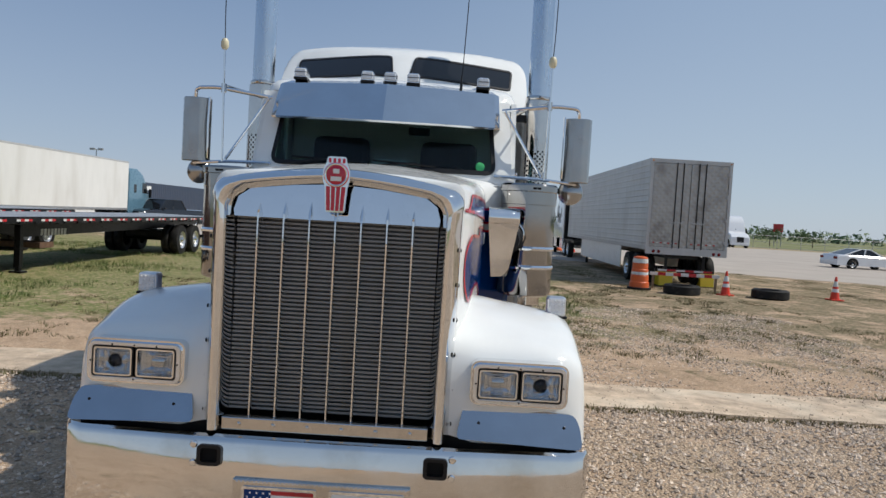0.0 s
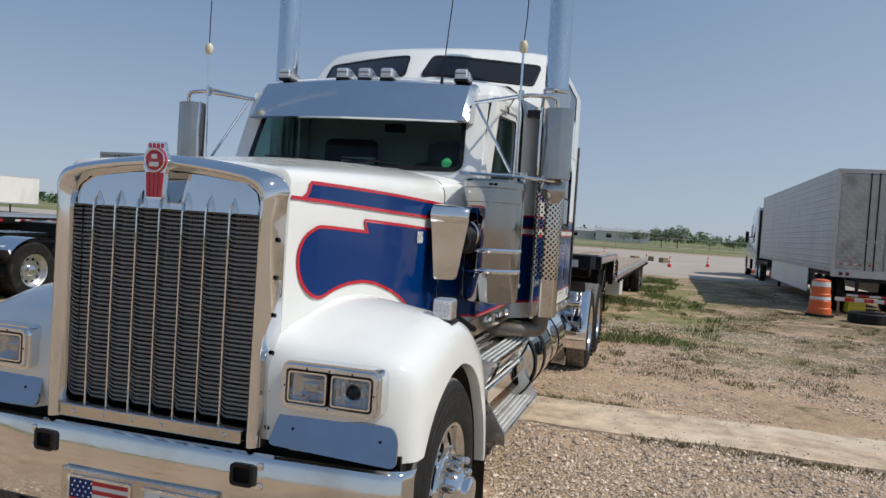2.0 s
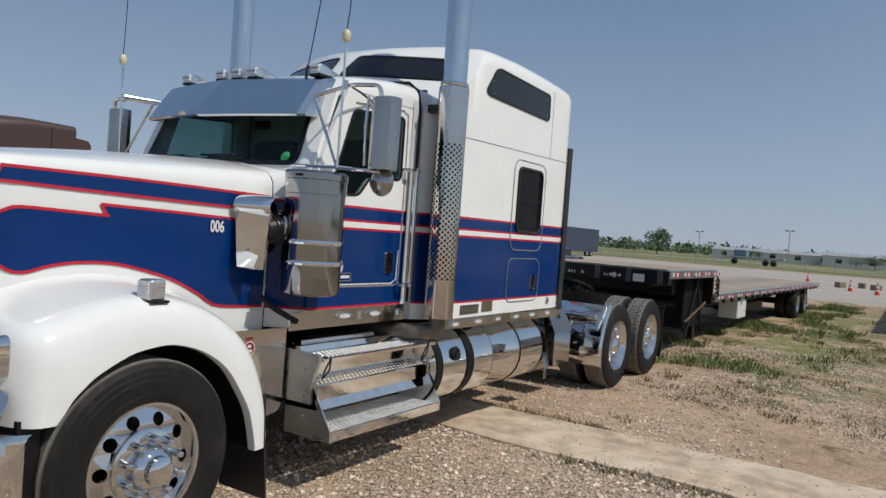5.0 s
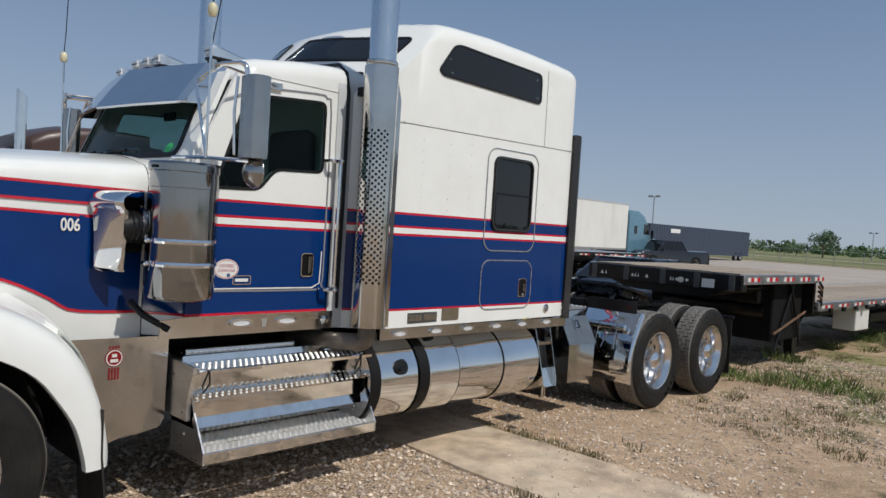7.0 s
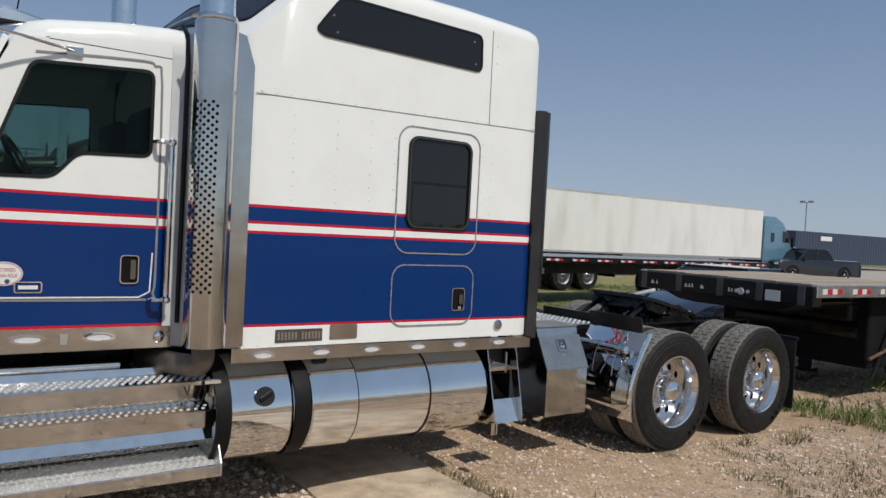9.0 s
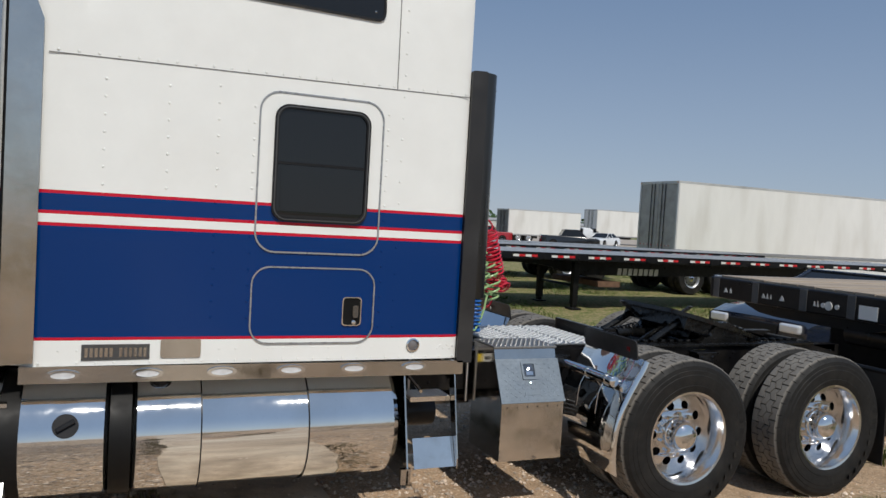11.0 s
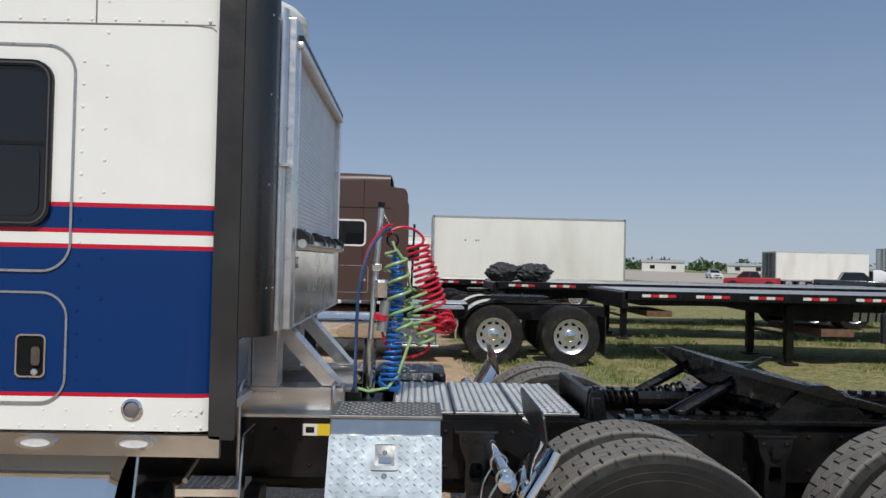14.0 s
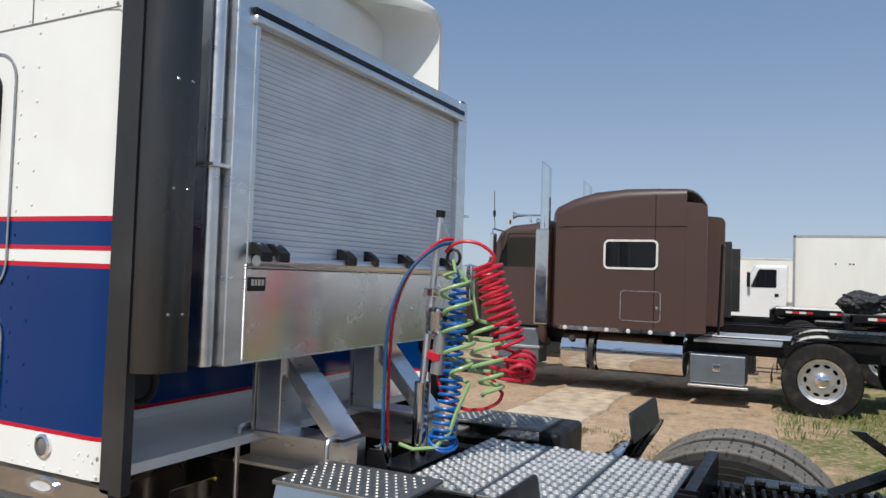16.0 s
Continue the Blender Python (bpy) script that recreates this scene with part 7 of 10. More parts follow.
# ---- headache rack cabinet behind the sleeper ----
rack = thing("headache_rack", "aluminium cabinet headache rack with a grey roller shutter, behind the sleeper", "cabinet rack", m=pose(0, -0.042, 0))
RX0, RX1, RY0, RY1, RZ0, RZ1 = -0.955, 0.875, 5.02, 5.265, 1.425, 2.715
bm = bmesh.new()
for b4 in ((RX0, RX1, RY0, RY0 + 0.02, RZ0, RZ1), (RX0, RX0 + 0.03, RY0 + 0.02, RY1, RZ0, RZ1), (RX1 - 0.03, RX1, RY0 + 0.02, RY1, RZ0, RZ1), (RX0 + 0.03, RX1 - 0.03, RY0 + 0.02, RY1, RZ1 - 0.03, RZ1), (RX0 + 0.03, RX1 - 0.03, RY0 + 0.02, RY1, RZ0, RZ0 + 0.03)):
    box(*b4, bm=bm)
part("cabinet_shell", bm, alu_panel, rack, "satin aluminium cabinet shell")
for x0, x1 in ((RX0 - 0.01, RX0 + 0.085), (RX1 - 0.085, RX1 + 0.01)):
    part("corner_post", box(x0, x1, RY1 - 0.04, RY1 + 0.014, RZ0 - 0.002, RZ1 + 0.002, 0.006), alu, rack)
part("head_panel", box(RX0 + 0.085, RX1 - 0.085, RY1 - 0.03, RY1 + 0.010, 2.615, RZ1, 0.004), alu, rack)
low = part("lower_panel", box(RX0 + 0.085, RX1 - 0.085, RY1 - 0.03, RY1 + 0.010, RZ0, 1.755, 0.004), alu_panel, rack, "bright aluminium lower panel")
part("panel_fold", slab([(RX0 + 0.0, RZ0), (RX1, RZ0), (RX1, RZ0 + 0.004), (RX0, RZ0 + 0.004)], [], on_y, RY1, RY1 + 0.016), alu, low)
bm = bmesh.new()
for k in range(30):
    dome((RX1 - 0.078, RY1 + 0.014, RZ0 + 0.02 + 0.011 * k), (0, 1, 0), 0.006, 0.6, 6, bm=bm)
tagged(part("weld_bead", bm, alu, low, smooth=True), kind="stuff")
lab = part("maker_plate", box(RX1 - 0.185, RX1 - 0.095, RY1 + 0.010, RY1 + 0.013, 1.675, 1.725), dark_metal, low, "small maker's plate, writing shown as bars")
for k in range(4):
    part("plate_bar", box(RX1 - 0.175 + 0.018 * k, RX1 - 0.163 + 0.018 * k, RY1 + 0.013, RY1 + 0.0145, 1.695, 1.717), alu, lab)
shutter = part("roller_shutter", box(RX0 + 0.085, RX1 - 0.085, RY1 - 0.035, RY1 - 0.02, 1.80, 2.625), shutter_alu, rack, "grey roller shutter of narrow slats")
for k in range(39):
    z = 1.802 + 0.021 * k
    sec = []
    for zz, d in ((z, -0.018), (z + 0.0015, -0.0145), (z + 0.010, -0.013), (z + 0.0195, -0.0145), (z + 0.0208, -0.018)):
        sec.append([(RX0 + 0.088, RY1 + d, zz), (RX1 - 0.088, RY1 + d, zz)])
    part("shutter_slat", loft(sec, closed=False), shutter_alu, shutter, smooth=50)
part("shutter_roll", box(RX0 + 0.06, RX1 - 0.06, RY1 - 0.005, RY1 + 0.035, 2.605, 2.64, 0.012), alu, rack, smooth=40)
part("shutter_seal", box(RX0 + 0.06, RX1 - 0.06, RY1 + 0.005, RY1 + 0.03, 2.641, 2.662), black_plastic, rack)
for x in (RX0 + 0.09, RX1 - 0.09):
    part("shutter_guide", box(x - 0.012, x + 0.012, RY1 - 0.02, RY1 + 0.018, 1.77, 2.61, 0.004), alu, rack)
bar = part("latch_bar", rod((RX0 + 0.10, RY1 + 0.040, 1.782), (RX1 - 0.10, RY1 + 0.040, 1.782), 0.020, 14), alu, rack, "round shutter latch bar on black brackets", smooth=True)
part("latch_rail", box(RX0 + 0.09, RX1 - 0.09, RY1 - 0.015, RY1 + 0.012, 1.757, 1.80), alu, bar)
for x, big in ((0.755, True), (0.66, True), (0.22, True), (0.03, False), (-0.28, True), (-0.72, True)):
    w = 0.028 if big else 0.014
    hook = [(RY1 + 0.008, 1.800), (RY1 + 0.030, 1.806), (RY1 + 0.062, 1.800), (RY1 + 0.066, 1.780), (RY1 + 0.072, 1.784), (RY1 + 0.072, 1.812), (RY1 + 0.050, 1.832), (RY1 + 0.024, 1.846), (RY1 + 0.008, 1.846)]
    part("latch_bracket", slab(hook, [], on_x, x - w, x + w), black_plastic, bar)
    if big:
        part("bracket_bolt", dome((x, RY1 + 0.030, 1.842), (0, 0.4, 1), 0.010, 0.7, 8), steel, bar)
for x in (RX1 + 0.045, RX0 - 0.045):
    ps = part("stake_tube", rod((x, 5.225, RZ0), (x, 5.225, RZ1 + 0.02), 0.026, 16), alu, rack, smooth=True)
    part("tube_clip", box(x - 0.045, x + 0.045, 5.19, 5.27, 2.088, 2.10), alu, ps)
    part("tube_web", box(min(x, x * 0.96), max(x, x * 0.96), 5.05, 5.22, RZ0, RZ1 + 0.0), alu, ps)
    for z in (1.75, 1.80):
        part("web_rivet", dome((x + (0.012 if x > 0 else -0.012), 5.12, z), (1 if x > 0 else -1, 0, 0), 0.008, 0.6, 6), steel, ps)
for s in (1, -1):
    x0, x1 = (0.27, 0.43) if s > 0 else (-0.43, -0.27)
    leg = part("rack_leg", box(x0 + 0.01, x1 - 0.01, 5.03, 5.15, 1.085, RZ0, 0.004), alu, rack, "aluminium rack upright")
    part("leg_flange", box(x0, x1, 5.015, 5.027, 1.10, RZ0), alu, leg)
    part("rack_brace", slab([(5.44, 1.115), (5.36, 1.115), (5.13, 1.36), (5.13, RZ0), (5.17, RZ0)], [], on_x, x0 + 0.03, x1 - 0.03), alu, rack)
    part("brace_flange", loft([[(x, 5.445, 1.118), (x, 5.165, RZ0 + 0.002)] for x in (x0 + 0.01, x1 - 0.01)], closed=False), alu, rack)
    foot = [(x0, 0.968), (x1, 0.968), (x1, 0.98), (x0 + 0.012, 0.98), (x0 + 0.012, 1.095), (x1, 1.095), (x1, 1.108), (x0, 1.108)]
    if s > 0:
        foot = [(x1, 0.968), (x1, 0.982), (x0 + 0.06, 0.982), (x0 + 0.06, 1.094), (x1, 1.094), (x1, 1.108), (x0, 1.108), (x0, 0.968)]
    part("rack_foot", slab(foot, [], on_y, 4.93, 5.46), alu, rack, "aluminium channel rack foot")
for y in (4.99, 5.42):
    part("rack_ubolt", tube(bend([(0.475, y, 0.62), (0.475, y, 1.125), (0.37, y, 1.125)], 0.03), 0.010, 8), alu, rack, smooth=True)

# pole and hoses
pogo = thing("hose_pole", "spring-based steel pole holding red, green and blue coiled trailer hoses", "hose holder", m=pose(0, -0.042, 0))
B = Vector((0.0, 5.555, 0.97))
part("pole_base", box(-0.17, 0.20, 5.47, 5.63, 0.968, 0.985, 0.004), dark_metal, pogo)
part("pole_sleeve", rod((0.0, 5.555, 0.985), (-0.005, 5.56, 1.30), 0.034, 16), steel, pogo, smooth=True)
part("pole", rod((-0.005, 5.56, 1.30), (-0.04, 5.60, 2.0), 0.015, 12), alu, pogo, smooth=True)
part("pole_tip", rod((-0.04, 5.60, 2.0), (-0.041, 5.602, 2.03), 0.02, 12), black_plastic, pogo)
part("pole_chain", tube([(-0.04, 5.61, 1.98), (-0.045, 5.65, 1.90), (-0.05, 5.665, 1.86)], 0.006, 6), steel, pogo)
part("hose_hook", tube([Vector((-0.05, 5.665 + 0.03 * math.sin(a), 1.83 + 0.035 * math.cos(a))) for a in np.linspace(0, 2 * math.pi, 13)], 0.007, 6), black_plastic, pogo)
part("hose_glad", box(-0.06, 0.03, 5.575, 5.65, 1.50, 1.62, 0.02), steel, pogo)
part("hose_plug", rod((-0.02, 5.62, 1.34), (-0.01, 5.64, 1.52), 0.03, 14), galv, pogo, smooth=True)
part("hose_plug_collar", rod((-0.02, 5.615, 1.40), (-0.018, 5.62, 1.43), 0.04, 14), hose_red, pogo)
part("pole_clamp", box(-0.03, 0.02, 5.56, 5.61, 1.66, 1.70, 0.006), steel, pogo)


def coil(p, q, r, turns, sag=0.0, r1=None, phase=0.0, jitter=0.1, seed=1):
    p, q = Vector(p), Vector(q)
    _, u, v = frame_of(q - p)
    n = int(turns * 14)
    rr = random.Random(seed)
    ph = [rr.uniform(-jitter, jitter) for _ in range(int(turns) + 2)]
    out = []
    for i in range(n + 1):
        t = i / n
        k = ph[int(t * turns)] * (1 - (t * turns) % 1) + ph[int(t * turns) + 1] * ((t * turns) % 1)
        rad = (r + (0 if r1 is None else (r1 - r) * t)) * (1 + k)
        a = 2 * math.pi * turns * t + phase
        c = p.lerp(q, t) + Vector((0, 0, -sag * math.sin(math.pi * t)))
        out.append(c + rad * (math.cos(a) * u + math.sin(a) * v))
    return out


def flow(ctl, n=10):
    """A smooth line through the given points."""
    ctl = [Vector(p) for p in ctl]
    out = []
    for i in range(len(ctl) - 1):
        p0, p1, p2, p3 = (ctl[max(0, min(len(ctl) - 1, i + j))] for j in (-1, 0, 1, 2))
        for k in range(n):
            t = k / n
            out.append(0.5 * ((2 * p1) + (p2 - p0) * t + (2 * p0 - 5 * p1 + 4 * p2 - p3) * t * t + (3 * p1 - p0 - 3 * p2 + p3) * t ** 3))
    return out + [ctl[-1]]


H = Vector((-0.05, 5.665, 1.80))
part("red_coil", tube(flow([H + Vector((0.02, -0.03, 0.05)), H + Vector((0.01, 0.0, 0.085)), H + Vector((0.0, 0.06, 0.10)), H + Vector((-0.02, 0.12, 0.085)), H + Vector((-0.04, 0.165, 0.045)), H + Vector((-0.04, 0.16, 0.012))]) + coil((-0.09, 5.80, 1.80), (-0.13, 5.905, 1.47), 0.058, 11, 0.0, 0.066, jitter=0.08, seed=2) + coil((-0.13, 5.91, 1.45), (-0.12, 5.885, 1.33), 0.07, 3, 0.01, 0.065, jitter=0.2, seed=5) + flow([(-0.115, 5.88, 1.27), (-0.11, 5.86, 1.23), (-0.09, 5.80, 1.20), (-0.06, 5.72, 1.20), (-0.03, 5.65, 1.25), (-0.02, 5.62, 1.34)]), 0.0076, 7), hose_red, pogo, "red coiled air hose", smooth=True)
part("red_tail_coil", tube(coil((-0.17, 5.945, 1.42), (-0.09, 5.97, 1.355), 0.056, 6, 0.0, 0.046, jitter=0.3, seed=9), 0.0076, 7), hose_red, pogo, smooth=True)
part("green_coil", tube([H + Vector((0, 0, 0.02)), H + Vector((0.02, 0.02, -0.03))] + coil((-0.04, 5.68, 1.76), (0.0, 5.74, 1.30), 0.066, 5.5, 0.0, 0.055, jitter=0.4, seed=3) + [(0.03, 5.74, 1.2), (0.03, 5.71, 1.11), (0.06, 5.66, 1.05), (0.06, 5.56, 1.03), (0.08, 5.50, 1.05)], 0.0086, 7), hose_green, pogo, "green coiled power cable", smooth=True)
part("green_tail_coil", tube([H + Vector((-0.02, 0.02, -0.02)), (-0.08, 5.74, 1.70)] + coil((-0.09, 5.80, 1.58), (-0.06, 5.86, 1.27), 0.06, 5, 0.02, 0.058, jitter=0.5, seed=14), 0.0086, 7), hose_green, pogo, smooth=True)
part("blue_coil", tube([H, H + Vector((-0.02, 0.02, -0.05))] + coil((-0.05, 5.695, 1.73), (-0.02, 5.69, 1.35), 0.036, 12, 0, 0.038, jitter=0.12, seed=4) + coil((-0.02, 5.69, 1.34), (0.01, 5.67, 1.08), 0.040, 9, 0, 0.05, jitter=0.12, seed=6) + coil((0.01, 5.67, 1.075), (0.0, 5.66, 1.05), 0.055, 3, 0, 0.05, jitter=0.2, seed=8), 0.0072, 7), hose_blue, pogo, "blue coiled air hose", smooth=True)
for name, m, dx, dz in (("red_feed_hose", hose_red, 0.0, 0.02), ("blue_feed_hose", hose_feed, 0.035, 0.0)):
    ctl = [Vector(p) for p in ((0.17 + dx, 5.50, 1.04), (0.175 + dx, 5.50, 1.35), (0.165 + dx, 5.51, 1.58 + dz), (0.10 + dx, 5.55, 1.76 + dz), (0.01 + dx * 0.5, 5.62, 1.87 + dz), (-0.05, 5.66, 1.89 + dz))]
    pts = flow(ctl, 16)
    bm = bmesh.new()
    tube(pts, 0.0070, 8, bm=bm)
    for i, p in enumerate(pts[1:-1:2]):
        d = (pts[min(2 * i + 2, len(pts) - 1)] - pts[2 * i]).normalized()
        rod(p - d * 0.003, p + d * 0.003, 0.008, 8, bm=bm)
    part(name, bm, m, pogo, "ribbed feed hose", smooth=True)
for x in (0.165, 0.205, 0.24):
    part("hose_fitting", rod((x, 5.50, 0.97), (x, 5.50, 1.07), 0.016, 10), steel, pogo)
part("fitting_plate", slab([(5.44, 0.97), (5.56, 0.97), (5.53, 1.06), (5.47, 1.06)], [], on_x, 0.25, 0.262), dark_metal, pogo)
part("side_reservoir", box(-0.95, -0.55, 5.50, 5.95, 0.80, 1.04, 0.02), black_plastic, truck, "black box on the far frame rail")

# deck plate of three grip panels
# plate set darker than its knobs, for the shade between them
deck_dark = mat("worn deck plate darkened between knobs", (0.36, 0.36, 0.355), 0.42, 1.0, vary=0.15, stain=(0.16, 0.155, 0.145), stain_amount=0.5, stain_scale=5)
deck = thing("deck_plate", "aluminium grip deck plate of three panels on the frame rails", "deck plate", m=pose(0, -0.042, 0))
for k in range(3):
    y0 = 5.69 + 0.305 * k
    p = part("deck_panel", box(-0.46, 0.40, y0, y0 + 0.30, 0.985, 1.0, 0.004), deck_dark, deck)
    bm = bmesh.new()
    for i in range(14):
        for j in range(8):
            x, y = -0.43 + 0.060 * i + (0.030 if j % 2 else 0), y0 + 0.025 + 0.0355 * j
            if x < 0.385:
                lathe([(0.0155, 0.0), (0.0135, 0.007), (0.009, 0.008), (0.0065, 0.002), (0, 0.002)], 8, "z", bm=bm, centre=(x, y, 1.0))
    tagged(part("panel_grip", bm, tread_alu, p, smooth=True), kind="stuff")
part("deck_support", box(-0.46, 0.40, 5.69, 6.60, 0.966, 0.984), dark_metal, deck)

# fifth wheel, tipped back
fifth = thing("fifth_wheel", "greasy black fifth wheel coupling tipped back on toothed slide rails", "coupling", m=pose(0, -0.042, 0))
tilt = math.atan2(-0.25, 1.0)
FW = lambda u, v, d: Vector((u, 7.28 + v * math.cos(tilt) - d * math.sin(tilt), 1.262 + v * math.sin(tilt) + d * math.cos(tilt)))
top = soften([(-0.36, 0.0), (0.36, 0.0), (0.46, 0.18), (0.47, 0.55), (0.40, 0.85), (0.30, 1.08), (0.17, 1.10), (0.07, 0.68), (0.0, 0.60), (-0.07, 0.68), (-0.17, 1.10), (-0.30, 1.08), (-0.40, 0.85), (-0.47, 0.55), (-0.46, 0.18)], 0.06)
grease = mat("greasy black steel", (0.006, 0.006, 0.006), 0.25, 0.0, spec=0.4, vary=0.3, scale=9, stain=(0.025, 0.023, 0.021), stain_amount=0.3, stain_scale=8, bump=0.003, bump_scale=25)
part("coupling_plate", slab(top, [], FW, -0.035, 0.0), grease, fifth, "tipped coupling plate with a V slot")
part("plate_skirt", slab([(-0.40, 0.12), (0.40, 0.12), (0.42, 0.5), (0.36, 0.75), (0.14, 0.75), (0.05, 0.55), (-0.05, 0.55), (-0.14, 0.75), (-0.36, 0.75), (-0.42, 0.5)], [], FW, -0.13, -0.036), grease, fifth)
part("lock_jaw", slab(soften([(-0.2, 0.35), (0.2, 0.35), (0.22, 0.62), (-0.22, 0.62)], 0.04), [], FW, -0.19, -0.13), grease, fifth)
part("release_lever", tube([FW(-0.2, 0.3, -0.12), FW(0.5, 0.25, -0.14), FW(0.56, 0.25, -0.12)], 0.014, 8), grease, fifth)
for s in (1, -1):
    part("plate_bracket", slab([(7.50, 0.99), (8.02, 0.99), (7.86, 1.13), (7.80, 1.16), (7.72, 1.16), (7.66, 1.13)], [], on_x, s * 0.40 - 0.035, s * 0.40 + 0.035), grease, fifth)
    part("plate_arm", rod((s * 0.32, 7.10, 0.99), (s * 0.30, 7.42, 1.17), 0.028, 8), grease, fifth)
    sr = part("slide_rail", box(s * 0.40 - 0.06, s * 0.40 + 0.06, 6.80, 8.75, 0.967, 0.99, 0.004), grease, fifth)
    for k in range(22):
        part("rail_tooth", box(s * 0.34 - 0.02, s * 0.34 + 0.02, 6.84 + 0.085 * k, 6.88 + 0.085 * k, 0.991, 1.012, 0.004), grease, sr)
part("slide_bed", box(-0.33, 0.33, 7.45, 8.10, 0.97, 1.0, 0.01), grease, fifth)
part("slide_cylinder", rod((0.0, 7.0, 1.01), (0.0, 7.5, 1.02), 0.035, 12), grease, fifth)
part("slide_strut", slab([(0.0, 0.0), (0.05, 0.0), (0.55, 0.28), (0.5, 0.28)], [], lambda u, v, d: (0.16 + d, 7.10 + u, 0.98 + v), 0, 0.02), grease, fifth)
part("slide_strut", slab([(0.0, 0.28), (0.05, 0.28), (0.45, 0.0), (0.40, 0.0)], [], lambda u, v, d: (-0.2 + d, 7.15 + u, 0.98 + v), 0, 0.02), grease, fifth)
part("air_line", tube(coil((-0.12, 6.72, 1.0), (-0.1, 7.28, 1.05), 0.035, 16, 0.03, jitter=0.1), 0.008, 6), black_plastic, fifth, "coiled black air line", smooth=True)
part("cross_bracket", box(-0.42, 0.42, 6.66, 6.70, 0.967, 1.08, 0.004), dark_metal, fifth)
for x in (0.30, 0.36):
    part("bracket_plate", slab([(6.64, 0.967), (6.74, 0.967), (6.72, 1.10), (6.66, 1.10)], [circle(6.69, 1.07, 0.012, 10), circle(6.69, 1.02, 0.012, 10)], on_x, x, x + 0.01), dark_metal, fifth)
for s in (1, -1):
    part("frame_end_ramp", slab([(8.75, 0.966), (9.05, 0.966), (9.05, 0.90)], [], on_x, s * 0.38 - 0.05, s * 0.38 + 0.05), dark_metal, fifth)

# ---- other vehicles ----
def road_wheel(parent, x, y, r, w, s, rim_mat, name="wheel", dish=0.05):
    """A plain lorry or car wheel; s is the side it faces."""
    prof = [(r * 0.56, 0.02), (r * 0.62, 0), (r * 0.85, -0.004), (r * 0.96, 0.01), (r, 0.04), (r, w - 0.04), (r * 0.96, w - 0.01), (r * 0.62, w), (r * 0.56, w - 0.02)]
    t = part(name, lathe([(a, s * (b - w)) for a, b in prof], 36, "x", centre=(0, 0, 0)), rubber, parent, smooth=35, matrix=Matrix.Translation((x, y, r)))
    holes = []
    for a in np.arange(10) * 2 * math.pi / 10:
        oval = [(r * (0.40 + 0.045 * math.cos(b)), r * 0.085 * math.sin(b)) for b in np.arange(10) * 2 * math.pi / 10]
        holes.append([(u * math.cos(a) - v * math.sin(a), u * math.sin(a) + v * math.cos(a)) for u, v in oval])
    part("brake_drum", lathe([(r * 0.5, s * (-dish - 0.06)), (0, s * (-dish - 0.06))], 20, "x"), dark_void, t)
    part("rim", slab(circle(0, 0, r * 0.52, 28), holes, lambda u, v, d: (s * (-dish + d), u, v), -0.02, 0.0), rim_mat, t, smooth=40)
    part("rim_edge", lathe([(r * 0.57, s * -0.015), (r * 0.585, 0.0), (r * 0.55, s * -0.01), (r * 0.52, s * -dish)], 28, "x"), rim_mat, t, smooth=True)
    part("hub", lathe([(r * 0.2, s * (-dish)), (r * 0.18, s * (-dish + 0.04)), (r * 0.1, s * (-dish + 0.07)), (0, s * (-dish + 0.075))], 20, "x"), chrome, t, smooth=True)
    return t


def tape_line(parent, x, y0, y1, z, s, h=0.05, step=0.95, cut=0.30):
    y = y0
    while y < y1 - 0.6:
        for k, m in ((0, tape_white), (0.5, tape_red), (1, tape_white), (1.5, tape_red)):
            part("reflector_tape", box(min(x, x + s * 0.003), max(x, x + s * 0.003), y + cut * k, y + cut * (k + 0.5) - 0.004, z - h / 2, z + h / 2), m, parent)
        y += step


def boards(parent, x0, x1, y0, y1, z, n, material):
    w = (x1 - x0) / n
    me = None
    for k in range(n):
        if me is None:
            ob = part("deck_board", box(0.004, w - 0.004, y0, y1, -0.03, 0.0, 0.003), material, parent, matrix=Matrix.Translation((x0 + w * k, 0, z)))
            me = ob.data
        else:
            o = new("deck_board", me)
            o.parent, o.matrix_basis = parent, Matrix.Translation((x0 + w * k, 0, z + 0.003 * (k % 3)))


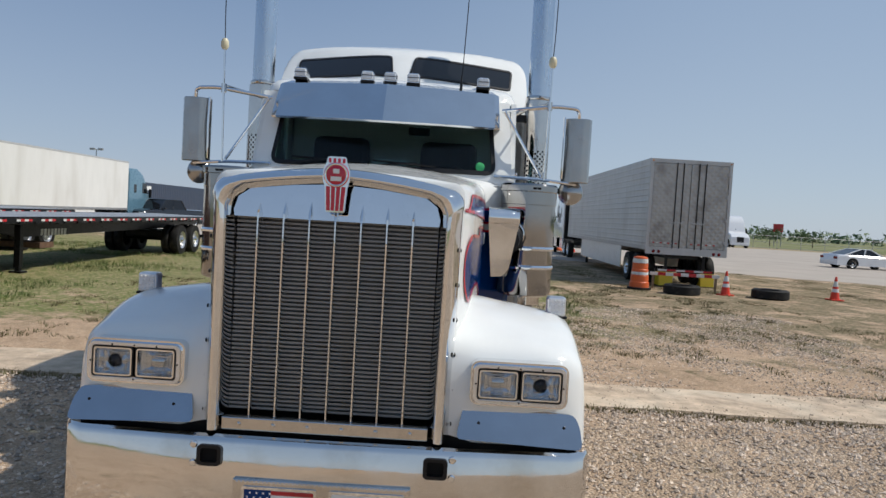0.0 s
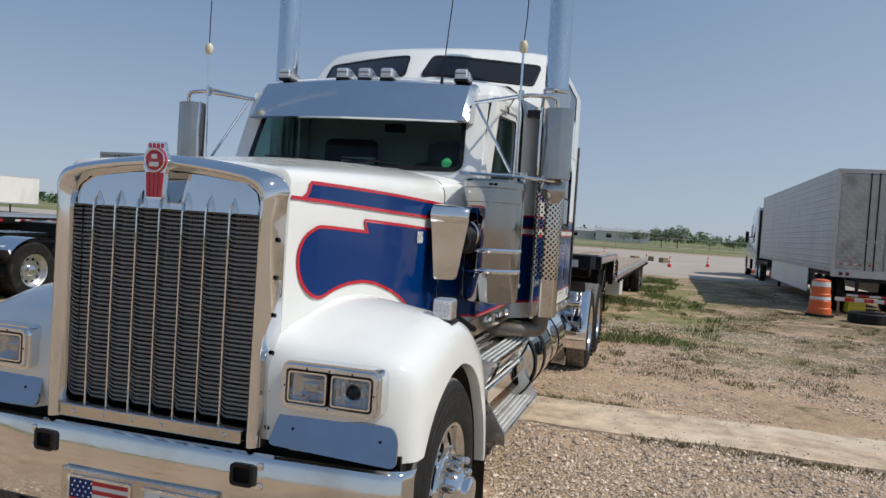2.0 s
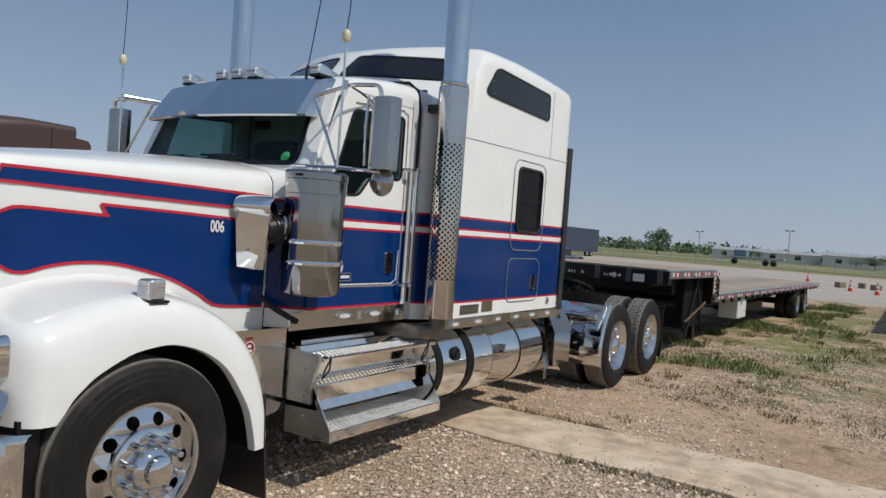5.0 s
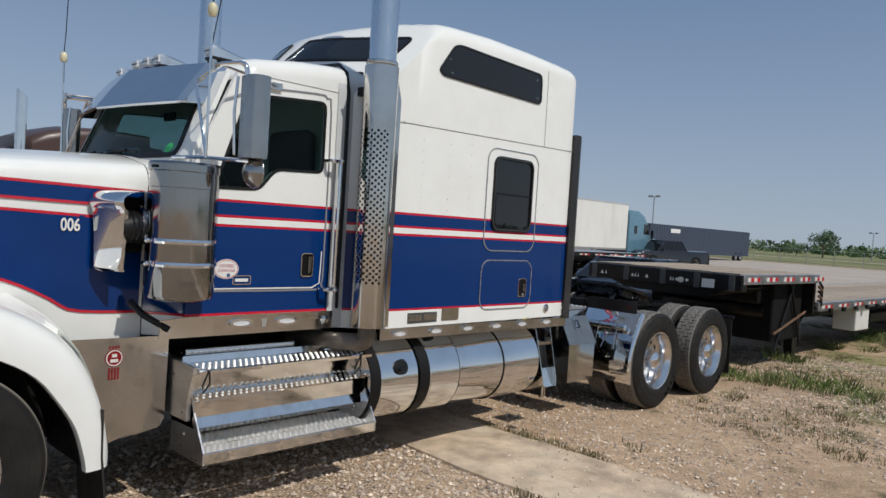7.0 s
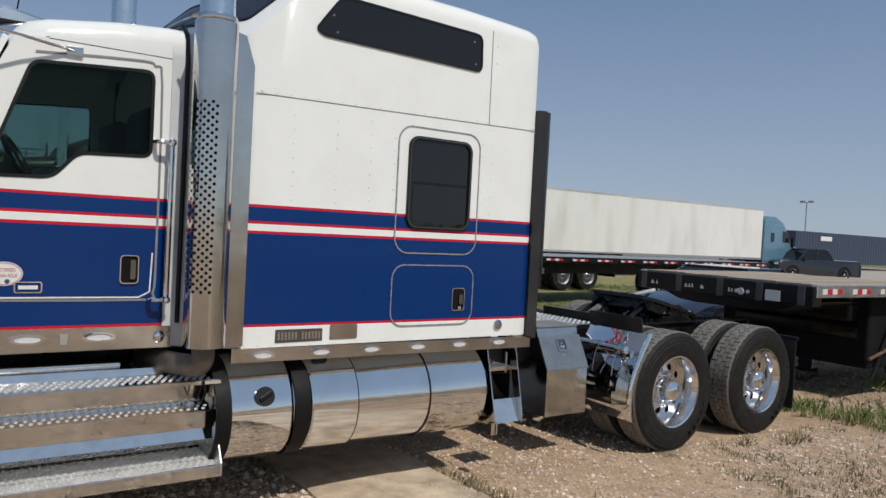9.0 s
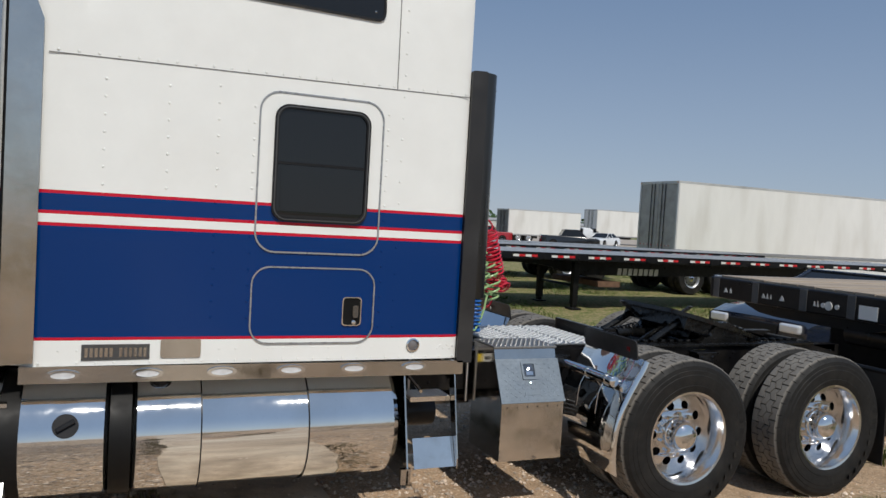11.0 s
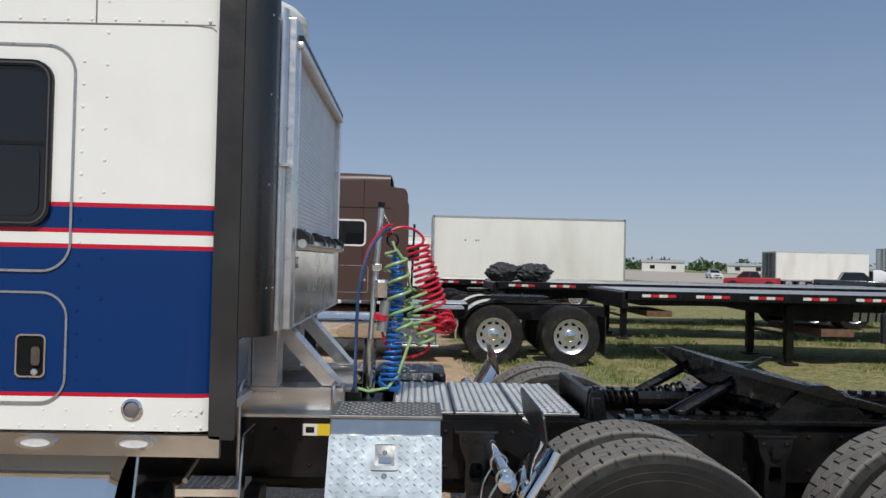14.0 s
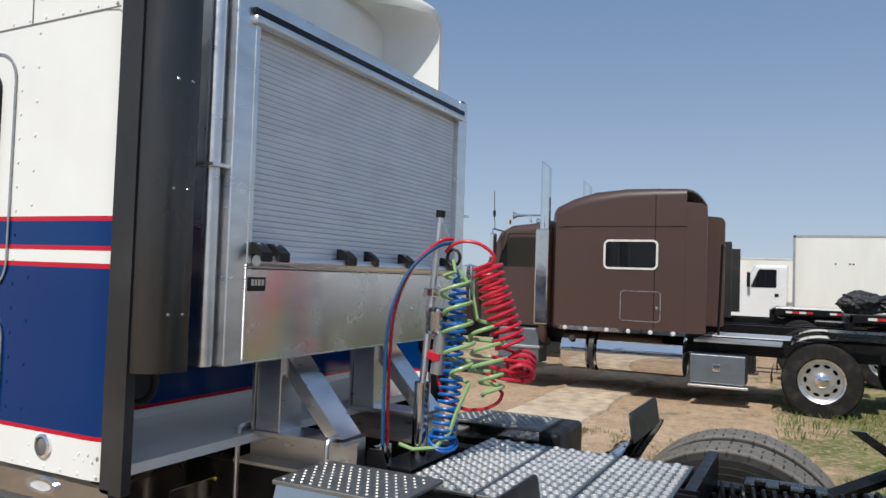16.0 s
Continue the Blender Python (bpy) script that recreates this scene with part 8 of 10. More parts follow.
def flatbed(label, m, length, axles, legs, deck_z=1.42, bars=False, deck_mat=None):
    """Straight flatbed; front at y = 0, near side at x = 0, going back and to -x."""
    t = thing("flatbed_trailer", label, "trailer", "parked trailers", m)
    W = 2.55
    part("deck", box(-W + 0.05, -0.05, 0, length, deck_z - 0.07, deck_z - 0.032), dark_metal, t)
    boards(t, -W + 0.06, -0.06, 0.05, length - 0.05, deck_z, 14, deck_mat or deck_alu)
    for x0, x1, s in ((-0.06, 0.0, 1), (-W, -W + 0.06, -1)):
        r = part("side_rail", box(x0, x1, 0, length, deck_z - 0.15, deck_z + 0.005, 0.006), dark_metal, t)
        tape_line(r, x1 if s > 0 else x0, 0.3, length, deck_z - 0.075, s)
        y = 0.4
        while y < length:
            part("stake_pocket", box(x1 - 0.002 if s > 0 else x0 - 0.03, x1 + 0.03 if s > 0 else x0 + 0.002, y, y + 0.07, deck_z - 0.15, deck_z - 0.105), dark_metal, r)
            y += 0.62
    for x in (-0.80, -1.75):
        web = [(0.1, deck_z - 0.08), (length, deck_z - 0.08), (length, deck_z - 0.30), (length - 2.0, deck_z - 0.42), (3.6, deck_z - 0.52), (2.2, deck_z - 0.28), (0.1, deck_z - 0.24)]
        part("main_beam", slab(web, [], on_x, x - 0.03, x + 0.03), dark_metal, t, "black tapered main beam")
    for k in range(int(length / 0.9)):
        part("cross_bar", box(-W + 0.06, -0.06, 0.4 + 0.9 * k, 0.46 + 0.9 * k, deck_z - 0.17, deck_z - 0.08), dark_metal, t)
    part("front_bolster", box(-W, 0, -0.06, 0.06, deck_z - 0.30, deck_z - 0.02, 0.01), dark_metal, t)
    for x in (-0.50, -2.05):
        lg = part("landing_leg", box(x - 0.07, x + 0.07, legs - 0.07, legs + 0.07, 0.12, deck_z - 0.20, 0.01), dark_metal, t, "black landing leg")
        part("leg_foot", box(x - 0.14, x + 0.14, legs - 0.13, legs + 0.13, 0.0, 0.05, 0.01), dark_metal, lg)
        part("leg_inner", box(x - 0.05, x + 0.05, legs - 0.05, legs + 0.05, 0.04, 0.2), dark_metal, lg)
    part("leg_brace", rod((-0.5, legs, 0.55), (-2.05, legs, 0.55), 0.03, 8), dark_metal, t)
    part("tool_rack", box(-2.3, -0.3, legs + 0.5, legs + 1.1, deck_z - 0.75, deck_z - 0.62), rust, t)
    for y in axles:
        part("axle", rod((-W + 0.2, y, 0.5), (-0.2, y, 0.5), 0.06, 10), dark_metal, t)
        part("axle_beam", box(-1.9, -0.65, y - 0.3, y + 0.3, 0.55, 0.78, 0.03), dark_metal, t)
        road_wheel(t, -0.02, y, 0.5, 0.28, 1, alu)
        road_wheel(t, -0.34, y, 0.5, 0.26, 1, galv)
        road_wheel(t, -W + 0.02, y, 0.5, 0.28, -1, alu)
        road_wheel(t, -W + 0.34, y, 0.5, 0.26, -1, galv)
    part("rear_bumper", box(-W + 0.3, -0.3, length - 0.08, length, 0.45, 0.58, 0.01), dark_metal, t)
    if bars:
        for k in range(8):
            part("name_bar", slab([(4.5 + 0.155 * k, deck_z - 0.50), (4.61 + 0.155 * k, deck_z - 0.50), (4.63 + 0.155 * k, deck_z - 0.34), (4.52 + 0.155 * k, deck_z - 0.34)], [], on_x, -0.77, -0.765), tape_white, t)
    return t


def quilted(m, pitch):
    """Diagonal pressed ridges of quilted steel, as relief."""
    n, l = m.node_tree.nodes, m.node_tree.links
    tc, bp, ad = n.new("ShaderNodeTexCoord"), n.new("ShaderNodeBump"), n.new("ShaderNodeMath")
    ad.operation = "MAXIMUM"
    for k, a in enumerate((45, -45)):
        mp, wv = n.new("ShaderNodeMapping"), n.new("ShaderNodeTexWave")
        mp.inputs["Rotation"].default_value = (0, radians(a), 0)
        wv.inputs["Scale"].default_value = 0.314 / pitch
        wv.inputs["Distortion"].default_value = 0.0
        l.new(tc.outputs["Object"], mp.inputs[0])
        l.new(mp.outputs[0], wv.inputs[0])
        l.new(wv.outputs["Fac"], ad.inputs[k])
    bp.inputs["Distance"].default_value = 0.008
    l.new(ad.outputs[0], bp.inputs["Height"])
    l.new(bp.outputs["Normal"], n["Principled BSDF"].inputs["Normal"])
    return m


# dusty doors, their base also darkened for the trailer's shaded end
door_shaded = mat("dusty trailer door darkened for shade", (0.38, 0.37, 0.35), 0.5, 0.1, vary=0.12, scale=3, stain=(0.18, 0.16, 0.14), stain_amount=0.6, stain_scale=1.4)
door_quilt = quilted(mat("grimy quilted steel door", (0.42, 0.41, 0.39), 0.38, 0.7, vary=0.1, scale=3, stain=(0.14, 0.12, 0.10), stain_amount=0.6, stain_scale=1.6), 0.16)


def van(label, m, length, height, skin, rear_skin, axles, floor=1.15, ribs=True, legs=None, skirt=True):
    """Box trailer: rear doors at y = 0 facing -y, near side x = 0 and going to -x."""
    t = thing("box_trailer", label, "trailer", "parked trailers", m)
    W = 2.6
    body = part("trailer_body", box(-W, 0, 0.05, length, floor, height, 0.02), skin, t)
    part("roof_rail", box(-W - 0.006, 0.006, 0.03, length, height - 0.09, height + 0.01, 0.006), van_grey, t)
    part("floor_rail", box(-W - 0.008, 0.008, 0.03, length, floor - 0.03, floor + 0.10, 0.004), galv, t)
    if ribs == "level":
        for s, x in ((1, 0.0), (-1, -W)):
            for k in range(14):
                z = floor + 0.2 + (height - floor - 0.4) * k / 13
                part("side_flute", loft([[(x, yy, z - 0.03), (x + s * 0.012, yy, z - 0.012), (x + s * 0.012, yy, z + 0.012), (x, yy, z + 0.03)] for yy in (0.1, length - 0.05)], closed=False), skin, body)
        part("side_marker_bar", box(0.0, 0.004, length * 0.25, length * 0.62, floor + 0.62, floor + 0.70), dark_metal, body)
    elif ribs:
        n = int(length / 0.61)
        me = None
        for s, x in ((1, 0.0), (-1, -W)):
            for k in range(1, n):
                if me is None:
                    ob = part("side_rib", box(-0.006, 0.006, -0.012, 0.012, floor + 0.1, height - 0.09), skin, body, matrix=Matrix.Translation((x, 0.61 * k, 0)))
                    me = ob.data
                else:
                    o = new("side_rib", me)
                    o.parent, o.matrix_basis = body, Matrix.Translation((x, 0.61 * k, 0))
    fr = part("rear_frame", slab([(-W, floor - 0.15), (0, floor - 0.15), (0, height), (-W, height)], [[(-W + 0.09, floor + 0.08), (-0.09, floor + 0.08), (-0.09, height - 0.12), (-W + 0.09, height - 0.12)]], on_y, -0.02, 0.05), van_grey, t)
    for x0, x1 in ((-W + 0.10, -W / 2 - 0.01), (-W / 2 + 0.01, -0.10)):
        d = part("rear_door", box(x0, x1, 0.0, 0.045, floor + 0.09, height - 0.13, 0.006), rear_skin, t, "grimy rear door")
        for z in (0.33, 0.66):
            part("door_seam", box(x0 + 0.02, x1 - 0.02, -0.006, 0.0, floor + (height - floor) * z - 0.03, floor + (height - floor) * z + 0.03), rear_skin, d)
        for k in range(4):
            z = floor + 0.3 + (height - floor - 0.7) * k / 3
            xh = x0 + 0.02 if x0 < -W / 2 - 0.1 else x1 - 0.02
            part("door_hinge", box(xh - 0.03, xh + 0.03, -0.03, 0.0, z - 0.05, z + 0.05, 0.004), galv, d)
        for q in (0.62, 0.80) if x0 < -W / 2 - 0.1 else (0.20, 0.38):
            xb = x0 + (x1 - x0) * q
            part("lock_rod", rod((xb, -0.03, floor + 0.06), (xb, -0.03, height - 0.10), 0.017, 8), dark_metal, d)
            part("rod_handle", box(xb - 0.14, xb + 0.02, -0.055, -0.035, floor + 0.85, floor + 0.90, 0.006), galv, d)
        for k in range(7):
            part("door_bar", box(x0 + 0.1 + 0.12 * k, x0 + 0.17 + 0.12 * k, -0.003, 0.0, floor + 0.20, floor + 0.24), tape_white if k % 2 else tape_red, d)
    for x in (-0.25, -0.42, -W + 0.25, -W + 0.42):
        part("tail_lamp", lathe([(0, -0.02), (0.045, -0.01), (0.055, 0.0)], 14, "y", centre=(x, -0.022, floor - 0.06)), red_lens, fr, smooth=True)
    for x in (-0.06, -W + 0.06):
        part("corner_light", box(x - 0.03, x + 0.03, -0.03, -0.02, height - 0.08, height - 0.05), amber, fr)
    gd = part("under_guard", box(-W + 0.35, -0.35, 0.02, 0.10, 0.50, 0.60, 0.01), dark_metal, t)
    for k in range(6):
        part("guard_tape", box(-W + 0.45 + 0.29 * k, -W + 0.74 + 0.29 * k, 0.016, 0.0195, 0.52, 0.58), tape_red if k % 2 else tape_white, gd)
    for x in (-0.7, -W + 0.7):
        part("guard_post", box(x - 0.04, x + 0.04, 0.03, 0.10, 0.58, floor), dark_metal, gd)
    part("sub_frame", box(-W + 0.75, -0.75, 0.3, length * 0.45, floor - 0.28, floor - 0.04), dark_metal, t)
    for y in axles:
        part("axle", rod((-W + 0.2, y, 0.5), (-0.2, y, 0.5), 0.06, 10), dark_metal, t)
        for x, s in ((-0.03, 1), (-W + 0.03, -1)):
            road_wheel(t, x, y, 0.5, 0.28, s, alu)
            road_wheel(t, x - s * 0.32, y, 0.5, 0.26, s, galv)
    if skirt:
        for x in (-0.05, -W + 0.05):
            part("side_skirt", box(x - 0.015, x + 0.015, max(axles) + 1.0, length - 4.2, 0.38, floor - 0.02, 0.004), white_plastic, t)
    y = length - 3.3
    for x in (-0.5, -W + 0.5):
        part("landing_leg", box(x - 0.06, x + 0.06, y - 0.06, y + 0.06, 0.0, floor, 0.01), dark_metal, t)
    return t


def aero_tractor(label, m, paint, height=3.9, sleeper=True):
    """Streamlined road tractor facing +y, centred on x = 0, cab front near y = 6."""
    t = thing("road_tractor", label, "truck", "", m)
    prof = [(0.0, 1.0), (0.0, height - 0.1), (0.25, height), (1.3, height), (2.2, height - 0.35), (2.75, height - 1.0), (3.0, 2.35), (3.15, 2.1), (4.6, 1.72), (4.95, 1.4), (5.0, 0.7), (4.9, 0.45), (0.9, 0.45), (0.9, 1.0)]
    sec = []
    for x, k in ((-1.2, 0.94), (-1.12, 1.0), (1.12, 1.0), (1.2, 0.94)):
        sec.append([(x, 2.2 + (y - 2.2) * (0.97 if k < 1 else 1), 0.45 + (z - 0.45) * k) for y, z in prof])
    body = part("cab_body", loft(sec), paint, t, smooth=35)
    part("windscreen", loft([[(x, 3.03 - 0.10 * abs(x), 2.28), (x * 0.95, 2.80 - 0.08 * abs(x), 2.95)] for x in np.linspace(-1.06, 1.06, 9)], closed=False), tint_glass, body, smooth=60)
    for s in (1, -1):
        part("side_window", slab(soften([(2.05, 2.2), (2.85, 2.2), (2.68, 2.85), (2.05, 2.9)], 0.05), [], lambda u, v, d: (s * (1.205 + d), u, v), -0.01, 0.006), tint_glass, body)
        if sleeper:
            part("sleeper_window", slab(soften([(0.75, 2.2), (1.15, 2.2), (1.15, 2.75), (0.75, 2.75)], 0.06), [], lambda u, v, d: (s * (1.2 + d), u, v), -0.02, 0.006), tint_glass, body)
        part("headlamp", box(s * 0.98 - 0.16, s * 0.98 + 0.16, 4.78, 4.97, 0.95, 1.2, 0.04), lamp_glass, body)
        part("mirror", box(s * 1.38 - 0.09, s * 1.38 + 0.09, 2.85, 2.95, 1.9, 2.5, 0.02), black_plastic, body)
        part("mirror_stay", rod((s * 1.15, 2.8, 2.2), (s * 1.36, 2.88, 2.2), 0.02, 8), black_plastic, body)
        part("side_fairing", box(s * 1.17 - 0.03, s * 1.17 + 0.03, -0.02, 2.3, 0.42, 1.02, 0.02), paint, body)
        for y, w in ((4.0, 0.28), (-0.9, 0.28), (-2.2, 0.28)):
            road_wheel(t, s * 1.22, y, 0.5, w, s, alu)
        part("wheel_arch", slab(arc(4.0, 0.5, 0.62, 0, 180, 14), [], lambda u, v, d: (s * (1.195 + d), u, v), -0.3, 0.008), dark_void, body)
    part("grille", box(-0.45, 0.45, 4.93, 5.01, 0.75, 1.45, 0.03), black_plastic, body)
    part("bumper", box(-1.15, 1.15, 4.85, 5.06, 0.38, 0.70, 0.05), paint, body)
    part("chassis", box(-0.45, 0.45, -3.0, 1.0, 0.65, 0.95), dark_metal, t)
    part("back_fairing", box(-1.15, 1.15, -0.25, 0.02, 1.0, height - 0.25, 0.03), black_plastic, body)
    return t


def car(name, label, m, paint, prof, half=0.9, wheels=(0.85, 3.6), r=0.34, glass_cut=None, cab=None):
    """A car lofted from its side outline, nose at y = 0."""
    t = thing(name, label, name.replace("_", " "), "", m)
    body_lo = [(y, z) for y, z in prof]
    sec = []
    for x, k, sh in ((-half, 0.86, 0.0), (-half * 0.93, 0.97, 0.0), (-half * 0.5, 1.0, 0), (0, 1.01, 0), (half * 0.5, 1.0, 0), (half * 0.93, 0.97, 0), (half, 0.86, 0)):
        L = prof[-1][0]
        sec.append([(x, L / 2 + (y - L / 2) * (0.985 if abs(x) > half * 0.9 else 1), 0.25 + (z - 0.25) * k) for y, z in prof] + [(x, L - 0.05, 0.25), (x, 0.05, 0.25)])
    body = part("car_body", loft(sec), paint, t, smooth=40)
    (y0, y1, y2, y3, zb, zt) = cab
    cabin = loft([[(sx * half * 0.93, yy, zb) for sx, yy in ((-1, y0), (1, y0), (1, y3), (-1, y3))], [(sx * half * 0.76, yy, zt - 0.03) for sx, yy in ((-1, y1), (1, y1), (1, y2), (-1, y2))]], caps=False)
    part("car_glass", cabin, tint_glass, body)
    part("car_roof", box(-half * 0.77, half * 0.77, y1 - 0.03, y2 + 0.03, zt - 0.05, zt, 0.03), paint, body)
    for sx in (-1, 1):
        for (ya, yb) in ((y0, y1), ((y0 + y3) / 2, (y1 + y2) / 2), (y3, y2)):
            part("roof_pillar", tube([(sx * half * 0.935, ya, zb), (sx * half * 0.77, yb, zt - 0.03)], 0.035, 8), paint, body)
        part("head_lamp", box(sx * half * 0.72 - 0.17, sx * half * 0.72 + 0.17, -0.01, 0.16, prof[1][1] - 0.16, prof[1][1] - 0.03, 0.03), lamp_glass, body)
        part("tail_lamp", box(sx * half * 0.75 - 0.15, sx * half * 0.75 + 0.15, prof[-1][0] - 0.1, prof[-1][0] + 0.0, zb - 0.25, zb - 0.08, 0.02), red_lens, body)
        part("door_mirror", box(sx * (half + 0.06) - 0.07, sx * (half + 0.06) + 0.07, y0 + 0.35, y0 + 0.45, zb, zb + 0.13, 0.02), paint, body)
        for y in wheels:
            part("wheel_arch", slab(arc(y, r, r + 0.06, -10, 190, 14), [], lambda u, v, d: (sx * (half + d), u, v), -0.2, 0.006), dark_void, body)
            road_wheel(t, sx * (half + 0.015), y, r, 0.22, sx, alu, dish=0.03)
    part("front_grille", box(-half * 0.5, half * 0.5, -0.012, 0.05, prof[1][1] - 0.22, prof[1][1] - 0.06, 0.02), black_plastic, body)
    part("front_plate", box(-0.16, 0.16, -0.02, -0.008, 0.38, 0.48), sticker_white, body)
    part("lower_intake", box(-half * 0.7, half * 0.7, -0.008, 0.05, 0.28, 0.36), black_plastic, body)
    return t


SEDAN = [(0.0, 0.35), (0.03, 0.72), (0.3, 0.82), (1.5, 0.96), (1.6, 0.97), (3.9, 1.0), (4.5, 1.0), (4.65, 0.85), (4.7, 0.4)]
PICKUP = [(0.0, 0.5), (0.03, 1.0), (0.2, 1.12), (1.4, 1.2), (1.5, 1.22), (3.9, 1.25), (5.75, 1.25), (5.8, 1.1), (5.82, 0.55)]
sedan_cab, pickup_cab = (1.35, 2.1, 3.3, 4.3, 0.95, 1.42), (1.4, 2.1, 3.5, 3.85, 1.2, 1.88)
# silver van trailer with its white tractor
M = pose(9.35, 19.75, GZ)
van("silver ribbed box trailer with grimy rear doors, parked on the lot", M, 16.1, 4.10, van_grey, door_quilt, (1.35, 2.6), floor=1.2, ribs="level")
for x, y in ((9.05, 20.75), (7.55, 20.3)):
    ck = thing("wheel_chock", "yellow plastic wheel chock beside the trailer wheels", "wheel chock", "wheel chocks", pose(x, y, GZ))
    part("chock_body", slab(soften([(-0.28, 0.0), (0.28, 0.0), (0.22, 0.36), (-0.05, 0.52), (-0.24, 0.50)], 0.03), [], on_x, -0.22, 0.22), sticker_yellow, ck)
    part("chock_foot", box(-0.24, 0.24, -0.30, 0.30, 0.0, 0.03, 0.005), black_plastic, ck)
aero_tractor("white road tractor coupled to the silver trailer", pose(8.05, 38.4, GZ), car_white, 3.85)

# brown tractor, built in its own frame: nose at -y, near side at x = 0
brown = thing("brown_semi_truck", "dusty brown conventional semi tractor with chrome tanks and stacks", "truck", "", pose(-8.55, 0, GZ))
W2 = 2.46


def bsec(y, w, zt, r, zb=1.02):
    half = [(w, zb), (w, zb + 0.6), (w, zt - 0.08 - r)] + [(w - r + r * math.cos(radians(a)), zt - 0.06 - r + r * math.sin(radians(a))) for a in (0, 30, 60, 90)] + [(w * 0.4, zt - 0.01), (0, zt)]
    return [(x - W2 / 2, y, z) for x, z in half] + [(-x - W2 / 2, y, z) for x, z in half[-2::-1]]


part("sleeper_body", loft([bsec(3.20, 1.02, 2.98, 0.15), bsec(3.30, 1.20, 3.02, 0.16), bsec(3.55, 1.23, 3.13, 0.16), bsec(3.9, 1.23, 3.23, 0.16), bsec(4.4, 1.23, 3.27, 0.13), bsec(4.85, 1.23, 3.265, 0.11), bsec(5.30, 1.23, 3.25, 0.09), bsec(5.30, 1.20, 3.22, 0.08), bsec(4.95, 1.19, 3.20, 0.08)]), brown_paint, brown, "tall rounded brown sleeper", smooth=40)
part("side_extender", slab(soften([(5.27, 1.05), (5.60, 1.05), (5.60, 2.88), (5.55, 2.96), (5.27, 2.99)], 0.04), [], on_x, -0.035, -0.005), brown_paint, brown)
part("side_extender", slab(soften([(5.27, 1.05), (5.60, 1.05), (5.60, 2.88), (5.55, 2.96), (5.27, 2.99)], 0.04), [], on_x, -W2 + 0.005, -W2 + 0.035), brown_paint, brown)
part("cab_body", loft([bsec(1.9, 0.92, 2.05, 0.10), bsec(2.0, 0.96, 2.1, 0.10), bsec(2.25, 1.0, 2.62, 0.12), bsec(2.45, 1.02, 2.72, 0.12), bsec(3.22, 1.02, 2.80, 0.12)]), brown_paint, brown, smooth=40)
part("hood", loft([bsec(-0.75, 0.66, 1.72, 0.12), bsec(-0.6, 0.72, 1.76, 0.12), bsec(1.0, 0.86, 1.92, 0.12), bsec(1.95, 0.93, 2.02, 0.12)]), brown_paint, brown, smooth=40)
part("grille", box(-W2 / 2 - 0.55, -W2 / 2 + 0.55, -0.80, -0.74, 0.85, 1.7, 0.03), chrome, brown)
part("bumper", box(-W2, 0, -1.0, -0.85, 0.45, 0.85, 0.05), chrome, brown)
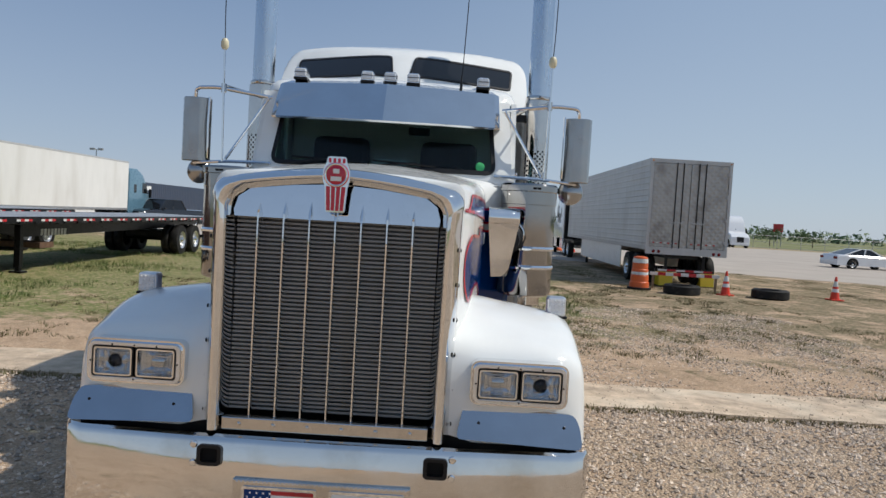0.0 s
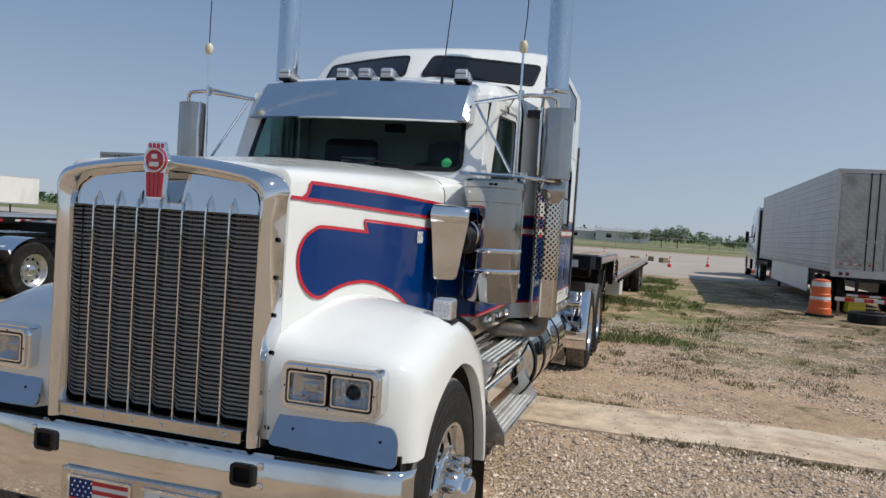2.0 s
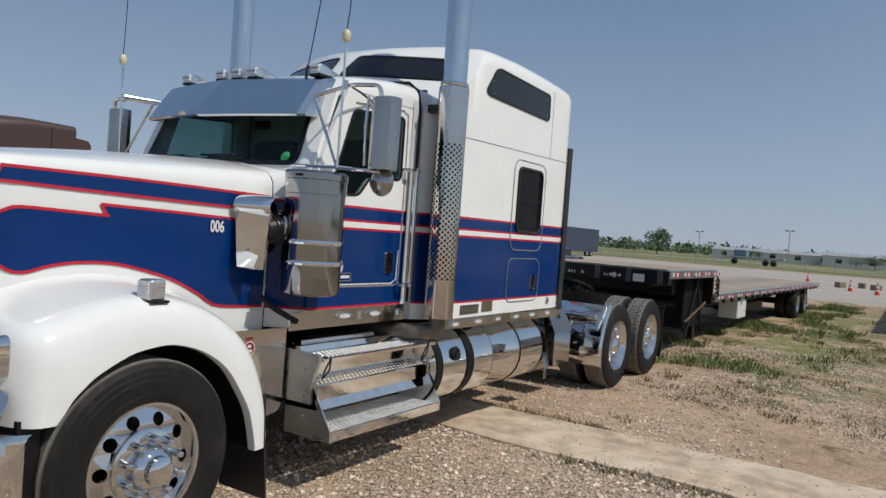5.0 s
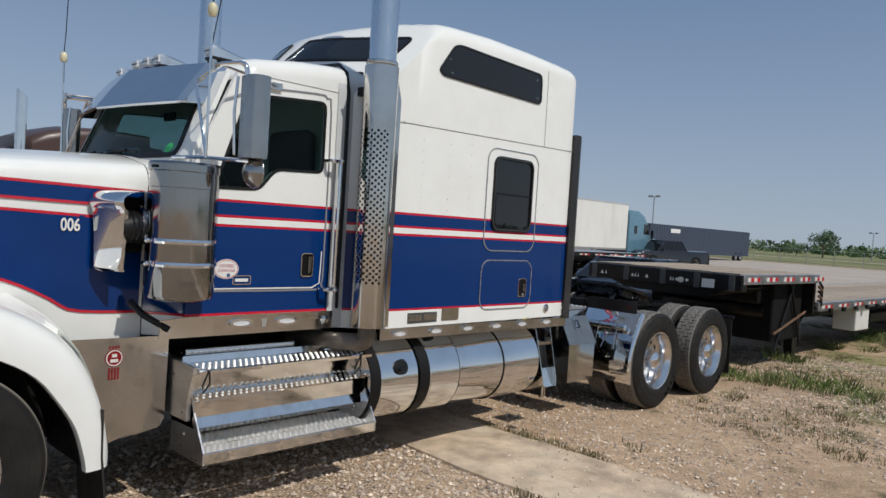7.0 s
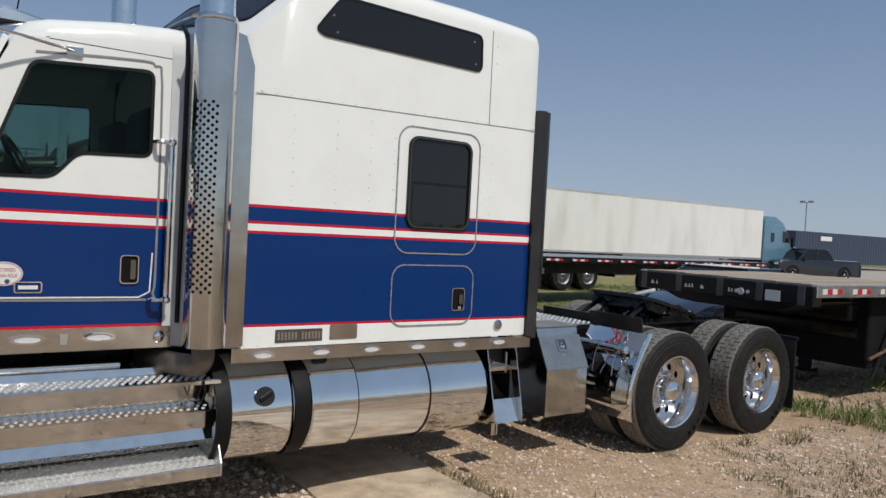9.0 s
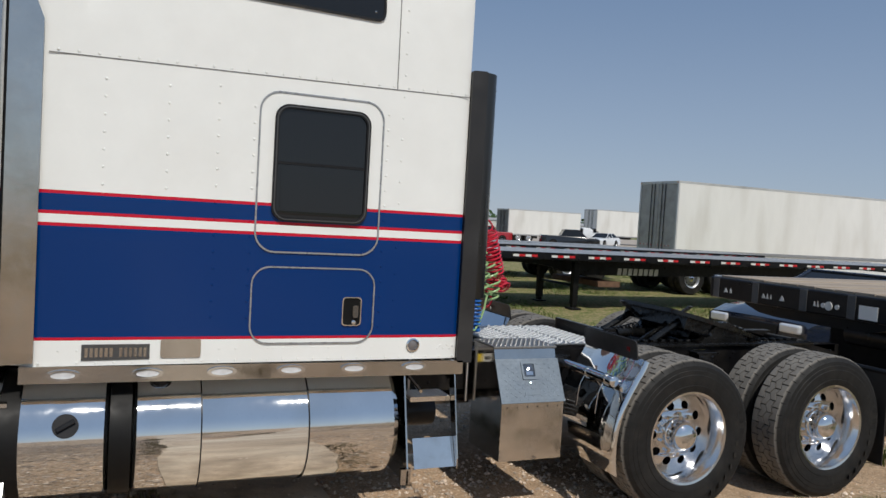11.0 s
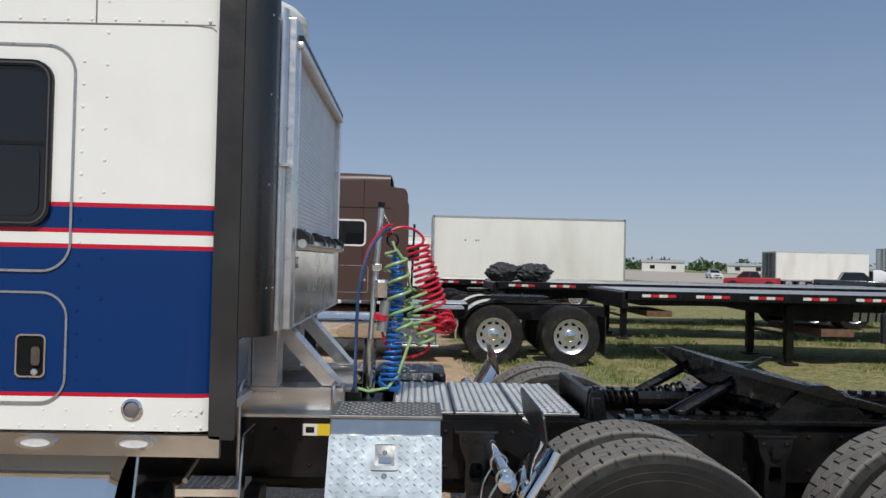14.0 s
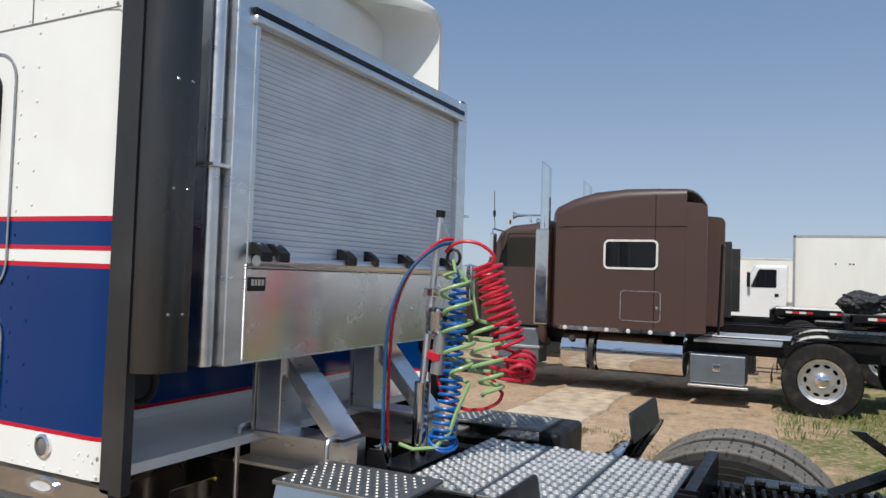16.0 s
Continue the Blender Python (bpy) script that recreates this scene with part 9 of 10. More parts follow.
for s, xs in ((1, 0.0), (-1, -W2)):
    X = lambda x: xs - s * x
    dw = part("door_window", slab(soften([(2.30, 1.98), (2.98, 1.98), (2.98, 2.46), (2.46, 2.46), (2.30, 2.2)], 0.05), [], lambda u, v, d: (X(0.205) + s * d, u, v), -0.01, 0.008), door_glass, brown)
    part("door_seam", ribbon([(2.25, 1.05), (2.25, 2.0), (2.43, 2.52), (3.05, 2.52), (3.05, 1.05)], 0.012, lambda u, v, d: (X(0.21) + s * d, u, v), 0.0, thick=0.006), dark_metal, brown)
    sw = part("sleeper_window", slab(rrect(4.10, 4.895, 1.98, 2.405, 0.07), [], lambda u, v, d: (X(0.0) + s * d, u, v), -0.01, 0.008), tint_glass, brown, "dark sleeper window in a bright frame")
    # flat white stands in for the polished frame's bright reflection
    part("window_frame", ribbon(rrect(4.10, 4.895, 1.98, 2.405, 0.07), 0.032, lambda u, v, d: (X(0.0) + s * d, u, v), 0.004, closed=True, thick=0.01), tape_white, sw)
    part("window_bar", slab([(4.48, 1.99), (4.50, 1.99), (4.50, 2.395), (4.48, 2.395)], [], lambda u, v, d: (X(0.0) + s * d, u, v), 0.008, 0.012), black_plastic, sw)
    ht = part("luggage_hatch", slab(rrect(4.36, 4.955, 1.19, 1.64, 0.05), [], lambda u, v, d: (X(0.0) + s * d, u, v), 0.0, 0.004), brown_paint, brown)
    part("hatch_edge", ribbon(rrect(4.36, 4.955, 1.19, 1.64, 0.05), 0.012, lambda u, v, d: (X(0.0) + s * d, u, v), 0.004, closed=True, thick=0.004), trim_grey, ht)
    part("hatch_lock", dome((X(0.0) + s * 0.004, 4.90, 1.40), (s, 0, 0), 0.025, 0.4, 12), chrome, ht)
    part("roof_seam", ribbon([(4.86, 1.1), (4.86, 3.1)], 0.010, lambda u, v, d: (X(0.0) + s * d, u, v), 0.0, thick=0.004), dark_metal, brown)
    part("roof_seam", ribbon([(3.35, 2.62), (5.32, 2.62)], 0.010, lambda u, v, d: (X(0.0) + s * d, u, v), 0.0, thick=0.004), dark_metal, brown)
    st = part("exhaust_stack", slab(circle(X(0.02), 3.12, 0.085, 20), [], on_z, 2.5, 3.62), chrome, brown, "chrome stack with a slanted tip", smooth=40)
    for q in st.data.vertices:
        if q.co.z > 3.5:
            q.co.z += 0.9 * (3.12 - q.co.y)
    part("stack_shield", box(X(0.02) - 0.10, X(0.02) + 0.10, 2.99, 3.22, 1.05, 2.585, 0.03), steel, st)
    part("stack_elbow", tube(bend([(X(0.02), 3.12, 1.1), (X(0.02), 3.12, 0.85), (X(0.5), 3.04, 0.75)], 0.12), 0.075, 14), brown_paint, st, smooth=True)
    part("grab_rail", tube(bend([(X(0.2), 3.0, 2.15), (X(0.12), 3.0, 2.15), (X(0.12), 3.0, 1.45), (X(0.2), 3.0, 1.45)], 0.02), 0.014, 8), chrome, brown, smooth=True)
    tk = part("fuel_tank", lathe([(0, 3.95), (0.26, 3.97), (0.31, 4.0), (0.31, 5.28), (0.26, 5.31), (0, 5.33)], 36, "y", centre=(X(0.33), 0, 0.68)), chrome, brown, "polished fuel tank", smooth=30)
    tk2 = part("front_tank", lathe([(0, 3.38), (0.26, 3.40), (0.31, 3.43), (0.31, 3.82), (0.26, 3.85), (0, 3.87)], 36, "y", centre=(X(0.33), 0, 0.68)), chrome, brown, smooth=30)
    part("tank_strap", lathe([(0.315, 3.87), (0.318, 3.95)], 30, "y", centre=(X(0.33), 0, 0.68)), fairing_black, brown)
    part("tank_cap", rod((X(0.06), 3.6, 0.86), (X(0.04), 3.6, 0.875), 0.05, 16), black_plastic, tk2)
    sb = part("step_box", box(min(X(0.06), X(0.5)), max(X(0.06), X(0.5)), 2.35, 3.05, 0.42, 0.98, 0.02), diamond, brown, "diamond plate battery box")
    part("step_edge", box(min(X(0.03), X(0.2)), max(X(0.03), X(0.2)), 2.32, 3.08, 0.66, 0.70, 0.005), alu, sb)
    tb2 = part("tool_box", box(min(X(0.08), X(0.6)), max(X(0.08), X(0.6)), 5.38, 6.14, 0.34, 0.76, 0.015), diamond, brown, "diamond plate tool box")
    part("box_step", box(min(X(0.05), X(0.3)), max(X(0.05), X(0.3)), 5.36, 6.18, 0.285, 0.32, 0.005), alu, tb2)
    part("box_latch", box(min(X(0.08), X(0.066)), max(X(0.08), X(0.066)), 5.70, 5.80, 0.52, 0.62, 0.004), chrome, tb2)
    sk = part("light_skirt", box(min(X(-0.006), X(0.02)), max(X(-0.006), X(0.02)), 3.32, 5.33, 1.0, 1.06), chrome, brown)
    for k in range(6):
        part("skirt_lamp", dome((X(-0.008), 3.5 + 0.33 * k, 1.03), (s, 0, 0), 0.035, 0.4, 12), white_lens, sk)
    sec = []
    for a in np.linspace(radians(190), radians(80), 18):
        sec.append([(X(x), 7.11 + 0.64 * math.cos(a), 0.50 + 0.60 * math.sin(a)) for x in (0.0, 0.62)])
    sec += [[(X(x), 7.11 + 0.75, 1.085) for x in (0.0, 0.62)]]
    part("half_fender", loft(sec, closed=False), chrome, brown, "polished half fender over the drive wheels", smooth=50)
    for y in (7.11, 8.43):
        road_wheel(brown, X(0.02), y, 0.51, 0.28, s, alu, dish=0.10)
        road_wheel(brown, X(0.34), y, 0.51, 0.26, s, galv)
    road_wheel(brown, X(0.05), -0.05, 0.51, 0.28, s, alu)
    part("front_fender", loft([[(X(x), -0.05 + 0.66 * math.cos(a), 0.51 + 0.62 * math.sin(a)) for x in (0.02, 0.55)] for a in np.linspace(radians(200), radians(-10), 16)], closed=False), brown_paint, brown, smooth=50)
    part("air_cleaner", lathe([(0, 1.3), (0.17, 1.3), (0.17, 1.95), (0, 2.0)], 24, "z", centre=(X(0.16), 1.75, 0)), chrome, brown, smooth=30)
    part("mirror", box(X(-0.15) - 0.08, X(-0.15) + 0.08, 2.25, 2.33, 2.1, 2.5, 0.02), chrome, brown)
    part("mirror_arm", tube(bend([(X(0.25), 2.35, 2.55), (X(-0.15), 2.28, 2.58), (X(-0.15), 2.28, 2.5)], 0.04), 0.014, 8), chrome, brown, smooth=True)
    part("rear_mud_flap", box(min(X(0.05), X(0.62)), max(X(0.05), X(0.62)), 9.02, 9.035, 0.2, 0.85), fairing_black, brown)
    part("frame_rail", box(min(X(0.80), X(0.89)), max(X(0.80), X(0.89)), 0.0, 9.2, 0.72, 0.98), dark_metal, brown)
    part("roof_horn", loft([[(X(0.62) + q * math.cos(a), y, 2.86 + q * math.sin(a)) for a in np.linspace(0, 2 * math.pi, 15)[:-1]] for y, q in ((2.96, 0.014), (2.55, 0.018), (2.40, 0.032), (2.34, 0.065))]), chrome, brown, smooth=40)
    part("horn_foot", box(X(0.62) - 0.02, X(0.62) + 0.02, 2.62, 2.66, 2.74, 2.85), chrome, brown)
    part("roof_aerial", tube([(X(-0.10), 2.30, 2.55), (X(-0.10), 2.28, 2.80), (X(-0.10), 2.27, 3.2)], 0.006, 6), dark_metal, brown)
    part("aerial_coil", rod((X(-0.10), 2.28, 2.78), (X(-0.10), 2.28, 2.88), 0.022, 10), black_plastic, brown)
    part("roof_marker", dome((X(0.42), 2.36, 2.73), (0, -1, 0), 0.045, 0.6, 10), amber, brown)
# dark box added under cab and sleeper for the shade there
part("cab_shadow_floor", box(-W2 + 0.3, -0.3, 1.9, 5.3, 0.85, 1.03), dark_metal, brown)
part("windscreen", loft([[(x - W2 / 2, 2.02, 2.07), (x * 0.95 - W2 / 2, 2.27, 2.58)] for x in np.linspace(-0.85, 0.85, 5)], closed=False), tint_glass, brown)
part("deck_plate", box(-W2 + 0.75, -0.75, 5.6, 6.7, 0.985, 1.0), tread_alu, brown)
part("frame_platform", box(-W2 + 0.5, -0.15, 5.42, 6.6, 0.93, 0.965), alu, brown)
part("fifth_wheel", slab(soften([(-1.65, 7.2), (-0.8, 7.2), (-0.8, 8.2), (-1.65, 8.2)], 0.1), [], on_z, 1.08, 1.14), grease, brown)
for y in (5.38, 5.54):
    part("rear_rail", tube(bend([(-0.12, y, 1.05), (-0.12, y, 2.05), (-0.45, y, 2.05)], 0.05), 0.018, 8), dark_metal, brown, smooth=True)
part("hose_rack", tube([(-0.9, 5.68, 1.0), (-0.9, 5.72, 2.4), (-1.2, 5.72, 2.4)], 0.02, 8), dark_metal, brown)

# two more tractors in the row: only their sleeper backs and black fairings show past the brown one
def row_tractor(label, x, rear, top):
    t = thing("row_tractor", label, "truck", "tractors parked in a row", pose(x, rear, GZ))
    half = [(-0.02, 1.05), (0.0, 1.1), (0.0, top - 0.16), (-0.05, top - 0.05), (-0.16, top)]
    ring = half + [(-2.4 - px, pz) for px, pz in half[::-1]]
    part("sleeper_body", loft([[(px, y, pz) for px, pz in ring] for y in (-2.3, -0.22)]), car_white, t, "white sleeper back", smooth=40)
    part("cab_body", loft([[(-0.2, y, 1.0), (-0.2, y, z), (-2.2, y, z), (-2.2, y, 1.0)] for y, z in ((-4.9, 1.75), (-3.4, 1.95), (-3.1, 2.55), (-2.3, 2.7))]), car_white, t)
    for px in (-0.03, -2.4):
        part("gap_fairing", box(px, px + 0.03, -0.225, 0.0, 1.05, top - 0.06, 0.01), fairing_black, t)
    part("frame_rail", box(-1.65, -1.55, -4.6, 3.7, 0.72, 0.98), dark_metal, t)
    part("frame_rail", box(-0.85, -0.75, -4.6, 3.7, 0.72, 0.98), dark_metal, t)
    part("fuel_tank", lathe([(0, -2.6), (0.29, -2.58), (0.30, -2.5), (0.30, -0.9), (0.29, -0.85), (0, -0.83)], 28, "y", centre=(-0.33, 0, 0.68)), chrome, t, smooth=30)
    part("coupling", slab(soften([(-1.6, 1.7), (-0.8, 1.7), (-0.8, 2.6), (-1.6, 2.6)], 0.1), [], on_z, 1.06, 1.12), grease, t)
    for y in (1.55, 2.85, -4.3):
        for px, sx in ((0.0, 1), (-2.4, -1)):
            road_wheel(t, px, y, 0.5, 0.28, sx, alu)
    return t


row_tractor("white sleeper tractor with black fairings, parked behind the brown one", -12.7, 5.33, 2.83)
row_tractor("white sleeper tractor with black fairings at the end of the row", -16.8, 5.18, 2.86)

# trailers on the left of the lot
flatbed("long aluminium-decked flatbed trailer with red and white tape", pose(-8.75, 9.4, GZ, 0, 0, 0), 15.4, (12.0, 13.3), 3.15, 1.30, bars=True)
flatbed("second flatbed trailer with black tarpaulins, standing behind", pose(-12.9, 7.6, GZ, 0, 0, 0), 14.5, (11.6, 12.8), 3.1, 1.31)
flatbed("far flatbed trailer beside a white box truck", pose(-17.0, 6.1, GZ, 0, 0, 0), 14.0, (11.2, 12.4), 3.1, 1.25)
for k, (y, sy) in enumerate(((7.82, 0.40), (8.50, 0.44))):
    bm = bmesh.new()
    bmesh.ops.create_icosphere(bm, subdivisions=5, radius=1.0)
    for q in bm.verts:
        n0 = 1 + 0.26 * noise.noise(q.co * 2.1 + Vector((k * 7, 0, 0))) - 0.22 * abs(noise.noise(q.co * 3.6 + Vector((k, 2, 0)))) + 0.10 * noise.noise(q.co * 9.0)
        q.co = Vector((q.co.x * 0.42 * n0, q.co.y * sy * n0, max(-0.2, q.co.z * 0.24 * n0)))
    ob = part("tarpaulin_roll", bm, tarp, smooth=60, matrix=pose(-13.3, y, GZ + 1.31 + 0.2))
    tagged(ob, "rolled black tarpaulin bundle strapped on the flatbed", "tarpaulin", "tarpaulin bundles")

# white box lorry
bt = thing("box_truck", "white box truck with a short bonnet cab", "truck", "", pose(-24.0, 0, GZ))
bx = part("cargo_box", box(-2.4, 0, 6.4, 13.75, 1.02, 3.47, 0.02), van_white, bt, "plain white cargo box")
part("box_edge", box(-2.41, 0.01, 6.38, 6.46, 1.0, 3.49), galv, bx)
part("box_edge", box(-2.41, 0.01, 13.70, 13.77, 1.0, 3.49), galv, bx)
part("box_top_rail", box(-2.41, 0.01, 6.4, 13.75, 3.42, 3.49), galv, bx)
for y in (7.6, 8.0, 8.1):
    part("box_mark", box(0.002, 0.006, y, y + 0.05, 2.55, 2.6), dark_metal, bx)
cabp = [(6.2, 0.7), (6.2, 2.5), (5.25, 2.5), (4.95, 1.95), (3.7, 1.65), (3.55, 0.7)]
cb = part("cab", loft([[(x, y, z * k + 0.7 * (1 - k)) for y, z in cabp] for x, k in ((-2.3, 0.95), (-2.2, 1.0), (-0.2, 1.0), (-0.1, 0.95))]), car_white, bt, smooth=30)
part("cab_window", slab(soften([(5.1, 1.75), (5.9, 1.75), (5.9, 2.35), (5.35, 2.35)], 0.05), [], on_x, -0.105, -0.085), tint_glass, cb)
part("cab_handle", box(-0.095, -0.08, 5.85, 5.97, 1.45, 1.55), black_plastic, cb)
part("cab_mirror", box(0.0, 0.15, 5.0, 5.1, 1.75, 2.25, 0.02), black_plastic, cb)
for y in (4.35, 11.9):
    road_wheel(bt, -0.1, y, 0.48, 0.28, 1, galv)
    road_wheel(bt, -2.3, y, 0.48, 0.28, -1, galv)
part("chassis", box(-1.7, -0.7, 4.0, 13.6, 0.6, 1.02), dark_metal, bt)
van("white fluted box trailer far across the lot", pose(-35.0, -2.0, GZ), 14.0, 3.1, van_white, door_grey, (1.4, 2.7), floor=1.0)

# white van trailer with a steel blue tractor, and what stands by it
van("long white box trailer with dusty rear doors darkened for shade and streaked sides", pose(-20.3, 24.7, GZ), 18.3, 4.12, van_white, door_shaded, (1.6, 2.9), floor=1.08, ribs=False)
aero_tractor("steel blue road tractor coupled to the white trailer", pose(-21.6, 43.35, GZ), steel_blue, 3.75)
ct = thing("shipping_container", "dark blue corrugated container on a chassis", "container", "", pose(-30.0, 64.0, GZ))
sec = []
for k in range(97):
    y = 0.25 * k
    d = -0.035 if k % 2 else 0.0
    sec.append([(d, y, 0.75), (d, y, 3.45), (-2.4 - d, y, 3.45), (-2.4 - d, y, 0.75)])
part("container_wall", loft(sec), container_blue, ct)
part("container_frame", box(-2.42, 0.02, -0.05, 24.1, 0.6, 0.78), container_blue, ct)
part("container_mark", box(0.0, 0.01, 4.2, 6.2, 2.7, 3.1), sticker_white, ct)
for y in (2.0, 20.5, 21.8):
    road_wheel(ct, 0.0, y, 0.5, 0.28, 1, galv)
car("pickup_truck", "dark grey crew cab pickup facing the lot", pose(-20.4, 44.0, GZ, 0, 0, -24), car_black, PICKUP, 0.98, (1.0, 4.6), 0.40, cab=pickup_cab)
car("pickup_truck", "black pickup parked near the road", pose(-48.2, 40.1, GZ, 0, 0, 156) @ Matrix.Scale(0.87, 4), car_black, PICKUP, 0.98, (1.0, 4.6), 0.40, cab=pickup_cab)
car("pickup_truck", "red pickup parked near the road", pose(-60.5, 33.0, GZ, 0, 0, -23) @ Matrix.Scale(0.80, 4), car_red, PICKUP, 0.98, (1.0, 4.6), 0.40, cab=pickup_cab)
car("pickup_truck", "dark pickup beyond the flatbeds", pose(-38.0, 39.0, GZ, 0, 0, -70), car_black, PICKUP, 0.98, (1.0, 4.6), 0.40, cab=pickup_cab)
car("parked_car", "white car parked far across the lot", pose(-57.0, 45.5, GZ, 0, 0, 30), car_white, SEDAN, 0.88, cab=sedan_cab)
car("parked_car", "silver white car on the far road", pose(-110.0, 53.0, GZ, 0, 0, 80), car_white, SEDAN, 0.88, cab=sedan_cab)
van("white box trailer across the road", pose(-60.0, 37.5, GZ), 8.4, 3.30, van_white, door_grey, (1.2, 2.4), floor=0.75, ribs=False, skirt=False)
van("white box trailer with its rear to the lot", pose(-66.0, 52.0, GZ), 12.0, 4.0, van_white, van_white, (1.2, 2.4), floor=1.0, ribs=False, skirt=False)
aero_tractor("small white truck cab across the road", pose(-61.3, 46.5, GZ) @ Matrix.Diagonal((0.8, 0.6, 0.62, 1)), car_white, 3.0, False)
car("parked_car", "navy blue car parked nose out beside the step deck trailer", pose(-3.25, 11.8, GZ, 0, 0, 3), car_navy, SEDAN, 0.90, (0.9, 3.7), 0.34, cab=sedan_cab)
car("parked_car", "white sports coupe on the road", pose(29.6, 44.6, GZ, 0, 0, 96), car_white, [(y, z * 0.94) for y, z in SEDAN], 0.93, cab=(1.5, 2.3, 3.0, 4.2, 0.88, 1.33))
aero_tractor("white road tractor far down the road, facing the lot", pose(37.4, 95.5, GZ, 0, 0, 178), car_white, 4.2)

# step deck trailer behind the tractor
van_grey_dark = mat("scuffed grey steel", (0.10, 0.10, 0.10), 0.5, 0.4, vary=0.2)
sd = thing("step_deck_trailer", "step deck trailer with timber floor, standing uncoupled behind the tractor", "trailer", "parked trailers", pose(0.0, 9.1, GZ, 0, 0, -1.6))
part("upper_deck", box(-1.22, 1.16, 0.0, 2.75, 1.36, 1.40), dark_metal, sd)
boards(sd, -1.16, 1.12, 0.02, 2.72, 1.46, 11, deck_wood)
part("front_beam", box(-1.24, 1.18, -0.05, 0.12, 1.22, 1.44, 0.015), dark_metal, sd, "black front beam with marks")
part("nose_belly", slab(soften([(-0.95, 1.24), (0.9, 1.24), (0.86, 1.19), (0.66, 1.12), (0.4, 1.10), (-0.45, 1.10), (-0.70, 1.12), (-0.9, 1.19)], 0.04), [], on_y, 0.12, 1.6), dark_metal, sd, "rounded black nose under the deck", smooth=40)
for x in (-1.18, -0.62, -0.02, 0.5, 1.0):
    part("nose_pad", box(x, x + 0.085, -0.058, -0.05, 1.225, 1.435, 0.003), van_grey_dark, sd)
# one near-black block stands for the boxes and the deep shade here
part("under_deck_box", box(-1.05, 0.98, 1.55, 2.70, 0.42, 1.34, 0.03), dark_void, sd, "black block for boxes, tanks and shade under the raised deck")
for y0, y1 in ((1.6, 2.2), (2.6, 2.1)):
    part("under_deck_stay", rod((1.02, y0, 0.30), (1.02, y1, 1.30), 0.022, 8), dark_metal, sd)
part("under_deck_bar", rod((1.03, 1.5, 0.55), (1.03, 2.75, 0.85), 0.02, 8), rust, sd)
part("air_tank", rod((-0.8, 1.62, 0.88), (0.85, 1.62, 0.88), 0.14, 18), dark_metal, sd, smooth=True)
for x, w in ((-1.02, 0.055), (-0.94, 0.035), (-0.49, 0.05), (-0.43, 0.03), (-0.38, 0.02), (-0.26, 0.06), (0.14, 0.025), (0.18, 0.02)):
    part("beam_mark", slab([(x, 1.29), (x + w, 1.29), (x + w * 0.8, 1.31), (x + w * 0.45, 1.34)], [], on_y, -0.056, -0.051), tape_white, sd)
for x, r in ((0.25, 0.022), (0.31, 0.04), (0.40, 0.022)):
    part("beam_lamp", slab(circle(x, 1.31, r, 14), [], on_y, -0.062, -0.051), tape_white, sd)
part("beam_mark", box(0.62, 0.80, -0.056, -0.051, 1.24, 1.36), sticker_white, sd)
part("upper_well", box(-0.9, 0.85, 1.35, 2.6, 0.98, 1.34, 0.04), dark_metal, sd)
for x, s in ((1.13, 1), (-1.25, -1)):
    r1 = part("upper_rail", box(x, x + 0.06, 0.0, 2.78, 1.32, 1.455, 0.006), alu, sd)
    tape_line(r1, x + 0.06 if s > 0 else x, 0.1, 3.2, 1.385, s, 0.06, 0.62, 0.2)
    r2 = part("lower_rail", box(x, x + 0.06, 2.85, 16.4, 0.86, 1.0, 0.006), alu, sd)
    tape_line(r2, x + 0.06 if s > 0 else x, 3.0, 16.5, 0.93, s, 0.05, 0.8, 0.25)
    for k in range(20):
        part("winch_track", box(x + (0.06 if s > 0 else -0.04), x + (0.10 if s > 0 else 0.0), 3.3 + 0.64 * k, 3.42 + 0.64 * k, 0.83, 0.90), dark_metal, r2)
part("step_face", box(-1.2, 1.14, 2.72, 2.80, 0.82, 1.40), dark_metal, sd)
for k in range(5):
    part("step_strap", tube([(1.16, 2.86, 1.35 - 0.08 * k), (1.20, 2.92, 1.25 - 0.06 * k), (1.17, 2.95, 1.12 - 0.05 * k)], 0.02, 6), rust if k % 2 else dark_metal, sd)
part("lower_deck", box(-1.22, 1.16, 2.8, 16.4, 0.90, 0.94), dark_metal, sd)
boards(sd, -1.16, 1.12, 2.85, 16.35, 1.0, 11, deck_wood)
for x in (-0.5, 0.44):
    part("main_beam", slab([(0.3, 1.12), (1.5, 1.05), (2.7, 0.90), (2.8, 0.62), (12.0, 0.60), (16.3, 0.78), (16.3, 0.9), (2.85, 0.9), (2.6, 1.3), (0.3, 1.3)], [], on_x, x - 0.04, x + 0.04), dark_metal, sd)
for x in (-0.72, 0.66):
    lg = part("landing_leg", box(x - 0.07, x + 0.07, 3.1, 3.25, 0.05, 0.92, 0.01), dark_metal, sd)
    part("leg_foot", box(x - 0.13, x + 0.13, 3.05, 3.3, 0.0, 0.05), dark_metal, lg)
    part("leg_brace", rod((x, 3.2, 0.35), (x, 3.9, 0.85), 0.025, 8), dark_metal, lg)
    part("leg_brace", rod((x, 2.4, 1.0), (x, 2.75, 0.25), 0.025, 8), dark_metal, lg)
part("side_tool_box", box(0.72, 1.12, 5.0, 5.75, 0.42, 0.86, 0.02), white_plastic, sd, "white side tool box")
part("spare_rack", box(-0.9, 0.8, 7.0, 9.2, 0.45, 0.62), dark_metal, sd)
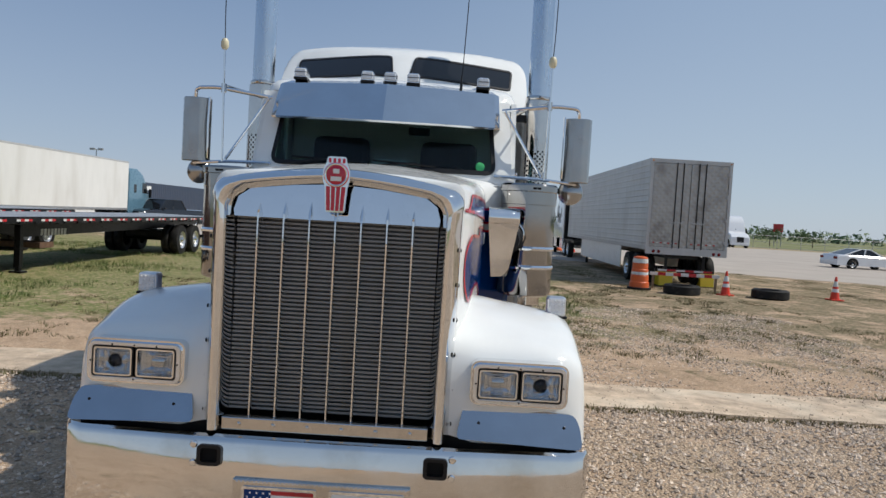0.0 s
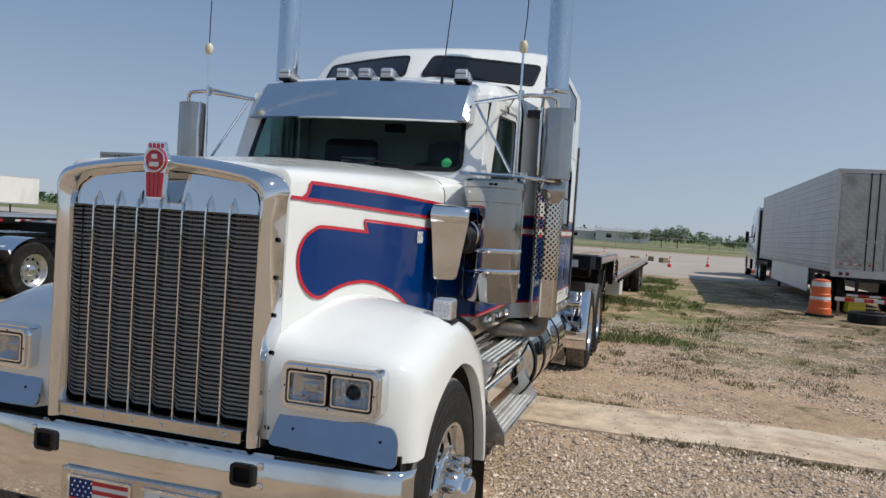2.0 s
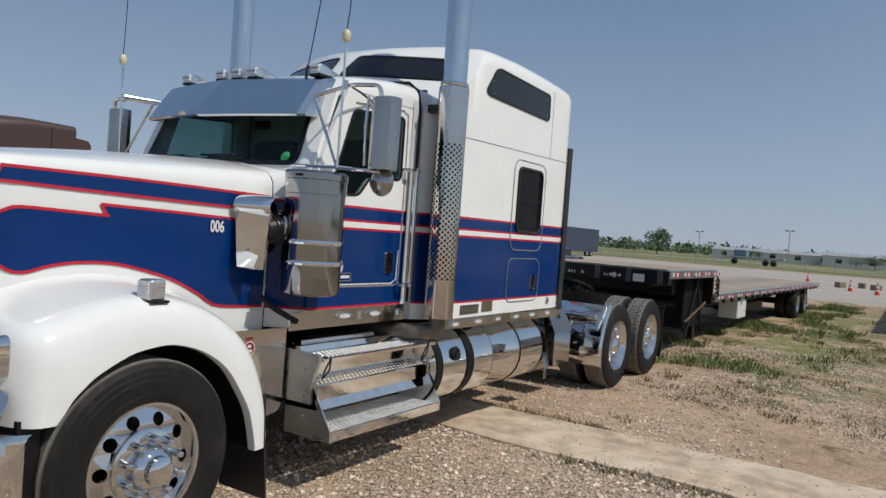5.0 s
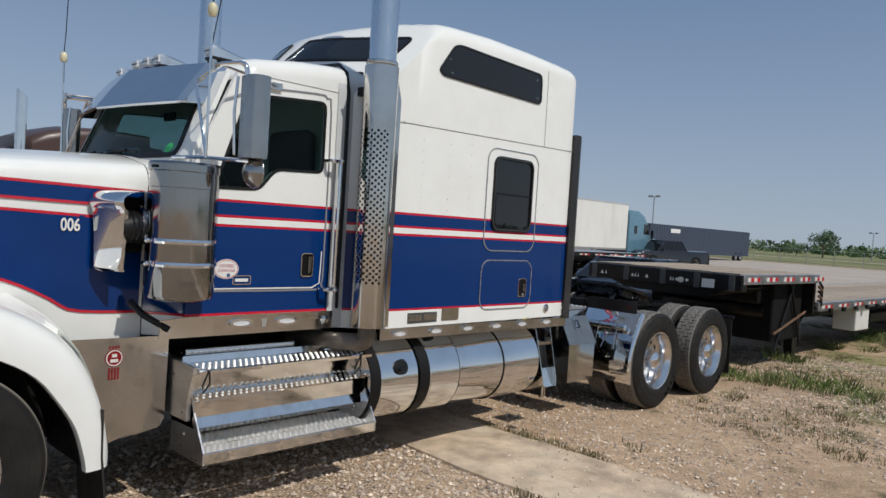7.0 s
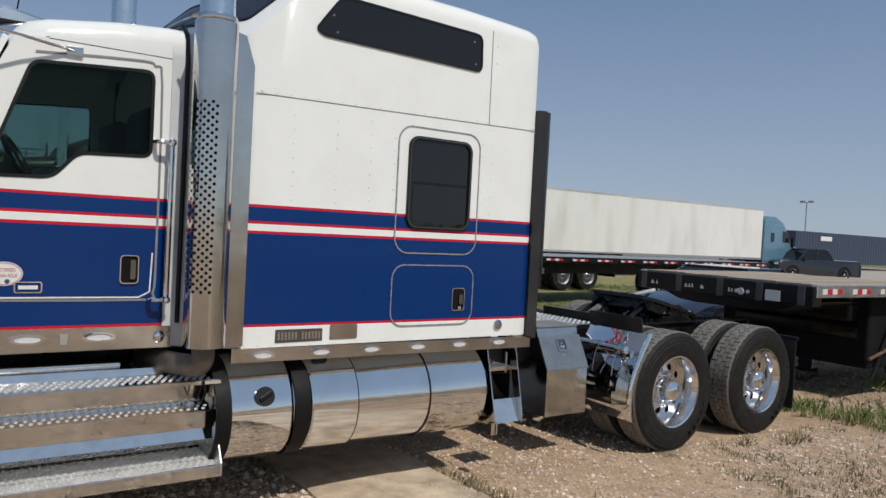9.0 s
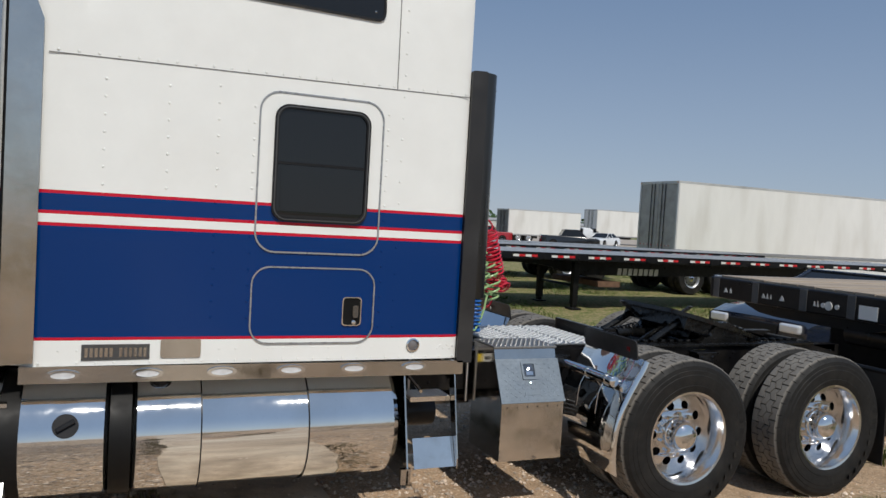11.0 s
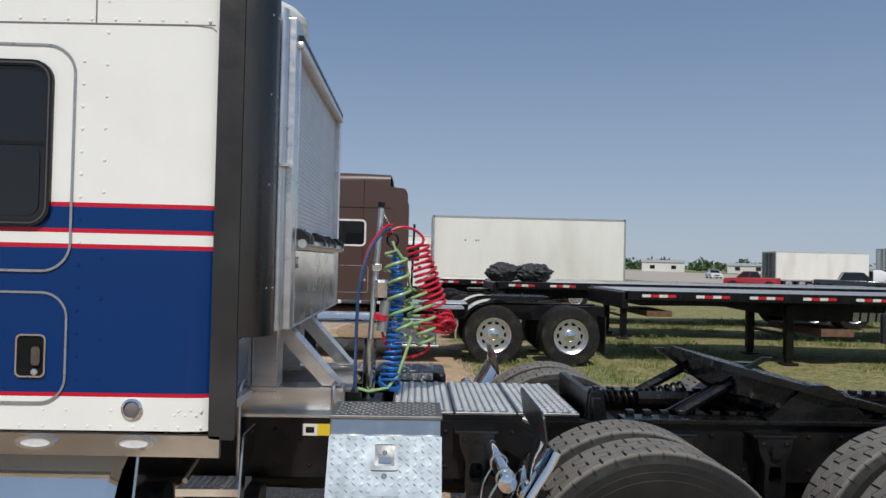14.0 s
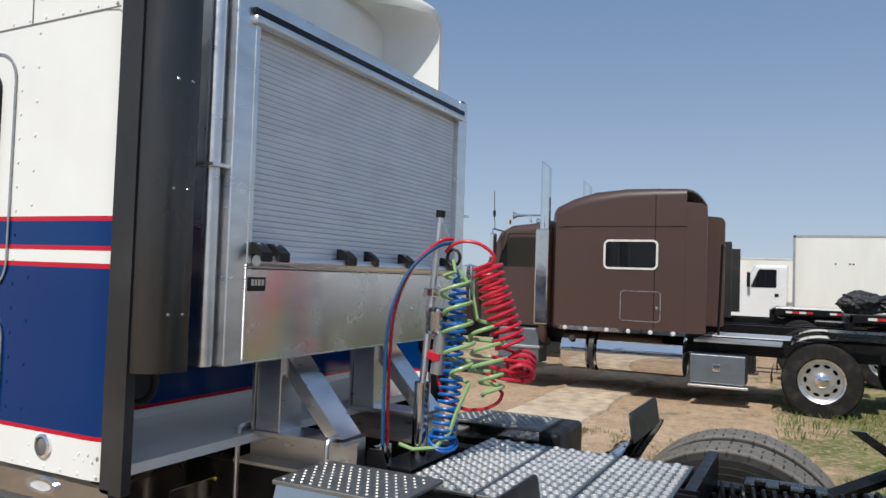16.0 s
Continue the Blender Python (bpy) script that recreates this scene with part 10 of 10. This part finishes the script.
for y in (12.5, 13.9):
    part("axle", rod((-1.1, y, 0.44), (1.05, y, 0.44), 0.06, 10), dark_metal, sd)
    for x, s in ((1.15, 1), (-1.21, -1)):
        road_wheel(sd, x, y, 0.44, 0.27, s, chrome)
        road_wheel(sd, x - s * 0.31, y, 0.44, 0.26, s, galv)

# ---- traffic things on the lot ----
def barrel(m, tilt=0):
    b = thing("traffic_barrel", "orange traffic barrel with white bands", "traffic barrel", "traffic barrels", m)
    prof = [(0, 1.0), (0.10, 1.0), (0.20, 0.98), (0.215, 0.95)]
    rs = [(0.225, 0.78), (0.245, 0.60), (0.262, 0.42), (0.28, 0.22)]
    z = 0.95
    for r0, zz in rs:
        prof += [(r0 - 0.012, zz + 0.02), (r0 + 0.006, zz + 0.0)]
    prof += [(0.295, 0.07)]
    part("barrel_body", lathe(prof, 28, "z"), orange, b, smooth=35)
    for (r0, za), (r1, zb) in (((0.213, 0.93), (0.225, 0.80)), ((0.237, 0.58), (0.252, 0.45))):
        part("white_band", lathe([(r0 + 0.008, za), (r1 + 0.008, zb)], 28, "z"), tape_white, b, smooth=True)
    part("barrel_base", lathe([(0.30, 0.07), (0.36, 0.06), (0.36, 0.0), (0, 0)], 28, "z"), rubber, b)


def cone(m):
    c = thing("traffic_cone", "red-orange traffic cone with a white collar", "traffic cone", "traffic cones", m)
    part("cone_body", lathe([(0.028, 0.72), (0.03, 0.70), (0.14, 0.03)], 20, "z"), cone_red, c, smooth=True)
    part("cone_base", box(-0.19, 0.19, -0.19, 0.19, 0.0, 0.035, 0.01), cone_red, c)
    part("white_collar", lathe([(0.052, 0.58), (0.078, 0.42)], 20, "z"), tape_white, c, smooth=True)
    part("white_collar", lathe([(0.090, 0.35), (0.106, 0.25)], 20, "z"), tape_white, c, smooth=True)


for x, y in ((6.28, 18.4), (7.5, 44.6), (29.9, 52.0)):
    barrel(pose(x, y, GZ, 0, 0, R.uniform(0, 90)))
for x, y in ((8.75, 18.0), (12.3, 18.6), (2.65, 44.7), (5.2, 50.0), (-2.5, 60.0), (8.4, 43.8), (1.2, 47.0)):
    cone(pose(x, y, GZ, 0, 0, R.uniform(0, 90)))
pole = thing("barrier_pole", "red and white plank lying across two props", "barrier", "", pose(6.75, 19.0, GZ))
for k in range(9):
    part("pole_band", box(0.24 * k, 0.24 * (k + 1), -0.02, 0.02, 0.42, 0.52, 0.004), tape_red if k % 2 else tape_white, pole)
for x in (0.1, 2.05):
    part("pole_prop", box(x - 0.03, x + 0.03, -0.03, 0.03, 0.0, 0.42), wood_post, pole)
for x, y, tz in ((7.28, 17.45, 8), (9.95, 17.7, -12)):
    ty = thing("old_tyre", "worn lorry tyre lying flat on the grass", "tyre", "old tyres", pose(x, y, GZ + 0.0, 0, 0, tz))
    part("tyre_carcass", lathe([(0.30, 0.02), (0.46, 0.0), (0.52, 0.04), (0.52, 0.24), (0.46, 0.28), (0.30, 0.26), (0.33, 0.14), (0.30, 0.02)], 36, "z"), rubber, ty, smooth=40)
for x, y in ((0.3, 52.0), (1.4, 54.5), (2.3, 52.5)):
    tagged(part("timber_block", box(-0.3, 0.3, -0.2, 0.2, 0, 0.35, 0.02), wood_post, matrix=pose(x, y, GZ + 0.05, 0, 0, R.uniform(0, 90))), "weathered timber block on the road", "block", "timber blocks")

# ---- distance ----
def leaf_cloud(seed, clumps, card=0.5, per=34):
    """Many small leaf blades round clump centres (x, y, z, radius)."""
    rr = random.Random(seed)
    vs, fs = [], []
    for cx, cy, cz, cr in clumps:
        for _ in range(per):
            d = Vector((rr.gauss(0, 1), rr.gauss(0, 1), rr.gauss(0, 0.8))).normalized() * cr * rr.uniform(0.55, 1.08)
            p = Vector((cx, cy, cz)) + d
            u = Vector((rr.uniform(-1, 1), rr.uniform(-1, 1), rr.uniform(-1, 1))).normalized()
            v = u.orthogonal().normalized()
            s = card * rr.uniform(0.5, 1.2)
            k = len(vs)
            vs += [p - u * s, p + v * s * 0.45, p + u * s, p - v * s * 0.45]
            fs.append((k, k + 1, k + 2, k + 3))
    me = bpy.data.meshes.new("crown")
    me.from_pydata(vs, [], fs)
    me.materials.append(leaf)
    return me


def tree_kind(seed, h, w):
    """Mesh data for one tree: tapered trunk with limbs, and a gappy crown."""
    rr = random.Random(seed)
    bm = rod((0, 0, -0.1), (0.1, 0, h * 0.45), 0.03 * h, 8, 0.016 * h)
    clumps = []
    for k in range(7):
        a = 2 * math.pi * k / 7 + rr.uniform(-0.3, 0.3)
        q = Vector((0.38 * w * math.cos(a), 0.38 * w * math.sin(a), h * rr.uniform(0.5, 0.75)))
        rod((0.05, 0, h * rr.uniform(0.25, 0.42)), q, 0.012 * h, 6, 0.005 * h, bm=bm)
        clumps.append((q.x, q.y, q.z, w * rr.uniform(0.18, 0.26)))
    for k in range(11):
        a = rr.uniform(0, 2 * math.pi)
        d = w * 0.5 * math.sqrt(rr.random()) * 0.8
        clumps.append((d * math.cos(a), d * math.sin(a), h * rr.uniform(0.5, 0.9), w * rr.uniform(0.14, 0.22)))
    me = bpy.data.meshes.new("trunk")
    bm.to_mesh(me)
    bm.free()
    me.materials.append(bark)
    return me, leaf_cloud(seed + 50, clumps, 0.055 * h, 46)


kinds = [tree_kind(k, h, w) for k, (h, w) in enumerate(((5.0, 5.6), (4.2, 6.0), (6.0, 6.0), (3.2, 5.0)))]


def tree(k, x, y, scale, label="broad green tree beyond the road"):
    t = thing("tree", label, "tree", "trees beyond the road", pose(x, y, GZ, 0, 0, R.uniform(0, 360)) @ Matrix.Scale(scale, 4))
    for name, me in zip(("trunk", "crown"), kinds[k]):
        o = new(name, me)
        o.parent = t


for k, x, y, sc in ((1, 2.0, 152, 0.9), (0, 5.0, 150, 0.85), (3, 11.0, 150, 0.9), (3, 15.5, 151, 0.7), (0, 21.0, 96.5, 0.62), (1, 24.0, 97.5, 0.55), (3, -62.0, 200, 1.1), (2, -55.0, 198, 1.15), (3, -66.0, 203, 0.8), (3, -8.0, 205, 0.9), (1, -4.0, 208, 0.8),
                    (0, 47.0, 125, 0.75), (1, 57.0, 128, 0.8), (3, 68.0, 135, 0.9), (1, 41.0, 128, 0.6), (2, -80, 190, 0.7), (3, -95, 185, 0.8), (1, -33.0, 215, 0.7)):
    tree(k, x, y, sc)

# far woods as one uneven belt
rr = random.Random(21)
clumps = []
for _ in range(900):
    a = radians(rr.uniform(20, 185))
    d = rr.uniform(330, 520)
    clumps.append((d * math.cos(a), d * math.sin(a), rr.uniform(0.5, 3.0) + 1.6 * max(0, noise.noise(Vector((a * 9, 1, 0)))), rr.uniform(2.0, 4.5)))
o = new("far_woods", leaf_cloud(33, clumps, 1.5, 26))
tagged(o, "low belt of far scrub and trees along the horizon", "woods", kind="stuff")

# chain link fence along the road's far side
fence = thing("wire_fence", "chain link fence on steel posts beyond the road", "fence", "", pose(0, 99.0, GZ))
post = None
for k in range(46):
    x = -60 + 3.3 * k
    if post is None:
        p0 = part("fence_post", rod((0, 0, 0), (0, 0, 1.9), 0.035, 6), galv, fence, matrix=Matrix.Translation((x, 0, 0)))
        post = p0.data
    else:
        p0 = new("fence_post", post)
        p0.parent, p0.matrix_basis = fence, Matrix.Translation((x, 0, 0))
for z in (1.85, 0.95, 0.15):
    part("fence_wire", rod((-60, 0, z), (88.5, 0, z), 0.022, 5), galv, fence)

# poles, sign, sheds
for x, y, h in ((-60.0, 120.0, 9.6), (-22.7, 200.0, 8.2), (-47.0, 210.0, 7.0)):
    pl = thing("light_pole", "tall steel yard light pole", "light pole", "light poles", pose(x, y, GZ))
    part("pole_shaft", rod((0, 0, 0), (0, 0, h), 0.13, 8, 0.08), galv, pl)
    for dx in (-0.7, 0.7):
        part("pole_head", box(dx - 0.4, dx + 0.4, -0.2, 0.2, h - 0.1, h + 0.25, 0.03), galv, pl)
    part("pole_arm", box(-0.8, 0.8, -0.05, 0.05, h - 0.05, h + 0.02), galv, pl)
sg = thing("roadside_sign", "small red roadside sign on two posts", "sign", "", pose(58.3, 128.0, GZ))
part("sign_panel", box(-0.9, 0.9, -0.05, 0.05, 2.6, 4.0, 0.02), tape_red, sg)
for x in (-0.6, 0.6):
    part("sign_post", box(x - 0.06, x + 0.06, -0.05, 0.05, 0, 2.6), galv, sg)


def shed(label, x, y, w, d, h, tz):
    t = thing("shed_building", label, "building", "far buildings", pose(x, y, GZ, 0, 0, tz))
    part("wall", box(-w / 2, w / 2, -d / 2, d / 2, 0, h), building_white, t)
    part("roof", loft([[(-w / 2 - 0.3, yy, h), (w / 2 + 0.3, yy, h), (w / 2 + 0.3, yy * 0.05, h + 0.9), (-w / 2 - 0.3, yy * 0.05, h + 0.9)] for yy in (-d / 2 - 0.3,)] + [[(-w / 2 - 0.3, yy, h), (w / 2 + 0.3, yy, h), (w / 2 + 0.3, yy * 0.05, h + 0.9), (-w / 2 - 0.3, yy * 0.05, h + 0.9)] for yy in (d / 2 + 0.3,)]), roof_grey, t)
    n = max(2, int(w / 6))
    for k in range(n):
        xx = -w / 2 + w * (k + 0.5) / n
        part("window", box(xx - 0.8, xx + 0.8, -d / 2 - 0.06, -d / 2 + 0.02, 1.0, 2.2), tint_glass, t)


shed("long pale metal building across the field", -250, 92, 14, 10, 3.2, 70)
shed("pale metal building behind the trees", -10, 232, 16, 10, 3.0, 5)
shed("long low pale building on the horizon", -32, 240, 34, 10, 2.6, 5)
shed("low pale building across the field", -240, 125, 26, 10, 2.6, 60)
shed("pale flat building on the horizon", -235, 150, 20, 8, 2.4, 60)
dist = thing("parked_flatbed_truck", "teal flatbed truck parked far down the lot", "truck", "", pose(-18.0, 128.0, GZ))
part("truck_bed", box(-4.5, 4.5, -1.2, 1.2, 1.0, 1.35, 0.05), galv, dist)
part("truck_cab", box(-3.2, -1.2, -1.1, 1.1, 0.9, 2.4, 0.15), steel_blue, dist)
for x in (-3.0, 1.8, 3.0):
    for s in (-1,):
        part("truck_wheel", lathe([(0, -1.25), (0.3, -1.25), (0.5, -1.2), (0.5, -0.95), (0, -0.95)], 20, "y", centre=(x, 0, 0.5)), rubber, dist)
road2 = structure("far_road", loft([[(x, 150 + 0.0 * x, GZ + 0.05), (x, 158, GZ + 0.05)] for x in (-400, -200, 0, 60)], closed=False), asphalt, "pale far road across the meadow", "road")

# ---- grass, weeds and gravel ----
def tufts(seed, n, place, h, spread_r, blades):
    rr = random.Random(seed)
    vs, fs = [], []
    for _ in range(n):
        p = place(rr)
        if p is None:
            continue
        x, y, k = p
        z = ground_height(x, y)
        for _b in range(blades):
            a = rr.uniform(0, 2 * math.pi)
            r0 = spread_r * math.sqrt(rr.random())
            bx, by = x + r0 * math.cos(a), y + r0 * math.sin(a)
            hh = h * k * rr.uniform(0.4, 1.1)
            lean = rr.uniform(0.1, 0.8) * hh
            w = 0.0045 * rr.uniform(0.7, 1.5) * (1 + h)
            dx, dy = math.cos(a), math.sin(a)
            i = len(vs)
            vs += [(bx - dy * w, by + dx * w, z - 0.01), (bx + dy * w, by - dx * w, z - 0.01), (bx + dx * lean * 0.4 + dy * w * 0.7, by + dy * lean * 0.4 - dx * w * 0.7, z + hh * 0.6), (bx + dx * lean, by + dy * lean, z + hh)]
            fs += [(i, i + 1, i + 2), (i, i + 2, i + 3)]
    me = bpy.data.meshes.new("tufts")
    me.from_pydata(vs, [], fs)
    return me


def blocked(x, y):
    return (abs(x) < 1.25 and -0.8 < y < 9.2) or 3.35 < y < 4.5


def near_weeds(rr):
    x, y = rr.uniform(-7, 9), rr.uniform(4.3, 20)
    if blocked(x, y) or noise.noise(Vector((x * 0.95, y * 0.8, 4))) < 0.14:
        return None
    return x, y, rr.uniform(0.5, 1.2)


def lush(rr):
    x, y = rr.uniform(0.6, 3.6), rr.uniform(9.3, 30)
    if noise.noise(Vector((x * 0.75, y * 0.5, 9))) < 0.08 or rr.random() < (x - 1.5) * 0.5:
        return None
    return x, y, rr.uniform(0.6, 1.3)


def left_green(rr):
    x, y = rr.uniform(-20, -3.6), rr.uniform(6.6, 26)
    if noise.noise(Vector((x * 0.42, y * 0.42, 0.0))) < 0.05:
        return None
    return x, y, rr.uniform(0.5, 1.3)


def strip_edge(rr):
    x = rr.uniform(-6, 9)
    y = rr.choice((3.36, 4.5)) + rr.gauss(0, 0.05)
    if noise.noise(Vector((x * 0.8, y, 2))) < 0.0:
        return None
    return x, y, rr.uniform(0.3, 1.0)


for nm, lab, me, mt in (("weeds", "dry weed tufts on the dirt", tufts(1, 4200, near_weeds, 0.06, 0.10, 20), dry_weed), ("grass_patch", "short patchy green grass beside the step deck trailer", tufts(2, 3000, lush, 0.14, 0.14, 16), grass_blade),
                        ("grass_field", "green grass between the parked trailers", tufts(3, 5200, left_green, 0.10, 0.2, 12), grass_blade), ("edge_weeds", "small weeds along the concrete strip", tufts(4, 1500, strip_edge, 0.06, 0.09, 14), dry_weed),
                        ("sparse_grass", "thin grass patches across the lot", tufts(5, 9000, lambda rr: (lambda x, y: None if blocked(x, y) or noise.noise(Vector((x * 0.62, y * 0.45, 31))) < 0.20 else (x, y, rr.uniform(0.4, 1.0)))(rr.uniform(2.0, 22), rr.uniform(6.5, 30)), 0.06, 0.25, 16), dry_weed)):
    me.materials.append(mt)
    tagged(new(nm, me), lab, "grass", kind="stuff")

rr = random.Random(5)
vs, fs = [], []
for _ in range(125000):
    if rr.random() < 0.36:
        x, y = rr.uniform(-5, 6.5), 3.4 - 5.5 * rr.random() ** 1.3
        r = 0.005 + 0.024 * rr.random() ** 3
    else:
        x, y = rr.uniform(-4, 8), rr.uniform(3.0, 13)
        r = 0.005 + 0.018 * rr.random() ** 2.5
        if noise.noise(Vector((x * 0.7, y * 0.7, 8))) < rr.uniform(-0.4, 0.2):
            continue
    z = ground_height(x, y) + r * 0.25
    if 3.45 < y < 4.42:
        if rr.random() < 0.55:
            continue
        z = GZ + 0.040 + 0.01 * noise.noise(Vector((x * 0.4, 3, 0)))
        r *= 0.7
    i = len(vs)
    a = rr.uniform(0, 6.28)
    for k in range(4):
        q = r * rr.uniform(0.7, 1.25)
        vs.append((x + q * math.cos(a + k * 1.57), y + q * math.sin(a + k * 1.57), z + r * rr.uniform(-0.2, 0.2)))
    vs += [(x + r * rr.uniform(-0.3, 0.3), y + r * rr.uniform(-0.3, 0.3), z + r * rr.uniform(0.5, 0.9)), (x, y, z - r)]
    for k in range(4):
        fs += [(i + k, i + (k + 1) % 4, i + 4), (i + (k + 1) % 4, i + k, i + 5)]
me = bpy.data.meshes.new("gravel")
me.from_pydata(vs, [], fs)
me.materials.append(stone)
tagged(new("gravel", me), "loose pale gravel stones over the lot", "gravel", kind="stuff")
